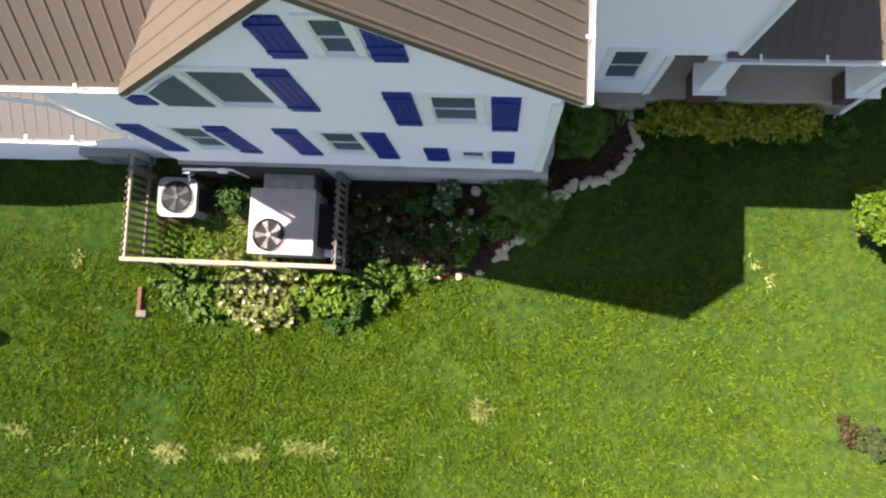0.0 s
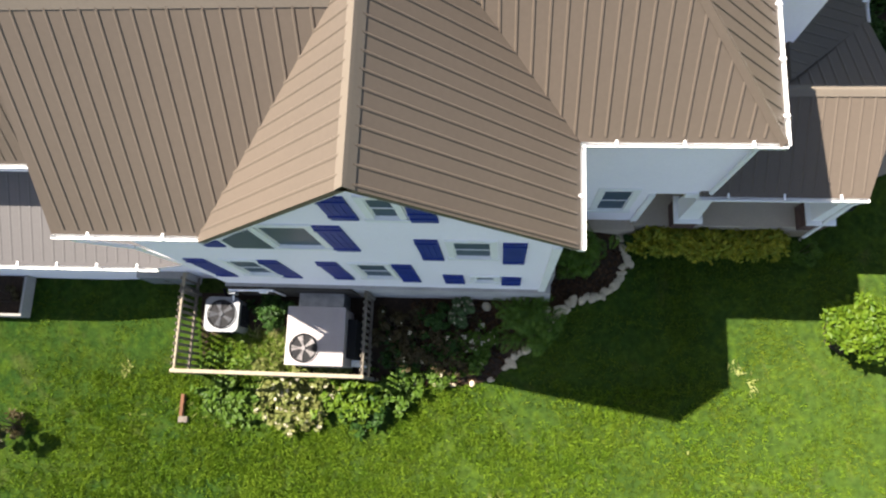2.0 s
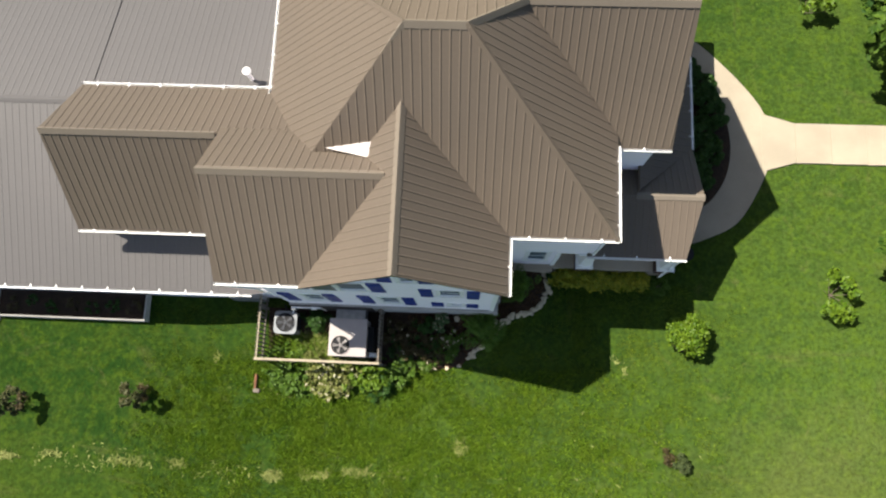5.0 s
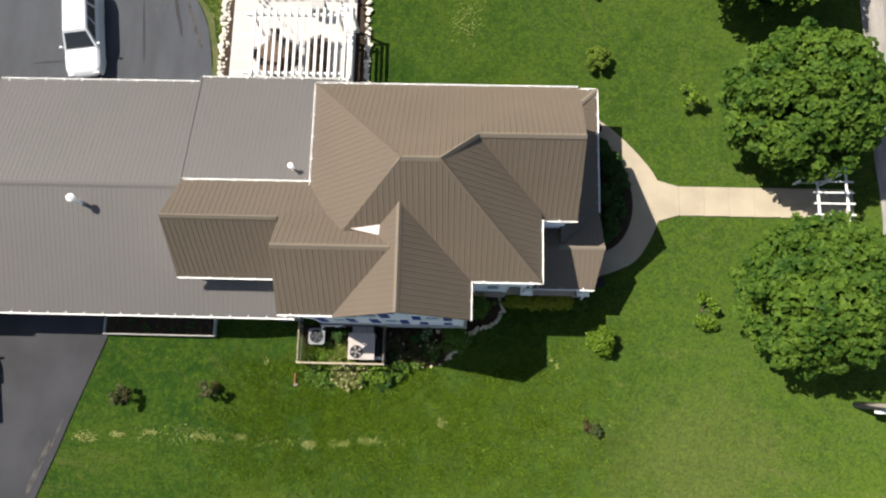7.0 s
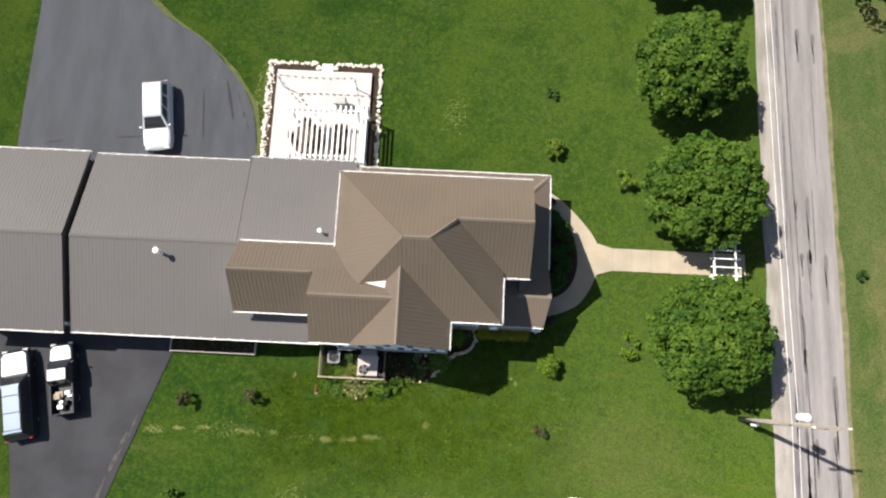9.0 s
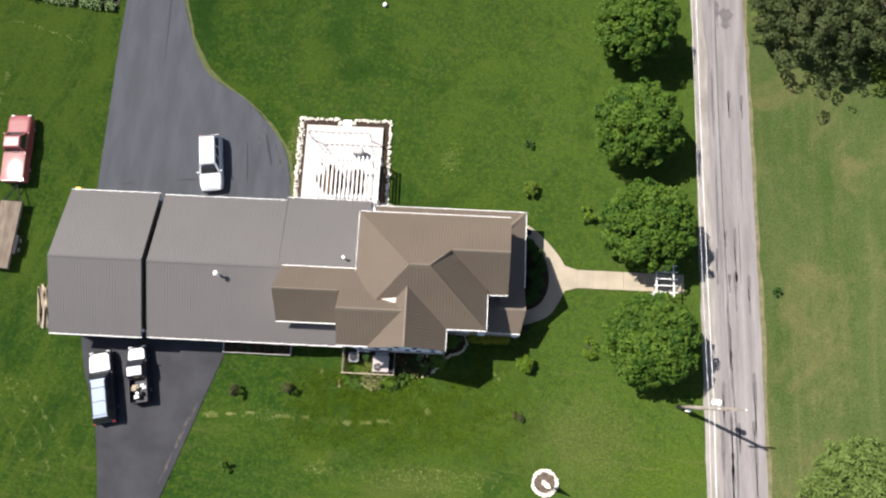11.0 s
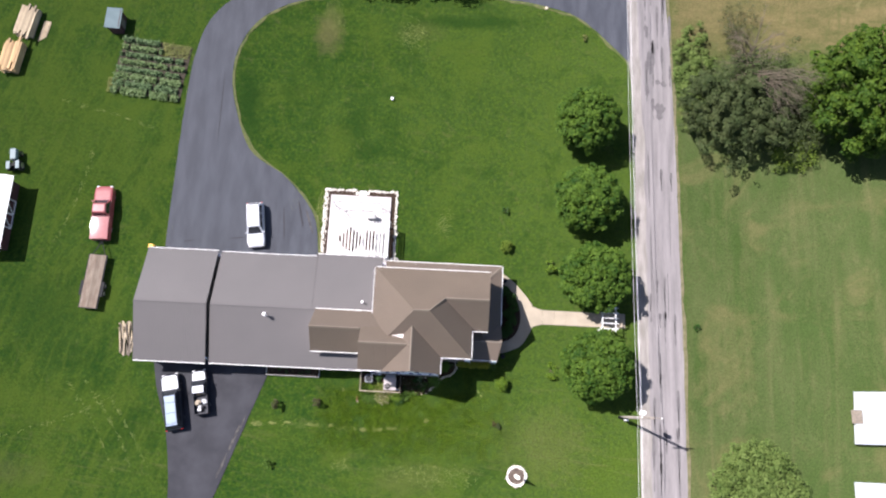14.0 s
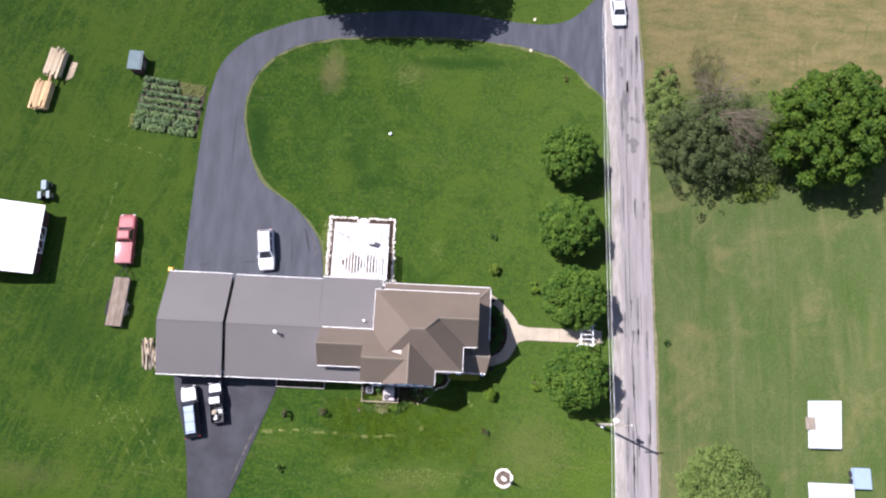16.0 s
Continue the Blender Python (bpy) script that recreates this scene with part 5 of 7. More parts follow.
# ---------- air-conditioning units and their fence ----------
AC_PAINT = surface("beige_enamel", (0.36, 0.32, 0.31), 0.5, other=(0.30, 0.265, 0.255), amount=0.5, scale=2, fine=30, grain=0.04, bump=0.05)
AC_GREY = surface("grey_enamel", (0.17, 0.185, 0.20), 0.45, other=(0.135, 0.15, 0.16), amount=0.5, scale=3, fine=30, grain=0.05, bump=0.05)
BLACK = surface("black_plastic", (0.02, 0.02, 0.022), 0.75, bump=0.1, spec=0.2)
STEEL = surface("galvanised_steel", (0.30, 0.31, 0.32), 0.4, metal=0.6, other=(0.2, 0.21, 0.22), amount=0.8, scale=4, fine=20, grain=0.1, bump=0.1)


FAN_PALE = surface("pale_grey_blade", (0.22, 0.20, 0.195), 0.5, other=(0.12, 0.11, 0.11), amount=0.8, scale=8, bump=0, spec=0.3)
FAN_GREY = surface("dull_grey_blade", (0.05, 0.055, 0.065), 0.6, bump=0, spec=0.2)


def fan(parent, x, y, z, r, mat, ring):
    """A round fan opening: dark well, ring, guard wires and blades."""
    bm = bmesh.new()
    bmesh.ops.create_circle(bm, cap_ends=True, segments=28, radius=r, matrix=Matrix.Translation((x, y, z + 0.004)))
    part("fan_well", bm, BLACK, parent, "dark fan opening")
    bl = bmesh.new()
    for i in range(5):
        a = i * 1.2566 + 0.7
        c = []
        for s, w, h in ((0.12, -0.22, 0.012), (0.9, -0.28, 0.03), (0.9, 0.2, 0.018), (0.12, 0.22, 0.008)):
            c.append(bl.verts.new((x + r * s * math.cos(a + w), y + r * s * math.sin(a + w), z + h)))
        bl.faces.new(c)
    bmesh.ops.create_cone(bl, cap_ends=True, segments=14, radius1=r * 0.2, radius2=r * 0.17, depth=0.04, matrix=Matrix.Translation((x, y, z + 0.02)))
    part("fan_blades", bl, FAN_PALE if z > 1.4 else FAN_GREY, parent, "grey metal fan blades")
    g = bmesh.new()
    for rr in (1.0, 0.72, 0.45):
        n = 24
        for i in range(n):
            a, b = 2 * math.pi * i / n, 2 * math.pi * (i + 1) / n
            w = 0.012 if rr == 1.0 else 0.0025
            rod(g, (x + r * rr * math.cos(a), y + r * rr * math.sin(a), z + 0.045), (x + r * rr * math.cos(b), y + r * rr * math.sin(b), z + 0.045), w, 4)
    for i in range(8):
        a = i * math.pi / 4
        rod(g, (x + r * 0.44 * math.cos(a), y + r * 0.44 * math.sin(a), z + 0.045), (x + r * math.cos(a), y + r * math.sin(a), z + 0.045), 0.003, 4)
    part("fan_guard", g, ring, parent, "round wire fan guard")


unit = thing("air_conditioner", label="large beige packaged air conditioner with a top fan, beside the house", category="air conditioner")
part("cabinet", boxes((-4.64, -1.13, 0.25, -3.4, 0.1, 1.48), bevel=0.015), AC_PAINT, unit)
part("lid", boxes((-4.66, -1.15, 1.48, -3.38, 0.12, 1.52), bevel=0.008), AC_PAINT, unit, "beige flat lid")
fan(unit, -4.25, -0.78, 1.523, 0.30, AC_PAINT, BLACK)
part("duct", boxes((-4.52, 0.1, 0.45, -3.5, 0.6, 1.22), bevel=0.01), STEEL, unit, "galvanised duct to the wall")
part("side_box", boxes((-3.4, -0.95, 0.4, -3.2, -0.1, 1.15), bevel=0.01), BLACK, unit)
bm = bmesh.new()
for k in range(3):
    rod(bm, (-3.36, -0.98 - 0.05 * k, 0.7), (-3.05, -1.0 - 0.05 * k, 0.7 - 0.1 * k), 0.025, 7)
part("pipes", bm, TRIM, unit, "white pipes")
cond = thing("condenser_unit", label="square grey condenser unit with a round top fan, in the fence", category="air conditioner")


def rounded(cx, cy, w, r, n=5):
    """A square outline with round corners."""
    out = []
    for q in range(4):
        a0 = q * math.pi / 2
        sx, sy = ((1, 1), (-1, 1), (-1, -1), (1, -1))[q]
        for k in range(n + 1):
            a = a0 + k / n * math.pi / 2
            out.append((cx + sx * (w - r) + r * math.cos(a), cy + sy * (w - r) + r * math.sin(a)))
    return out


part("cabinet", prism(bmesh.new(), rounded(-6.28, -0.06, 0.37, 0.12), 0.2, 1.14), AC_GREY, cond)
part("top", prism(bmesh.new(), rounded(-6.28, -0.06, 0.395, 0.14), 1.14, 1.188), AC_GREY, cond)
fan(cond, -6.28, -0.06, 1.192, 0.31, AC_GREY, BLACK)
lv = bmesh.new()
for k in range(9):
    z = 0.3 + k * 0.085
    box(lv, -6.675, -0.3, z, -6.655, 0.18, z + 0.03)
    box(lv, -5.905, -0.3, z, -5.885, 0.18, z + 0.03)
    box(lv, -6.55, -0.435, z, -6.0, -0.415, z + 0.03)
part("louvres", lv, BLACK, cond)
bm = bmesh.new()
rod(bm, (-6.4, 0.3, 0.5), (-6.4, 0.56, 0.9), 0.03, 7)
rod(bm, (-6.3, 0.3, 0.5), (-6.2, 0.56, 0.8), 0.02, 7)
part("pipes", bm, BLACK, cond)
# dark boards over the west part of the foundation, behind the units
DARK_BOARD = surface("dark_foundation_board", (0.030, 0.024, 0.020), 0.9, other=(0.055, 0.045, 0.038), amount=0.8, scale=3, fine=30, grain=0.2, bump=0.3)
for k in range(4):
    part("dark_board", boxes((-6.02 + k * 0.7, 0.46, 0.3, -6.02 + (k + 1) * 0.7 - 0.012, 0.495, 1.74)), DARK_BOARD, house, "dark board in front of the foundation")
conduit = thing("conduit", label="white conduit and taps along the wall foot", category="pipe")
bm = rod(bmesh.new(), (-6.0, 0.43, 1.62), (-5.0, 0.43, 1.66), 0.028, 8)
rod(bm, (-5.0, 0.43, 1.66), (-4.95, 0.43, 0.9), 0.022, 8)
part("pipe", bm, TRIM, conduit)
part("junction", boxes((-6.0, 0.34, 1.40, -5.85, 0.46, 1.62), bevel=0.012), AC_GREY, conduit, "grey junction box")
part("junction", boxes((-5.3, 0.37, 1.56, -5.12, 0.46, 1.70), bevel=0.012), TRIM, conduit)
bm = rod(bmesh.new(), (-5.95, 0.36, 1.45), (-6.1, 0.2, 1.0), 0.02, 7)
part("cable", bm, TRIM, conduit)
# made-up box with front plates, stands in for a grey shadowy wall patch
cab = thing("utility_cabinet", label="made-up grey box in place of a shadowy patch on the low wing wall", category="cabinet")
part("body", boxes((-8.3, 0.70, 0.55, -7.1, 0.857, 1.35), bevel=0.012), FOUND, cab)
part("door", boxes((-8.25, 0.682, 0.60, -7.72, 0.70, 1.30), (-7.68, 0.682, 0.60, -7.15, 0.70, 1.30), bevel=0.006), AC_GREY, cab, "grey front plates of the made-up box")
part("handle", boxes((-7.78, 0.66, 0.90, -7.74, 0.682, 1.05)), STEEL, cab)

OLD_WOOD = surface("weathered_timber", (0.20, 0.17, 0.135), 0.9, other=(0.12, 0.10, 0.08), amount=0.8, scale=5, fine=30, grain=0.2, bump=0.4, stretch=(1, 1, 1))
PALE_WOOD = surface("pale_timber", (0.40, 0.34, 0.25), 0.85, other=(0.30, 0.25, 0.18), amount=0.7, scale=4, fine=30, grain=0.12, bump=0.3)
fence = thing("fence", label="low weathered picket fence round the air conditioners", category="fence")
part("rail", boxes((-7.15, -1.39, 1.53, -2.9, -1.31, 1.60), bevel=0.008), PALE_WOOD, fence, "pale front top rail")
for x, y in ((-7.1, -1.35), (-5.0, -1.36), (-2.95, -1.36), (-7.1, 0.45), (-2.95, 0.45)):
    part("post", boxes((x - 0.04, y - 0.04, lie(x, y) - 0.2, x + 0.04, y + 0.04, 1.56), bevel=0.006), OLD_WOOD, fence)
for x in (-7.1, -2.95):
    for z in (1.5, 0.75):
        part("rail", boxes((x - 0.025, -1.33, z - 0.035, x + 0.025, 0.82 if x < -5 else 0.48, z + 0.035), bevel=0.006), PALE_WOOD if x < -5 and z > 1 else OLD_WOOD, fence)
    for k in range(14 if x < -5 else 12):
        y = -1.2 + k * 0.145
        part("picket", boxes((x - 0.05, y - 0.03, lie(x, y) + 0.02, x - 0.03, y + 0.03, 1.58), bevel=0.004), OLD_WOOD, fence)
part("rail", boxes((-7.1, -1.37, 0.55, -2.95, -1.33, 0.61), bevel=0.006), OLD_WOOD, fence)
plank = thing("edging_plank", label="short rusty timber edging lying on the grass by the fence", category="plank")
RUST = surface("rust_brown", (0.20, 0.085, 0.04), 0.9, other=(0.12, 0.06, 0.035), amount=0.8, scale=6, fine=30, grain=0.2, bump=0.3)
part("board", boxes((-7.5, -2.35, 0.0, -7.42, -1.85, 0.12), bevel=0.006), RUST, plank)
part("block", boxes((-7.52, -2.5, 0.0, -7.3, -2.36, 0.10), bevel=0.01), OLD_WOOD, plank)

# planter trough along the low wing
trough = thing("planter_trough", label="long low planter with pale rim and dark soil by the wall", category="planter")
part("rim", boxes((-17.25, -0.15, 0.0, -11.62, -0.09, 0.36), (-17.25, -0.09, 0.0, -17.19, 0.85, 0.36), (-11.68, -0.09, 0.0, -11.62, 0.85, 0.36), bevel=0.006), FOUND, trough, "pale grey rim")
part("soil", boxes((-17.17, -0.09, 0.0, -11.70, 0.85, 0.22)), MULCH, trough, "dark soil")
for i in range(7):
    bush(-16.6 + i * 0.75, 0.3 + 0.1 * (i % 2), 0.28, 0.3, 0.62, 300, 0.05, LEAF_DARK if i % 3 else LEAF_RED, "small dark plant in the long planter", 8, name="potted_plant", category="plant", group="planter plants")

# ---------- front path, bed and arbor ----------
outer = [v.to_3d() for v in smooth_line([(7.6, 12.0), (8.7, 11.2), (10.05, 9.8), (10.9, 8.55), (11.0, 7.4), (10.9, 6.3), (9.85, 4.4), (8.6, 3.65), (7.5, 3.3)], 6)]
inner = [v.to_3d() for v in smooth_line([(7.3, 11.0), (8.0, 10.6), (8.75, 9.9), (9.35, 8.7), (9.6, 7.4), (9.45, 6.2), (8.9, 5.2), (8.2, 4.7), (7.4, 4.5)], 6)]
path = tagged(part("path", strip(inner, outer, 50, 0.035), CONCRETE), "curved pale concrete path round the porch", "path", kind="structure")
xs = [10.75, 12.0, 13.3, 14.6, 15.9, 17.2, 18.5, 19.8, 21.0]
for i, (a, b) in enumerate(zip(xs, xs[1:])):
    bm = bmesh.new()
    w = 0.35 if i == 0 else 0.0
    prism(bm, [(a + 0.01, 6.64 - w), (b - 0.01, 6.66), (b - 0.01, 8.2), (a + 0.01, 8.2 + w)], -0.05, 0.055)
    part("paving_slab", bm, CONCRETE, path)
tagged(part("planting_bed", strip([Vector((7.0, 11.0, 0)), Vector((7.0, 4.5, 0))], inner, 40, 0.028), MULCH), "half-round dark bed before the porch", "flower bed", kind="structure")
for i in range(11):
    a = -1.25 + i * 0.25
    bush(7.35 + 1.55 * math.cos(a) * rng.uniform(0.55, 1), 7.6 + 2.6 * math.sin(a), 0.62, 0.62, 0.9, 1700, 0.075, LEAF_DARK, "dark evergreen shrub before the porch", 18, group="porch bed shrubs")
pot = thing("flower_pot", 7.75, 11.2, 0, 0, "dark round pot beside the path", "pot")
bm = rod(bmesh.new(), (0, 0, 0), (0, 0, 0.45), 0.2, 14, 0.27)
part("pot", bm, BLACK, pot, smooth=True)
copy_thing(pot, pose(7.75, 3.0, 0))

WHITE = surface("white_gloss_paint", (0.74, 0.74, 0.73), 0.4, other=(0.64, 0.64, 0.62), amount=0.4, scale=3, fine=40, grain=0.03, bump=0.05)
arbor = thing("arbor", label="white painted garden arbor with slatted top over the path", category="arbor")
for x in (18.0, 19.4):
    for y in (6.25, 8.45):
        part("post", boxes((x - 0.05, y - 0.05, -0.1, x + 0.05, y + 0.05, 2.3), bevel=0.008), WHITE, arbor)
    part("beam", boxes((x - 0.045, 5.95, 2.3, x + 0.045, 8.75, 2.4), bevel=0.008), WHITE, arbor)
for k in range(5):
    y = 6.25 + k * 0.55
    part("slat", boxes((17.75, y - 0.035, 2.4, 19.7, y + 0.035, 2.47), bevel=0.006), WHITE, arbor)
for y in (6.25, 8.45):
    bm = bmesh.new()
    for k in range(8):
        box(bm, 18.05, y - 0.012, 0.25 + k * 0.24, 19.35, y + 0.012, 0.28 + k * 0.24)
    part("lattice", bm, WHITE, arbor)

# ---------- pole and wires ----------
POLE = surface("weathered_pole", (0.22, 0.195, 0.165), 0.9, other=(0.14, 0.125, 0.11), amount=0.8, scale=3, fine=25, grain=0.2, bump=0.4, stretch=(1, 1, 0.2))
pole = thing("utility_pole", 20.3, -2.75, 0, 0, "weathered wooden utility pole with a pale transformer", "utility pole")
part("shaft", rod(bmesh.new(), (0, 0, -0.3), (0.1, 0, 11.4), 0.17, 12, 0.11), POLE, pole, smooth=True)
part("crossarm", boxes((-0.95, -0.06, 10.6, 1.15, 0.06, 10.74), bevel=0.01), POLE, pole)
bm = rod(bmesh.new(), (0.15, 0.42, 7.5), (0.15, 0.42, 8.35), 0.21, 18)
rod(bm, (0.15, 0.42, 8.35), (0.15, 0.42, 8.45), 0.22, 18, 0.14)
part("transformer", bm, WHITE, pole, "pale grey round transformer", smooth=False)
part("bracket", boxes((0.05, 0.1, 7.8, 0.2, 0.3, 7.9)), STEEL, pole)
part("meter", boxes((0.15, -0.35, 1.2, 0.5, -0.1, 1.7), bevel=0.02), WHITE, pole, "white meter box")
part("bracket", boxes((-0.25, -0.04, 7.02, 0.42, 0.04, 7.10)), STEEL, pole)
for x in (-0.8, 0.35, 1.0):
    part("insulator", rod(bmesh.new(), (x, 0, 10.74), (x, 0, 10.92), 0.045, 8), WHITE, pole)
WIRE = surface("pale_aluminium_wire", (0.62, 0.62, 0.62), 0.5, bump=0)
wires = thing("overhead_wires", label="pale overhead wires following the road", category="wire")
for x, z in ((19.9, 7.25), (20.15, 7.5), (20.35, 7.1)):
    bm = bmesh.new()
    for y0, y1 in ((-2.75, 47.0), (-2.75, -52.0)):
        p = None
        for k in range(13):
            t = k / 12
            q = Vector((x + 0.25 + (-0.45 if y1 > 0 else 0.4) * t, y0 + (y1 - y0) * t, z - 0.5 * 4 * t * (1 - t)))
            if p:
                rod(bm, p, q, 0.013, 5)
            p = q
    part("wire", bm, WIRE, wires)

# ---------- patio deck with pergola ----------
DECK = surface("white_deck", (0.50, 0.475, 0.46), 0.7, other=(0.42, 0.40, 0.385), amount=0.5, scale=1.2, fine=30, grain=0.05, bump=0.15, per_object=0.04)
tagged(part("planting_bed", boxes((-12.55, 12.5, 0, -4.6, 20.75, 0.09)), MULCH), "dark mulch border round the white patio", "flower bed", kind="structure")
deck = thing("patio_deck", label="raised white boarded patio deck behind the house", category="deck")
part("skirt", boxes((-11.92, 12.45, 0, -5.28, 20.05, 0.33)), WHITE, deck)
nb = 44
me = None
for k in range(nb):
    y = 12.46 + k * (7.6 / nb)
    if me is None:
        o = part("board", boxes((-11.97, -0.082, 0.33, -5.23, 0.082, 0.365), bevel=0.004), DECK, deck)
        me = o.data
    else:
        o = new("board", me)
        o.parent = deck
    o.location.y = y + 0.086
edge = thing("stone_edging", label="border of small whitish stones round the patio bed", category="stone edging")
for a, b in (((-12.6, 12.7), (-12.6, 20.7)), ((-12.6, 20.7), (-9.2, 20.75)), ((-7.9, 20.75), (-4.65, 20.75)), ((-4.65, 20.75), (-4.5, 12.9))):
    n = int((Vector(b) - Vector(a)).length / 0.17)
    for k in range(n):
        t = (k + 0.5) / n
        lay_stone(edge, a[0] + (b[0] - a[0]) * t + rng.normal() * 0.05, a[1] + (b[1] - a[1]) * t + rng.normal() * 0.05, rng.uniform(0.18, 0.34), 0.05, 0.7, PALE_STONES)
for k in range(34):
    lay_stone(edge, -12.36 + rng.normal() * 0.05, 12.8 + k * 0.235, rng.uniform(0.14, 0.24), 0.05, 0.6, PALE_STONES)
for x, y in ((-9.1, 20.4), (-7.9, 20.4), (-4.7, 13.0), (-4.3, 13.0)):
    lay_stone(edge, x, y, 0.5, 0.05, 0.8, PALE_STONES)
steps = thing("deck_step", label="white step between rocks at the patio edge", category="step")
part("tread", boxes((-8.85, 20.05, 0, -8.1, 20.7, 0.2), bevel=0.01), WHITE, steps)
perg = thing("pergola", label="white slatted pergola over the patio deck", category="pergola")
for x in (-10.2, -5.75):
    for y in (13.1, 16.2):
        part("post", boxes((x - 0.06, y - 0.06, 0.36, x + 0.06, y + 0.06, 2.6), bevel=0.01), WHITE, perg)
for y in (13.0, 16.2):
    part("beam", boxes((-10.5, y - 0.05, 2.5, -5.4, y + 0.05, 2.68), bevel=0.008), WHITE, perg)
for k in range(13):
    x = -10.05 + k * 0.355
    part("slat", boxes((x - 0.055, 12.75, 2.68, x + 0.055, 16.5, 2.83), bevel=0.006), WHITE, perg)


def railing(x, y0, y1, label):
    r = thing("railing", label=label, category="railing")
    for z in (1.32, 0.5):
        part("rail", boxes((x - 0.07, y0, z, x + 0.07, y1, z + 0.06), bevel=0.008), WHITE, r)
    n = int((y1 - y0) / 0.16)
    for k in range(n + 1):
        y = y0 + (y1 - y0) * k / n
        part("baluster", boxes((x - 0.02, y - 0.02, 0.36, x + 0.02, y + 0.02, 1.32)), WHITE, r)


railing(-5.4, 12.7, 16.6, "white balustrade along the patio deck")
for x in (-5.42, -5.12):
    part("side_beam", boxes((x - 0.05, 12.72, 2.5, x + 0.05, 16.75, 2.68), bevel=0.008), WHITE, perg)
part("cross_beam", boxes((-5.85, 16.55, 2.40, -4.95, 16.67, 2.52), bevel=0.008), WHITE, perg)
for y in (13.0, 16.6):
    part("post", boxes((-5.18, y - 0.06, 0.0, -5.06, y + 0.06, 2.5), bevel=0.01), WHITE, perg)
WICKER = surface("brown_wicker", (0.12, 0.075, 0.05), 0.8, other=(0.07, 0.045, 0.03), amount=0.8, scale=12, fine=60, grain=0.3, bump=0.6)
for nm, bm in (("round", rod(bmesh.new(), (-9.4, 14.9, 0.366), (-9.4, 14.9, 0.38), 1.15, 32)), ("oblong", boxes((-7.75, 13.9, 0.366, -6.65, 16.1, 0.38)))):
    rug = thing("outdoor_rug", label=nm + " brown woven outdoor rug on the patio deck", category="rug")
    part("mat", bm, WICKER, rug)
table = thing("patio_table", -9.4, 14.9, 0.365, 0, "round brown patio table under the pergola", "table")
part("tabletop", rod(bmesh.new(), (0, 0, 0.70), (0, 0, 0.74), 0.62, 28), WICKER, table)
part("pedestal", rod(bmesh.new(), (0, 0, 0.0), (0, 0, 0.70), 0.22, 14, 0.07), WICKER, table)


def chair(x, y, rz):
    c = thing("patio_chair", x, y, 0.365, rz, "brown wicker patio chair with curved back", "chair", "patio chairs")
    part("seat", boxes((-0.27, -0.27, 0.36, 0.27, 0.27, 0.44), bevel=0.03), WICKER, c)
    part("backrest", boxes((-0.27, -0.30, 0.40, 0.27, -0.23, 0.92), bevel=0.03), WICKER, c)
    for s in (-1, 1):
        part("arm", boxes((s * 0.27 - 0.03, -0.27, 0.58, s * 0.27 + 0.03, 0.22, 0.63), bevel=0.015), WICKER, c)
        for t in (-1, 1):
            part("leg", boxes((s * 0.23 - 0.025, t * 0.23 - 0.025, 0, s * 0.23 + 0.025, t * 0.23 + 0.025, 0.36)), WICKER, c)
    return c


ch = chair(-9.4, 13.95, 0)
copy_thing(ch, pose(-9.4, 15.85, 0.365, 0, 0, 180))
copy_thing(ch, pose(-10.3, 14.9, 0.365, 0, 0, -90))
copy_thing(ch, pose(-8.5, 14.9, 0.365, 0, 0, 90))
copy_thing(ch, pose(-7.2, 14.4, 0.365, 0, 0, 90))
copy_thing(ch, pose(-7.2, 15.6, 0.365, 0, 0, 90))
GRILL_COVER = surface("pale_grey_cover", (0.42, 0.42, 0.41), 0.8, other=(0.34, 0.34, 0.33), amount=0.6, scale=3, fine=30, grain=0.1, bump=0.2)
grill = thing("grill", -7.2, 17.5, 0.365, 0, "light grey covered grill on the patio", "grill")
part("body", boxes((-0.4, -0.3, 0.35, 0.4, 0.3, 0.8), bevel=0.05), GRILL_COVER, grill)
part("hood", boxes((-0.42, -0.32, 0.8, 0.42, 0.32, 1.1), bevel=0.12), GRILL_COVER, grill)
for s in (-1, 1):
    part("leg", boxes((s * 0.34 - 0.03, -0.25, 0, s * 0.34 + 0.03, 0.25, 0.35)), GRILL_COVER, grill)
lights = thing("string_lights", label="string of grey bulbs hung across the patio", category="string lights")
bm = bmesh.new()
bulbs = []
for a, b, sag, n in (((-11.45, 18.75, 2.3), (-9.3, 16.35, 2.7), 0.45, 7), ((-11.45, 18.75, 2.3), (-6.15, 18.75, 2.3), 0.25, 11), ((-6.15, 18.75, 2.3), (-5.6, 16.6, 2.5), 0.35, 5)):
    prev = None
    for k in range(2 * n + 1):
        t = k / (2 * n)
        q = Vector(a).lerp(Vector(b), t) - Vector((0, 0, sag * 4 * t * (1 - t)))
        if prev:
            rod(bm, prev, q, 0.010, 5)
        if k % 2:
            bulbs.append(q)
        prev = q
part("cable", bm, BLACK, lights)
for q in bulbs:
    part("bulb", rod(bmesh.new(), q, q - Vector((0, 0, 0.18)), 0.075, 8, 0.05), AC_GREY, lights)
for x in (-11.45, -6.15):
    part("stake", boxes((x - 0.03, 18.72, 0.36, x + 0.03, 18.78, 2.32)), WHITE, lights)

# ---------- vehicles ----------
TYRE = surface("tyre_rubber", (0.018, 0.018, 0.018), 0.85, bump=0.2)
RIM = surface("alloy_rim", (0.45, 0.45, 0.46), 0.35, metal=0.8, bump=0)
LAMP = surface("lamp_glass", (0.55, 0.55, 0.55), 0.1, bump=0)
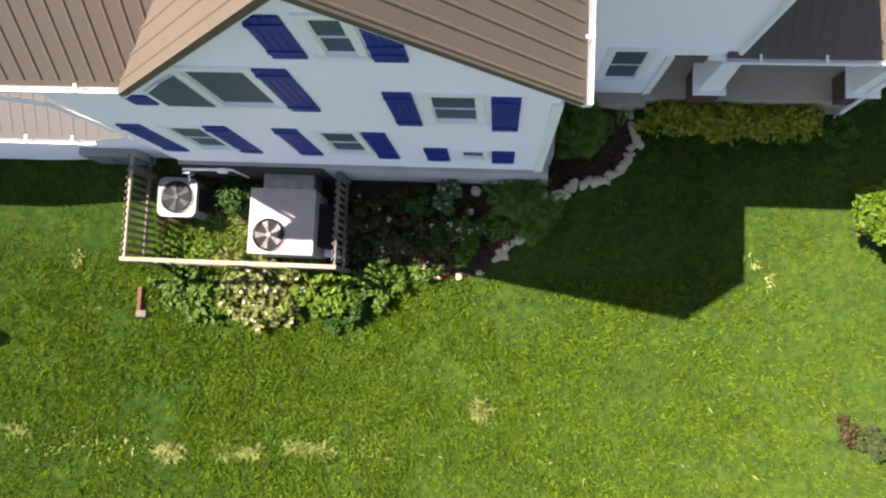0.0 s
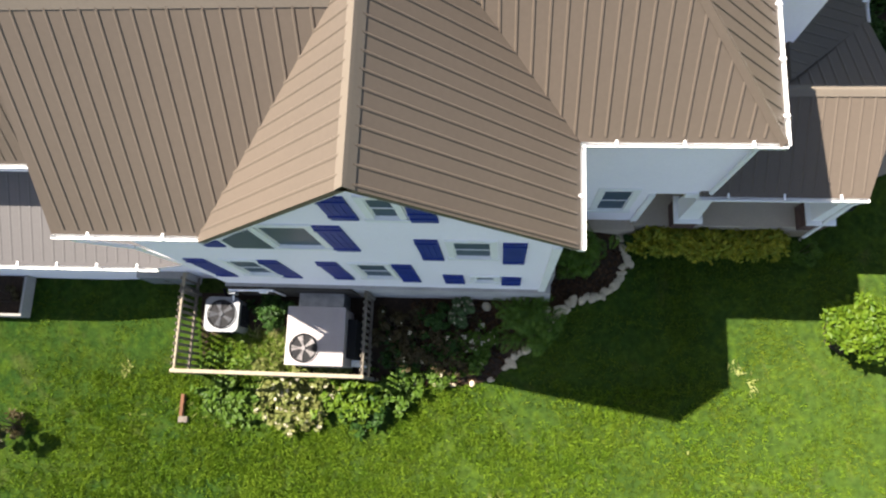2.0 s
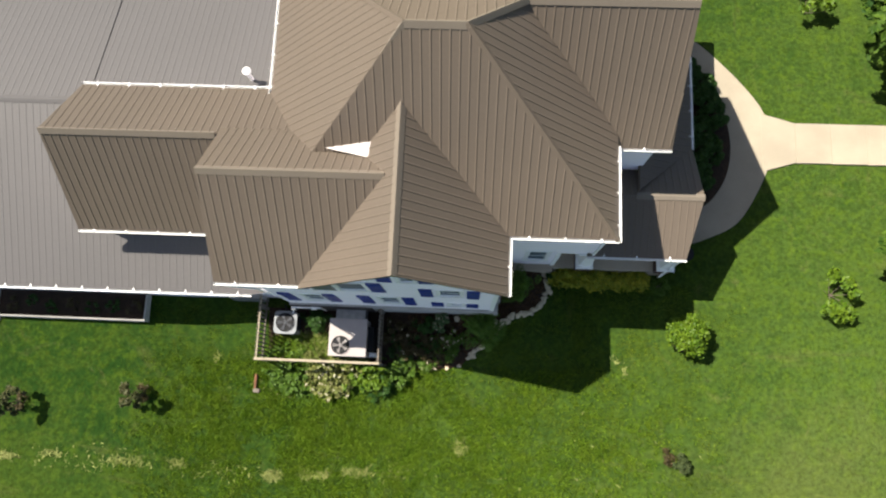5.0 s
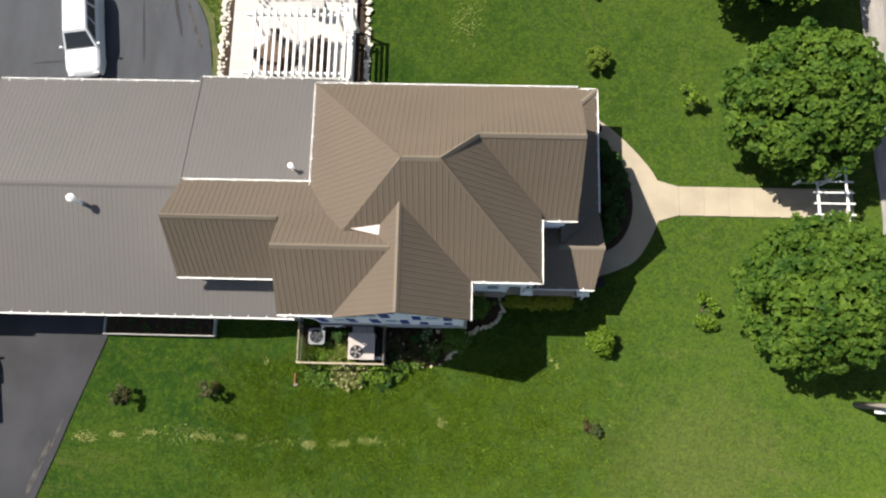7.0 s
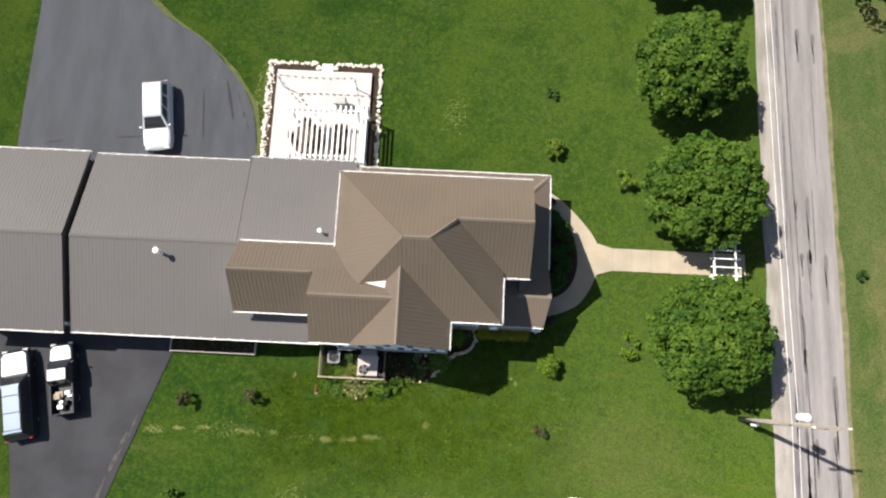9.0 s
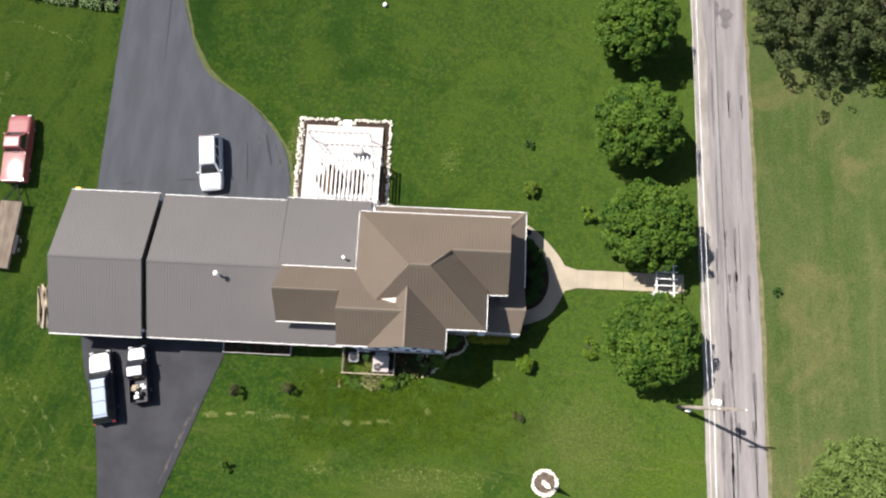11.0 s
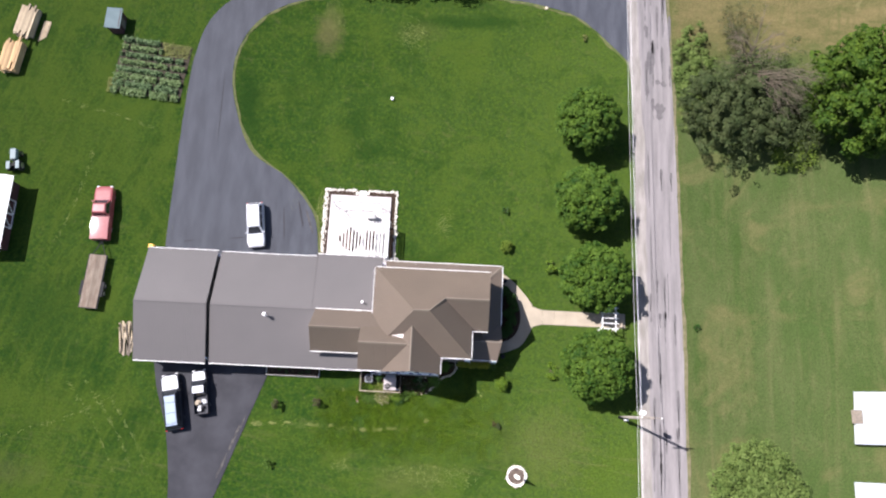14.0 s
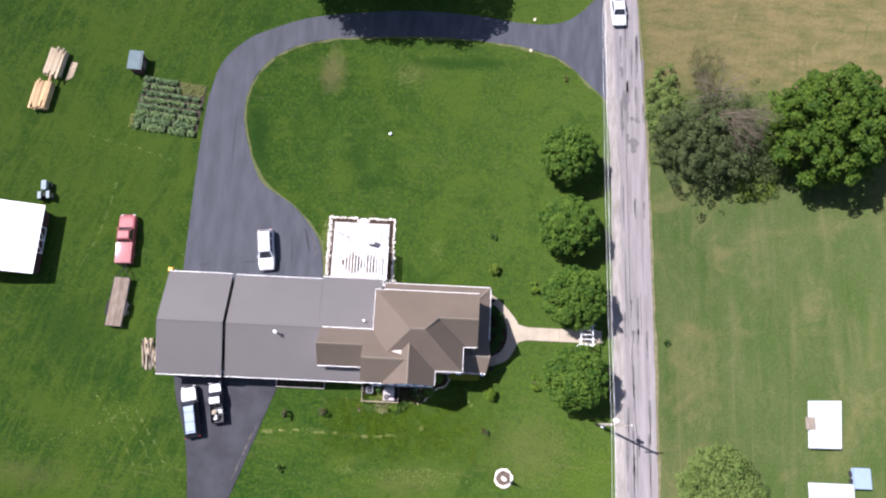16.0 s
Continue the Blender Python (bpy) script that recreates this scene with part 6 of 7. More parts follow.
RED_LAMP = surface("red_lamp", (0.35, 0.01, 0.01), 0.2, bump=0)


def loft(bm, secs):
    """Join rounded cross sections (y, half width, z low, z high, corner) into a shell."""
    rings = []
    for y, w, z0, z1, c in secs:
        ring = [(-w, z0), (w, z0), (w, z1 - c), (w - c * 0.9, z1 - c * 0.2), (w - c * 2.2, z1), (-w + c * 2.2, z1), (-w + c * 0.9, z1 - c * 0.2), (-w, z1 - c)]
        rings.append([bm.verts.new((x, y, z)) for x, z in ring])
    for a, b in zip(rings, rings[1:]):
        for i in range(8):
            bm.faces.new((a[i], a[(i + 1) % 8], b[(i + 1) % 8], b[i]))
    bm.faces.new(rings[0][::-1])
    bm.faces.new(rings[-1])
    bmesh.ops.recalc_face_normals(bm, faces=bm.faces)
    return bm


def wheel(parent, x, y, r=0.34, w=0.22):
    t = part("wheel", rod(bmesh.new(), (x - w / 2, y, r), (x + w / 2, y, r), r, 20), TYRE, parent)
    s = 1 if x > 0 else -1
    part("rim", rod(bmesh.new(), (x + s * (w / 2 - 0.02), y, r), (x + s * (w / 2 + 0.012), y, r), r * 0.62, 14), RIM, t)


def quad(name, pts, mat, parent, label="", out=0.012):
    bm = bmesh.new()
    p = [Vector(q) for q in pts]
    nrm = (p[1] - p[0]).cross(p[2] - p[0]).normalized()
    hi = [bm.verts.new(q + nrm * out) for q in p]
    lo = [bm.verts.new(q - nrm * 0.02) for q in p]
    bm.faces.new(hi)
    bm.faces.new(lo[::-1])
    for i in range(4):
        bm.faces.new((lo[i], lo[(i + 1) % 4], hi[(i + 1) % 4], hi[i]))
    bmesh.ops.recalc_face_normals(bm, faces=bm.faces)
    return part(name, bm, mat, parent, label)


def car(name, x, y, rz, L, W, H, paint, label, cab, hood=0.95, belt=None, rack=False, bed=False, roof=None, category="car", tuck=0.80, bonnet=None):
    """A road vehicle, nose to +y. cab: foot of windscreen, front of roof, back of roof, foot of rear window (fractions from the nose)."""
    v = thing(name, x, y, lie(x, y) + 0.03, rz, label, category)
    w, n = W / 2, L / 2
    belt = belt or H * 0.58
    f = [n - c * L for c in cab]
    secs = [(n, w * 0.55, 0.45, hood * 0.66, 0.05), (n - 0.05, w * 0.74, 0.38, hood * 0.74, 0.06), (n - 0.14, w * 0.87, 0.30, hood * 0.84, 0.07), (n - 0.3, w * 0.95, 0.27, hood * 0.92, 0.08), (n - 0.6, w, 0.25, hood * 0.97, 0.12), (f[0], w, 0.25, hood, 0.11)]
    if bed:
        secs += [(f[0] - 0.15, w, 0.25, belt, 0.05), (f[3], w, 0.25, belt, 0.05)]
        part("body", loft(bmesh.new(), secs), paint, v, smooth=False)
        bz = belt - 0.02
        part("bed", boxes((-w, -n, 0.3, w, f[3] - 0.02, 0.55), (-w, -n, 0.55, -w + 0.09, f[3] - 0.02, bz), (w - 0.09, -n, 0.55, w, f[3] - 0.02, bz), (-w + 0.09, -n, 0.55, w - 0.09, -n + 0.07, bz), bevel=0.02), paint, v, "open load bed")
    else:
        secs += [(f[0] - 0.2, w, 0.25, belt, 0.09), (-n + 0.45, w, 0.25, belt, 0.09), (-n + 0.12, w * 0.96, 0.28, belt * 0.97, 0.08), (-n + 0.04, w * 0.88, 0.34, belt * 0.9, 0.07), (-n, w * 0.74, 0.42, belt * 0.8, 0.06)]
        part("body", loft(bmesh.new(), secs), paint, v)
    wt = w * tuck
    cb = bmesh.new()
    lo = [(-w + 0.03, f[0]), (w - 0.03, f[0]), (w - 0.03, f[3]), (-w + 0.03, f[3])]
    hi = [(-wt, f[1]), (wt, f[1]), (wt, f[2]), (-wt, f[2])]
    a = [cb.verts.new((q[0], q[1], belt - 0.08)) for q in lo]
    b = [cb.verts.new((q[0], q[1], H - 0.06)) for q in hi]
    k = [cb.verts.new((q[0] * 0.9, q[1] + (-0.08 if q[1] == f[1] else 0.08), H)) for q in hi]
    for i in range(4):
        j = (i + 1) % 4
        cb.faces.new((a[i], a[j], b[j], b[i]))
        cb.faces.new((b[i], b[j], k[j], k[i]))
    cb.faces.new(k)
    cb.faces.new(a[::-1])
    bmesh.ops.recalc_face_normals(cb, faces=cb.faces)
    bmesh.ops.bevel(cb, geom=[e for e in cb.edges if min(q.co.z for q in e.verts) > H - 0.1], offset=0.06, segments=3, affect='EDGES', profile=0.5)
    part("cabin", cb, paint if bonnet else roof or paint, v)

    def face(i, j, s, e, lo_t, hi_t):
        A, B = Vector((*lo[i], belt - 0.08)), Vector((*lo[j], belt - 0.08))
        C, D = Vector((*hi[j], H - 0.06)), Vector((*hi[i], H - 0.06))
        p = lambda u, t: A.lerp(B, u).lerp(D.lerp(C, u), t)
        return [p(s, lo_t), p(e, lo_t), p(e, hi_t), p(s, hi_t)]
    quad("windscreen", face(1, 0, 0.07, 0.93, 0.12, 0.93), AUTO_GLASS, v)
    quad("rear_window", face(3, 2, 0.1, 0.9, 0.2, 0.88), AUTO_GLASS, v)
    m = 2 if bed else 3
    for side in ((2, 1), (0, 3)):
        for c in range(m if not bed else 1):
            cnt = m if not bed else 1
            quad("side_window", face(*side, 0.06 + 0.9 * c / cnt, 0.06 + 0.9 * (c + 1) / cnt - 0.04, 0.22, 0.9), AUTO_GLASS, v)
    r = 0.21 * H if H < 1.7 else 0.36
    for sx in (-1, 1):
        for yy in (n - L * 0.19, -n + L * 0.2):
            wheel(v, sx * (w - 0.13), yy, r)
        part("headlight", boxes((sx * w * 0.72 - 0.16, n - 0.16, hood * 0.66, sx * w * 0.72 + 0.16, n - 0.02, hood * 0.80), bevel=0.02), LAMP, v)
        part("tail_light", boxes((sx * w * 0.84 - 0.08, -n - 0.01, belt * 0.66, sx * w * 0.84 + 0.08, -n + 0.08, belt * 0.9), bevel=0.015), RED_LAMP, v)
        part("mirror", boxes((sx * (w + 0.07) - 0.08, f[0] - 0.24, belt - 0.02, sx * (w + 0.07) + 0.08, f[0] - 0.14, belt + 0.12), bevel=0.02), paint, v)
    if bonnet:
        bm = bmesh.new()
        loft(bm, [(n - 0.22, w * 0.66, hood * 0.86, hood * 0.93, 0.02), (n - 0.45, w * 0.86, hood * 0.88, hood * 0.985, 0.03), (f[0] + 0.05, w * 0.90, hood * 0.9, hood + 0.022, 0.03)])
        part("bonnet", bm, bonnet, v, "pale glossy bonnet")
        bm = boxes((-wt * 0.97, f[2] + 0.06, H - 0.05, wt * 0.97, f[1] - 0.06, H + 0.012), bevel=0.025)
        part("roof_panel", bm, roof or bonnet, v, "pale roof panel")
    part("bumper", boxes((-w * 0.85, n - 0.08, 0.34, w * 0.85, n + 0.05, 0.52), bevel=0.02), BLACK, v)
    part("bumper", boxes((-w * 0.85, -n - 0.06, 0.34, w * 0.85, -n + 0.06, 0.54), bevel=0.02), BLACK, v)
    if rack:
        for c in range(3):
            yy = f[1] - 0.75 + (f[2] - f[1] + 1.0) * c / 2
            part("roof_bar", boxes((-wt * 0.92, yy - 0.02, H, wt * 0.92, yy + 0.02, H + 0.035)), BLACK, v)
        for s in (-1, 1):
            part("roof_rail", boxes((s * wt * 0.92 - 0.02, f[2] + 0.2, H, s * wt * 0.92 + 0.02, f[1] - 0.2, H + 0.05)), BLACK, v)
    return v


CAR_WHITE = surface("white_car_paint", (0.50, 0.52, 0.545), 0.3, other=(0.46, 0.48, 0.505), amount=0.4, scale=1.5, fine=60, grain=0.02, bump=0, coat=0.6)
CAR_BLUE = surface("pale_blue_white_paint", (0.20, 0.265, 0.36), 0.4, other=(0.17, 0.23, 0.32), amount=0.4, scale=1.5, fine=60, grain=0.02, bump=0, coat=0.4)
CAR_RED = surface("faded_red_paint", (0.24, 0.035, 0.04), 0.6, other=(0.28, 0.075, 0.075), amount=0.8, scale=1.2, fine=40, grain=0.05, bump=0, coat=1.0)
CAR_DARK = surface("dark_blue_black_paint", (0.012, 0.014, 0.020), 0.45, other=(0.020, 0.022, 0.030), amount=0.5, scale=1.5, grain=0.05, bump=0, coat=0.4, spec=0.2)
car("sedan", 23.5, 51.3, 185, 4.4, 1.8, 1.45, CAR_WHITE, "white car standing on the narrow road", (0.3, 0.45, 0.72, 0.88), 0.85, 0.9)
car("minivan", -19.93, 16.0, 188, 5.0, 1.85, 1.75, CAR_WHITE, "white minivan parked on the driveway", (0.27, 0.42, 0.91, 0.985), 1.02, 1.08, tuck=0.70)
car("suv", -26.5, -3.4, 13.0, 5.8, 1.85, 1.55, CAR_DARK, "dark suv with white bonnet and pale blue barred roof", (0.29, 0.385, 0.93, 0.985), 0.98, 1.02, rack=True, roof=CAR_BLUE, tuck=0.66, bonnet=CAR_WHITE)
car("utility_truck", -23.72, -2.25, 11.0, 4.6, 1.5, 1.6, CAR_DARK, "small dark utility truck with a cluttered load bed", (0.25, 0.36, 0.54, 0.58), 1.0, 1.08, bed=True, roof=CAR_WHITE, category="truck", bonnet=CAR_WHITE)
for k in range(9):
    px, py = rng.uniform(-0.45, 0.45), rng.uniform(-1.9, -0.6)
    s = rng.uniform(0.12, 0.3)
    ld = thing("load_box", -23.72, -2.25, 0.58, 11.0, "odd box of clutter lying in the load bed", "box", "load bed clutter")
    part("box", boxes((px - s, py - s * 0.7, 0, px + s, py + s * 0.7, rng.uniform(0.2, 0.5)), bevel=0.02), (CAR_WHITE, BLACK, PALE_WOOD, STEEL)[k % 4], ld)
rt = car("pickup_truck", -36.85, 16.5, 3.0, 6.1, 1.95, 1.8, CAR_RED, "faded red pickup truck with a glossy bed cover", (0.27, 0.37, 0.54, 0.58), 1.1, 1.15, bed=True, roof=CAR_RED, category="truck", tuck=0.74)
bm = bmesh.new()
rows = []
for j in range(13):
    v = -3.0 + 2.45 * j / 12
    rows.append([bm.verts.new((-0.93 + 1.86 * i / 10, v, 1.155 + 0.022 * (1 - (i / 5 - 1) ** 2) + 0.022 * (1 - (j / 6 - 1) ** 2))) for i in range(11)])
for a, b in zip(rows, rows[1:]):
    for i in range(10):
        bm.faces.new((a[i], a[i + 1], b[i + 1], b[i]))
r = bmesh.ops.extrude_face_region(bm, geom=bm.faces[:])
bmesh.ops.translate(bm, verts=[q for q in r["geom"] if isinstance(q, bmesh.types.BMVert)], vec=(0, 0, -0.03))
bmesh.ops.recalc_face_normals(bm, faces=bm.faces)
part("bed_cover", bm, CAR_RED, rt, "crowned glossy red bed cover")
SHEET = surface("white_sheet", (0.80, 0.80, 0.79), 0.7, other=(0.7, 0.7, 0.7), amount=0.4, scale=4, fine=20, grain=0.03, bump=0.2)


trl = thing("flatbed_trailer", -36.7, 8.85, 0.03, -2.5, "grey plank flatbed trailer hitched behind the pickup", "trailer")
part("frame", boxes((-1.0, -2.95, 0.6, -0.9, 2.95, 0.74), (0.9, -2.95, 0.6, 1.0, 2.95, 0.74), (-0.9, 2.85, 0.6, 0.9, 2.95, 0.74), (-0.9, -2.95, 0.6, 0.9, -2.85, 0.74), bevel=0.01), BLACK, trl)
TRAILER_WOOD = surface("grey_trailer_plank", (0.25, 0.205, 0.155), 0.9, other=(0.16, 0.115, 0.085), amount=0.8, scale=1.5, fine=30, grain=0.2, bump=0.3, per_object=0.18, stretch=(2, 0.5, 1))
for k in range(9):
    part("plank", boxes((-0.9 + k * 0.2, -2.9, 0.742, -0.9 + k * 0.2 + 0.185, 2.9, 0.79), bevel=0.006), TRAILER_WOOD, trl)
bm = bmesh.new()
rod(bm, (-0.7, 2.9, 0.62), (0, 4.5, 0.55), 0.05, 6)
rod(bm, (0.7, 2.9, 0.62), (0, 4.5, 0.55), 0.05, 6)
part("tongue", bm, BLACK, trl)
for sx in (-1, 1):
    for yy in (-0.4, -1.2):
        wheel(trl, sx * 1.13, yy, 0.33, 0.2)
    part("mudguard", boxes((sx * 1.13 - 0.13, -1.6, 0.7, sx * 1.13 + 0.13, 0.0, 0.74), bevel=0.01), BLACK, trl)

# ---------- outbuildings west ----------
BARN_RED = surface("dark_red_boards", (0.075, 0.03, 0.028), 0.85, other=(0.05, 0.022, 0.02), amount=0.7, scale=2, fine=30, grain=0.12, bump=0.3)
barn = thing("barn", label="low dark red barn with a white metal roof", category="barn")
bm = bmesh.new()
slab(bm, [(-46.3, 11.4, 2.4), (-46.3, 19.75, 2.4), (-52.0, 19.9, 3.9), (-52.0, 11.5, 3.9)], 0.12)
slab(bm, [(-52.0, 11.5, 3.9), (-52.0, 19.9, 3.9), (-57.7, 19.9, 2.4), (-57.7, 11.5, 2.4)], 0.12)
part("roof", bm, WHITE, barn, "white metal roof")
part("wall", boxes((-57.2, 11.9, -0.1, -46.95, 19.45, 2.35)), BARN_RED, barn)
bm = bmesh.new()
for y0 in (14.3, 15.9):
    for a, b in (((y0, 0.2), (y0 + 1.5, 0.2)), ((y0, 2.1), (y0 + 1.5, 2.1)), ((y0, 0.2), (y0, 2.1)), ((y0 + 1.5, 0.2), (y0 + 1.5, 2.1)), ((y0, 0.2), (y0 + 1.5, 2.1))):
        rod(bm, (-46.92, a[0], a[1]), (-46.92, b[0], b[1]), 0.06, 4)
part("door_trim", bm, WHITE, barn, "white crossed door trim")

tr = thing("tractor", -47.6, 22.0, 0.0, 8, "small grey-blue tractor parked by the barn", "tractor")
TRACTOR = surface("grey_blue_paint", (0.14, 0.20, 0.215), 0.6, other=(0.24, 0.30, 0.315), amount=0.6, scale=2, fine=30, grain=0.06, bump=0)
part("hood", boxes((-0.32, 0.1, 0.55, 0.32, 1.35, 1.15), bevel=0.07), TRACTOR, tr)
part("chassis", boxes((-0.25, -1.0, 0.4, 0.25, 1.2, 0.6), bevel=0.03), BLACK, tr)
part("seat", boxes((-0.25, -0.75, 0.85, 0.25, -0.3, 0.95), (-0.25, -0.8, 0.95, 0.25, -0.72, 1.3), bevel=0.03), BLACK, tr)
for s in (-1, 1):
    part("fender", boxes((s * 0.51 - 0.21, -1.0, 1.05, s * 0.51 + 0.21, -0.1, 1.12), bevel=0.02), TRACTOR, tr)
part("steering_wheel", rod(bmesh.new(), (0, -0.05, 1.25), (0, -0.02, 1.28), 0.2, 14), BLACK, tr)
for sx in (-1, 1):
    wheel(tr, sx * 0.62, -0.55, 0.52, 0.3)
    wheel(tr, sx * 0.5, 0.95, 0.32, 0.2)

LUMBER = surface("fresh_lumber", (0.56, 0.40, 0.21), 0.85, other=(0.42, 0.28, 0.14), amount=0.8, scale=1.2, fine=30, grain=0.12, bump=0.2, per_object=0.35, stretch=(3, 0.5, 3))
LUMBER_OLD = surface("greying_lumber", (0.48, 0.40, 0.27), 0.85, other=(0.34, 0.27, 0.18), amount=0.8, scale=1.2, fine=30, grain=0.12, bump=0.2, per_object=0.35, stretch=(3, 0.5, 3))


def lumber(x, y, rz, w, l, rows, cols, mat, label):
    t = thing("lumber_stack", x, y, 0, rz, label, "lumber")
    bm = boxes((-w / (2 * cols) + 0.02, -l / 2, 0, w / (2 * cols) - 0.02, l / 2, 0.155), bevel=0.008)
    me = bpy.data.meshes.new("board")
    bm.to_mesh(me)
    bm.free()
    me.materials.append(mat)
    for b in (-0.38, 0.0, 0.38):
        part("bearer", boxes((-w / 2, b * l - 0.05, 0, w / 2, b * l + 0.05, 0.1)), OLD_WOOD, t)
    for r in range(rows):
        for c in range(cols):
            o = new("board", me)
            o.parent = t
            o.matrix_basis = pose(-w / 2 + (c + 0.5) * w / cols, rng.normal() * (0.12 if r < rows - 1 else 0.3), 0.1 + r * 0.165)


lumber(-49.35, 39.35, -8.0, 1.95, 3.5, 6, 8, LUMBER_OLD, "stack of greying lumber on the grass")
lumber(-50.35, 34.75, -6.0, 2.05, 3.5, 6, 7, LUMBER, "stack of fresh yellow lumber on the grass")
loose = thing("loose_boards", -47.9, 38.6, 0.0, -8, "few pale boards lying beside the lumber", "boards")
for k in range(4):
    part("board", boxes((k * 0.22, -1.4 + 0.2 * k, 0.0, k * 0.22 + 0.15, 1.3, 0.05)), LUMBER_OLD, loose)
SHED_ROOF = surface("grey_blue_shed_roof", (0.10, 0.155, 0.165), 0.7, other=(0.085, 0.13, 0.14), amount=0.6, scale=1.5, fine=30, grain=0.06, bump=0.1)
shed = thing("shed", label="small shed with a grey-blue sloping roof", category="shed")
part("wall", boxes((-39.55, 38.7, -0.05, -38.15, 40.9, 1.62)), BARN_RED, shed)
bm = bmesh.new()
slab(bm, [(-39.75, 38.5, 1.75), (-38.0, 38.5, 1.6), (-38.0, 41.1, 1.6), (-39.75, 41.1, 1.75)], 0.06)
part("roof", bm, SHED_ROOF, shed)
part("door", boxes((-38.17, 39.3, 0.0, -38.12, 40.2, 1.5), bevel=0.01), OLD_WOOD, shed)

# wood pile at the garage gable
pile = thing("board_pile", label="pile of pale boards lying beside the garage wall", category="boards")
for k in range(16):
    x0 = -33.2 + 0.16 * k * 0.7 + rng.normal() * 0.05
    a = rng.normal() * 0.10
    bm = boxes((-0.07, -1.9 + rng.uniform(0, 0.5), 0, 0.07, 1.9 - rng.uniform(0, 0.5), 0.06))
    o = part("board", bm, (LUMBER_OLD, OLD_WOOD, PALE_WOOD)[k % 3], pile)
    o.matrix_basis = pose(x0, 3.0, 0.02 + 0.07 * (k // 5), 0, 0, math.degrees(a) + 6)
junk = thing("scrap_heap", label="small heap of scrap boards by the garage wall", category="boards")
for k in range(6):
    o = part("board", boxes((-0.06, -0.8, 0, 0.06, 0.8, 0.05)), OLD_WOOD, junk)
    o.matrix_basis = pose(-31.3 + 0.12 * k, 8.6 + rng.normal() * 0.2, 0.02 + 0.05 * (k % 3), 0, 0, rng.uniform(-25, 25))
YELLOW = surface("yellow_plastic", (0.75, 0.45, 0.03), 0.5, bump=0)
yb = thing("yellow_bin", label="small yellow bin at the garage corner", category="bin")
part("bin", boxes((-31.35, 12.8, 0, -30.85, 13.3, 0.7), bevel=0.05), YELLOW, yb)

# ---------- vegetable garden ----------
LEAF_GARDEN = leafy("garden_leaves", (0.075, 0.13, 0.045), (0.16, 0.22, 0.085), 0.9, 2.0)
BARE = surface("bare_soil", (0.034, 0.027, 0.016), 0.95, other=(0.06, 0.048, 0.03), amount=0.8, scale=5, fine=30, grain=0.4, bump=0.8)
def plot(x, y, turn=-0.11):
    """A place in the garden plot, which lies askew to the house."""
    x, y = x + 34.2, y - 34.3
    return -34.2 + x * math.cos(turn) - y * math.sin(turn), 34.3 + x * math.sin(turn) + y * math.cos(turn)


tagged(part("vegetable_bed", strip([Vector((*plot(-38.4, 38.0), 0)), Vector((*plot(-38.3, 31.0), 0))], [Vector((*plot(-30.2, 37.8), 0)), Vector((*plot(-30.2, 30.8), 0))], 20, 0.02, 0.15), BARE), "dark tilled soil of the vegetable garden", "garden bed", kind="structure")
for k in range(8):
    n = 3000
    cx = rng.uniform(-38.2, (-34.0, -33.4, -30.8, -30.4, -30.8, -30.4, -30.6, -30.3)[k], n)
    cx = cx[np.sin(cx * 2.1 + k) + 0.5 * np.sin(cx * 5.3 + k * 2) > -1.0]
    cy = 37.5 - k * 0.92 + rng.normal(size=len(cx)) * (0.12 if k < 5 else 0.18)
    gx_, gy_ = plot(cx, cy)
    c = np.stack([gx_, gy_, np.abs(rng.normal(size=len(cx))) * 0.22 + 0.06], 1)
    me = leaves_mesh("foliage", c, np.array((0, 0, 1.0)) + rng.normal(size=c.shape) * 0.6, 0.14)
    me.materials.append((LEAF_BLUE, LEAF_GARDEN)[k % 2])
    r = thing("vegetable_row", label="row of blue-green vegetables in dark soil", category="vegetables", group="vegetable rows")
    new("foliage", me).parent = r
px_, py_ = plot(rng.uniform(-33.6, -30.4, 900), rng.uniform(36.2, 37.9, 900))
gw_ = thing("garden_weeds", label="yellowing weeds over the bare garden corner", category="weeds")
me = leaves_mesh("foliage", np.stack([px_, py_, rng.uniform(0.03, 0.25, 900)], 1), rng.normal(size=(900, 3)) * 0.6 + np.array((0, 0, 1)), 0.10)
me.materials.append(LEAF_PALE)
new("foliage", me).parent = gw_
gp = thing("garden_weeds", label="pale grassy weeds at the garden corner", category="weeds")
c = np.stack([rng.uniform(-39.0, -38.0, 500), rng.uniform(31.2, 33.0, 500), rng.uniform(0.02, 0.35, 500)], 1)
me = leaves_mesh("foliage", c, rng.normal(size=c.shape) + np.array((0, 0, 1)), 0.12)
me.materials.append(LEAF_PALE)
new("foliage", me).parent = gp

# ---------- east field: campers ----------
SHEETING = surface("pale_grey_white_sheeting", (0.36, 0.39, 0.39), 0.7, other=(0.31, 0.345, 0.35), amount=0.5, scale=0.8, fine=30, grain=0.04, bump=0.1)
camp = thing("covered_trailer", label="low flat trailer under a pale white cover", category="trailer")
bm = bmesh.new()
prism(bm, [(44.9, -4.34), (48.5, -4.28), (48.98, 1.2), (45.25, 1.04)], 0.35, 0.98)
bmesh.ops.bevel(bm, geom=[e for e in bm.edges if e.verts[0].co.z > 0.9 and e.verts[1].co.z > 0.9], offset=0.08, segments=2, affect='EDGES')
part("cover", bm, SHEETING, camp, "pale white cover")
part("chassis", boxes((45.3, -4.3, 0.2, 48.2, 0.5, 0.36)), BLACK, camp)
part("tool_box", boxes((44.75, -2.25, 0.45, 45.6, -0.85, 1.06), bevel=0.04), OLD_WOOD, camp, "grey-brown box at the side")
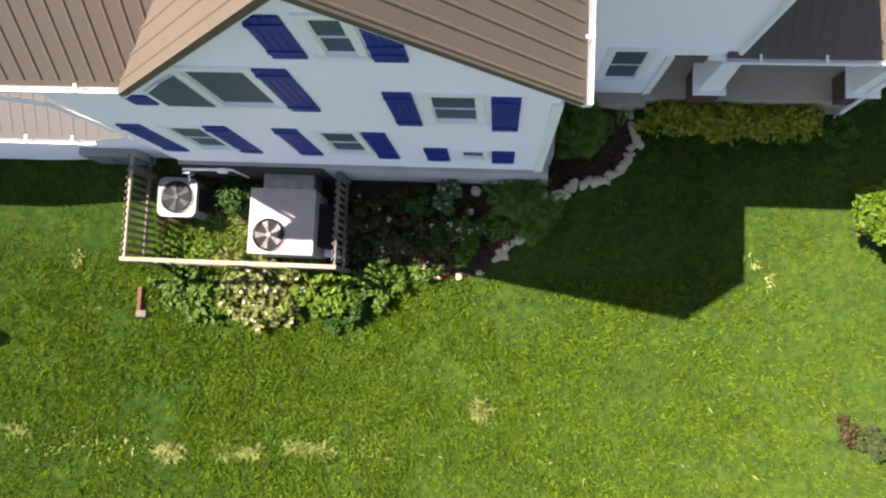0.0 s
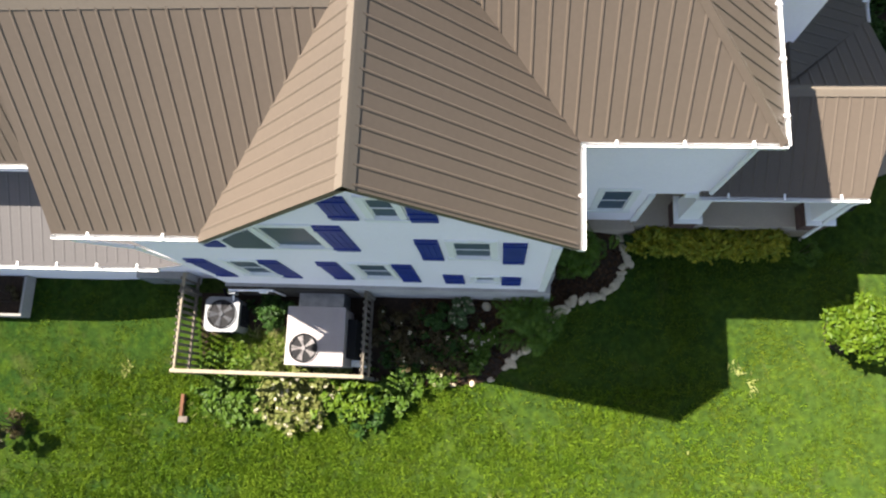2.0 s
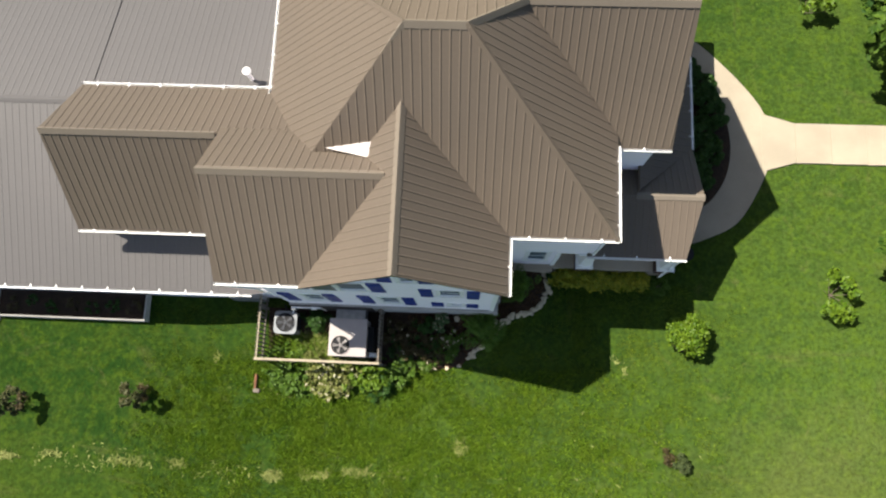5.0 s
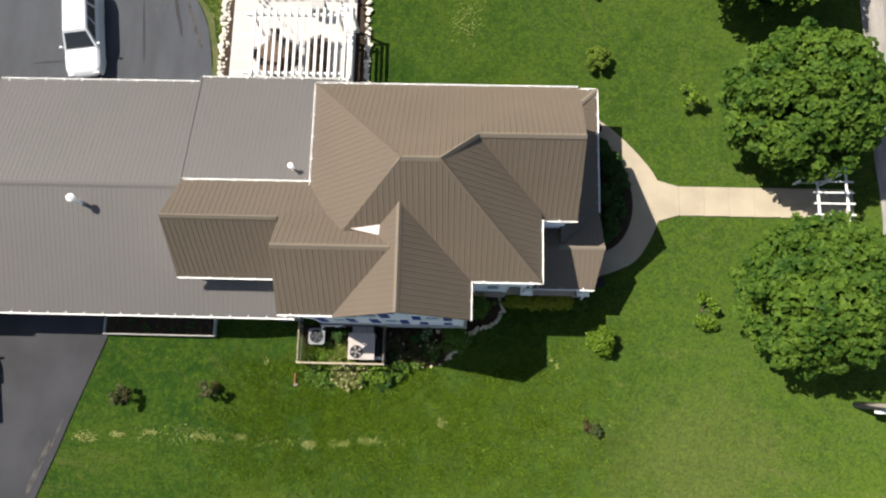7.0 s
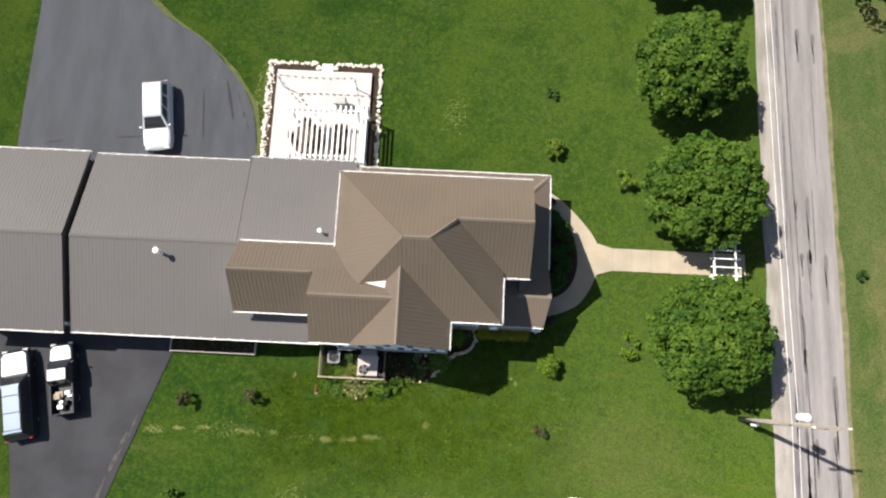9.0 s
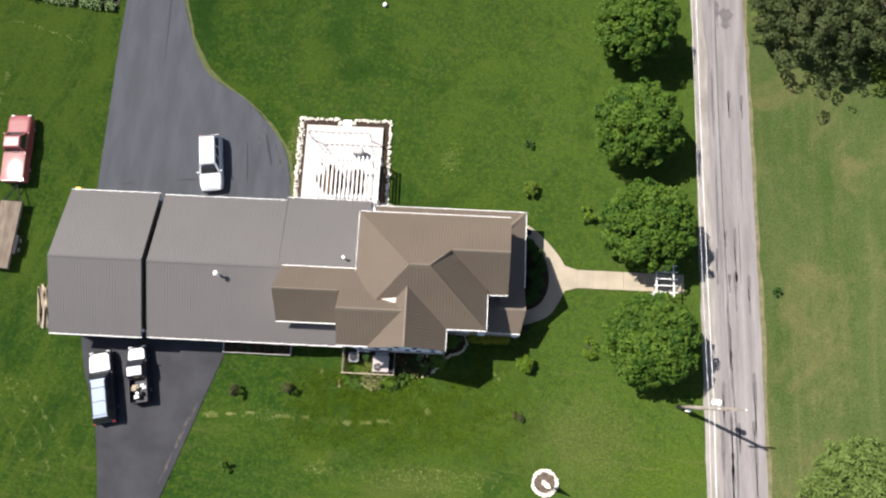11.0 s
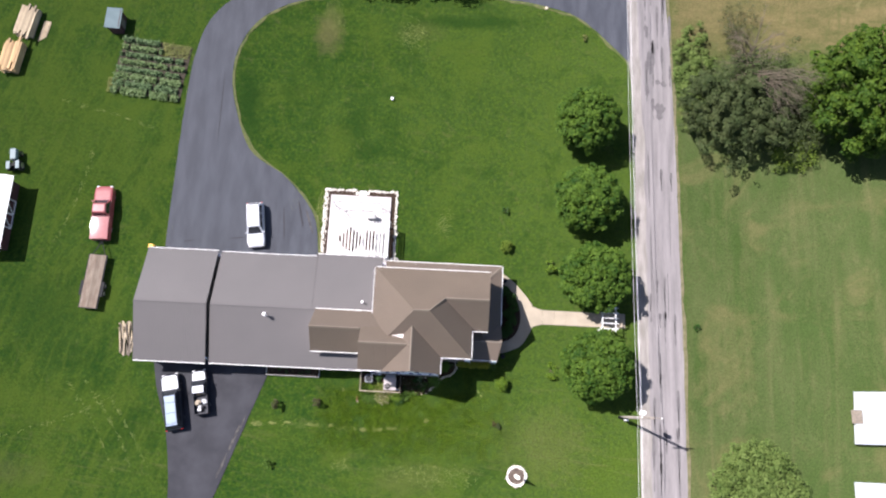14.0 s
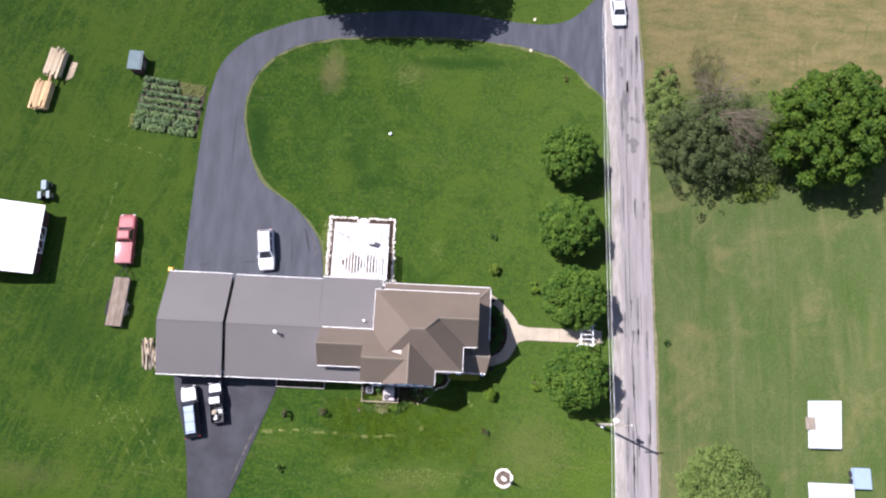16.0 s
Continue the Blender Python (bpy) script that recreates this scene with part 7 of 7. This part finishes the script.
for yy in (-2.6, -1.7):
    for sx in (45.3, 48.3):
        wheel(camp, sx, yy, 0.34, 0.2)
cm2 = thing("covered_trailer", label="second long trailer under a pale white cover", category="trailer")
part("cover", boxes((44.5, -16.5, 0.35, 49.5, -8.15, 0.98), bevel=0.08), SHEETING, cm2, "pale white cover")
part("chassis", boxes((44.8, -16.0, 0.0, 49.2, -8.4, 0.36)), BLACK, cm2)
ut2 = thing("cargo_trailer", label="small pale blue-grey cargo trailer beside the covered trailers", category="trailer")
part("body", boxes((49.65, -8.6, 0.35, 51.6, -6.3, 0.95), bevel=0.05), CAR_BLUE, ut2)
for yy in (-7.8, -7.0):
    wheel(ut2, 51.6, yy, 0.3, 0.18)
    wheel(ut2, 49.6, yy, 0.3, 0.18)

# ---------- lawn things ----------
ringbed = thing("stone_ring", label="ring of white stones round a mulched bed on the lawn", category="stone ring")
for k in range(22):
    a = 2 * math.pi * k / 22
    lay_stone(ringbed, 9.55 + 0.95 * math.cos(a), -9.2 + 0.95 * math.sin(a), rng.uniform(0.26, 0.40), 0.0, 0.8, PALE_STONES)
bm = bmesh.new()
prism(bm, [(9.55 + 0.85 * math.cos(k * 0.35), -9.2 + 0.85 * math.sin(k * 0.35)) for k in range(18)], -0.05, 0.02)
RING_MULCH = surface("grey_brown_mulch", (0.115, 0.088, 0.070), 0.95, other=(0.060, 0.044, 0.034), amount=0.9, scale=4, fine=18, grain=0.5, bump=0.9)
tagged(part("soil_disc", bm, RING_MULCH), "grey-brown mulch inside the stone ring", "soil", kind="structure")
gp = thing("garden_post", 9.5, -9.2, 0.02, 0, "slender white post with a tapered top in the mulch", "post")
part("base", rod(bmesh.new(), (0, 0, -0.02), (0, 0, 0.12), 0.22, 14, 0.17), WHITE_STONE, gp)
part("post", rod(bmesh.new(), (0, 0, 0.1), (0, 0, 1.5), 0.04, 10), WHITE_STONE, gp)
bm = rod(bmesh.new(), (0, 0, 1.45), (0, 0, 1.75), 0.06, 12, 0.22)
rod(bm, (0, 0, 1.75), (0, 0, 3.4), 0.22, 12, 0.03)
part("top", bm, WHITE_STONE, gp)
gb = thing("garden_globe", -5.9, 32.1, 0, 0, "white globe on the lawn", "globe")
bm = bmesh.new()
bmesh.ops.create_uvsphere(bm, u_segments=18, v_segments=12, radius=0.2, matrix=Matrix.Translation((0, 0, 0.2)))
part("globe", bm, SHEET, gb, smooth=True)
rocks = thing("boulder", label="grey boulder beside the driveway", category="boulder")
lay_stone(rocks, 11.9, 45.0, 0.42, 0)
rocks2 = thing("boulder", label="grey boulder beside the driveway mouth", category="boulder")
lay_stone(rocks2, 12.4, 49.6, 0.42, 0)
for x, y, rx, h, mt, lb in ((-15.95, -3.2, 0.6, 1.5, LEAF_TWIG, "brown twiggy young shrub on the lawn"), (-11.5, -2.75, 0.55, 1.4, LEAF_TWIG, "brown twiggy young shrub on the lawn"),
                            (-16.1, -9.1, 0.55, 0.9, LEAF_MID, "thin young sapling on the lawn"), (7.5, -4.35, 0.4, 0.4, LEAF_OLIVE, "dry brown tuft of plants on the lawn"),
                            (12.9, 1.75, 0.95, 1.0, LEAF_LIME, "sparse olive sapling near the path"), (12.7, 12.8, 0.95, 1.1, LEAF_LIME, "sparse green sapling near the path"),
                            (7.65, 19.2, 0.45, 0.7, LEAF_DARK, "small dark shrub on the lawn"), (7.8, 15.0, 0.72, 1.2, LEAF_BRUSH, "round yellow-green shrub on the lawn"),
                            (28.75, 7.1, 0.4, 0.6, LEAF_DARK, "small dark weed at the road edge"), (16.5, 41.2, 0.4, 0.5, LEAF_PALE, "pale tuft at the driveway mouth")):
    dense = 5200 if "round" in lb else (900 if x < -10 else 420)
    bush(x, y, rx, rx, h, dense, 0.11 if dense < 800 and x > 10 else 0.07, mt, lb, 30 if dense > 2000 else 9)
for x, y, r in ((7.62, -0.02, 0.42),):
    n = 14
    bm = bmesh.new()
    prism(bm, [(x + r * (1 + 0.25 * noise.noise((i, x, y))) * math.cos(2 * math.pi * i / n), y + r * (1 + 0.25 * noise.noise((i, y, x))) * math.sin(2 * math.pi * i / n)) for i in range(n)], -0.05, 0.015)
    tagged(part("mulch_patch", bm, BARE), "bare brown patch in the lawn", "soil", kind="structure")

for x, y, r in ((-15.95, -3.2, 0.3), (-11.5, -2.75, 0.3), (7.1, -4.1, 0.22)):
    weeds(x, y, r, r, 0.35, 220, 0.05, LEAF_RED, "dead brown twiggy plant on the lawn")

# ---------- dry grass and grass blades ----------
STRAW = leafy("straw_grass", (0.15, 0.185, 0.05), (0.31, 0.32, 0.12), 0.9, 2.0, 0.8, 0.1)
TUFT = leafy("lawn_tufts", (0.060, 0.126, 0.008), (0.138, 0.214, 0.017), 0.95, 1.5, 0.7, 0.1)
BLADE = leafy("lawn_blades", (0.042, 0.084, 0.005), (0.12, 0.16, 0.013), 0.95, 0.5, 0.7, 0.1)


def blades(name, px, py, h, w, mat, label, lean=0.6):
    n = len(px)
    pz = np.array([lie(a, b) for a, b in zip(px, py)]) - 0.035
    ang = rng.uniform(0, 2 * math.pi, n)
    dx, dy = np.cos(ang), np.sin(ang)
    hh = h * rng.uniform(0.6, 1.3, n)
    ww = w * rng.uniform(0.7, 1.3, n)
    ln = lean * hh * rng.uniform(0.2, 1.6, n)
    a2 = rng.uniform(0, 2 * math.pi, n)
    v = np.stack([np.stack([px - dx * ww, py - dy * ww, pz], 1), np.stack([px + dx * ww, py + dy * ww, pz], 1),
                  np.stack([px + ln * np.cos(a2), py + ln * np.sin(a2), pz + hh], 1)], 1).reshape(-1, 3)
    me = bpy.data.meshes.new(name)
    me.from_pydata(v.tolist(), [], np.arange(3 * n).reshape(-1, 3).tolist())
    me.materials.append(mat)
    return tagged(new(name, me), label, "grass", kind="stuff")


gx0, gy0 = rng.uniform(-6.95, -4.75, 2600), rng.uniform(-1.28, -0.45, 2600)
blades("tall_grass", gx0[:1500], gy0[:1500], 0.34, 0.014, TUFT, "long uncut green grass inside the fence", 0.9)
gx0[1500:] = rng.uniform(-5.9, -4.7, 1100)
blades("tall_grass", gx0[1500:], gy0[1500:], 0.30, 0.016, STRAW, "long yellowing grass inside the fence", 1.0)
N = 190000
px, py = rng.uniform(-13, 11, N), rng.uniform(-9.5, 2.2, N)
hold = np.ones(N, bool)
for i in range(N):
    x, y = px[i], py[i]
    if y > 0.55 and x < 3.0 or (-7.1 < x < -0.2 and y > -1.35) or (-0.2 <= x < 1.2 and y > -1.2 + (x + 0.2) * 1.05) or (1.2 <= x < 3.0 and y > 0.3) or (-17.3 < x < -11.5 and y > -0.2) or y > 1.9:
        hold[i] = False
    elif ease(-13.0, -9.5, x) * (1 - ease(6.5, 11.0, x)) * ease(-9.5, -6.5, y) < rng.random():
        hold[i] = False
    elif noise.noise((x * 1.1, y * 1.1, 4.0)) + 0.35 < rng.random() * 0.75:
        hold[i] = False
blades("lawn_grass", px[hold], py[hold], 0.085, 0.011, BLADE, "uneven green lawn grass before the house", 0.9)
M = 20000
tx, ty = rng.normal(-3.5, 6.0, M), rng.normal(-3.8, 2.3, M)
keep = [i for i in range(M) if -13 < tx[i] < 9 and -9 < ty[i] < -1.35 and 0.7 * noise.noise((tx[i] * 0.8, ty[i] * 0.8, 9.0)) + 0.5 > rng.random() * 0.8
        and not (-7.0 < tx[i] < -2.4 and ty[i] > -2.4)
        and ease(-13.0, -9.5, tx[i]) * (1 - ease(5.5, 9.0, tx[i])) * ease(-9.0, -6.5, ty[i]) > rng.random()]
tx, ty = np.repeat(tx[keep], 11), np.repeat(ty[keep], 11)
blades("lawn_tufts", tx + rng.normal(size=len(tx)) * 0.045, ty + rng.normal(size=len(tx)) * 0.045, 0.10, 0.014, TUFT, "thicker bright tufts of lawn grass", 0.8)
sx, sy = [], []
for x, y, rx, ry, n in ((-17.7, -5.2, 0.7, 0.3, 260), (-16.1, -5.05, 0.5, 0.12, 160), (-14.5, -4.9, 0.4, 0.12, 120), (-11.9, -5.05, 0.9, 0.16, 300), (-10.0, -5.05, 0.35, 0.15, 160), (-6.6, -5.3, 0.35, 0.2, 420),
                        (-5.4, -5.23, 0.3, 0.14, 260), (-4.85, -5.2, 0.2, 0.14, 240), (-3.75, -5.07, 0.5, 0.14, 420), (-2.3, -5.0, 1.2, 0.3, 120), (-0.1, -4.1, 0.28, 0.3, 260), (5.26, -0.85, 0.14, 0.2, 36),
                        (5.6, -1.2, 0.12, 0.26, 32), (-8.6, -5.2, 2.0, 0.4, 160), (-13.0, -5.0, 3.0, 0.5, 260), (3.5, -4.4, 4.5, 1.8, 110), (-6.5, -2.2, 3, 0.5, 80), (-16.2, 19.2, 0.8, 1.6, 500), (-13.0, 18.5, 0.6, 2.2, 700),
                        (-4.0, 40.5, 1.6, 2.4, 700), (-13.6, 42.5, 1.2, 2.4, 900), (-9.0, -1.3, 0.15, 0.2, 50), (0.5, -9.5, 6.0, 1.2, 900), (-8.6, -8.8, 1.2, 0.8, 300), (0.8, 17.5, 1.0, 1.6, 300)):
    n = int(n * 0.7)
    a, s = rng.uniform(0, 2 * math.pi, n), np.sqrt(rng.random(n)) * rng.uniform(0.6, 1.2, n)
    sx.append(x + rx * s * np.cos(a))
    sy.append(y + ry * s * np.sin(a))
for x0, y0, x1, y1, bow in ((-36.2, -1.6, -30.2, -10.2, 0.5), (-38.0, -1.8, -31.9, -10.8, 0.5), (-33.5, -3.0, -28.6, -10.0, 0.3), (-45.0, -8.0, -33.0, -3.0, 1.2), (-44.0, 30.0, -33.0, 27.0, 0.8), (-42.5, 12.0, -39.5, 24.0, 0.6)):
    for i in range(260):
        q = rng.random()
        if math.sin(q * 40 + x0) > -0.3:
            sx.append(np.array([x0 + (x1 - x0) * q + bow * math.sin(q * 3.1) + rng.normal() * 0.1]))
            sy.append(np.array([y0 + (y1 - y0) * q + rng.normal() * 0.1]))
for line, side in ((out_edge, -1), (in_edge, 1)):
    for q in even(line, 700):
        if q.y > 12.5 and rng.random() < 0.75:
            sx.append(np.array([q.x + side * rng.normal() * 0.05 + rng.normal() * 0.12]))
            sy.append(np.array([q.y + rng.normal() * 0.15]))
blades("dry_grass", np.concatenate(sx), np.concatenate(sy), 0.075, 0.028, STRAW, "straw-coloured dry tufts in the lawn", 1.6)
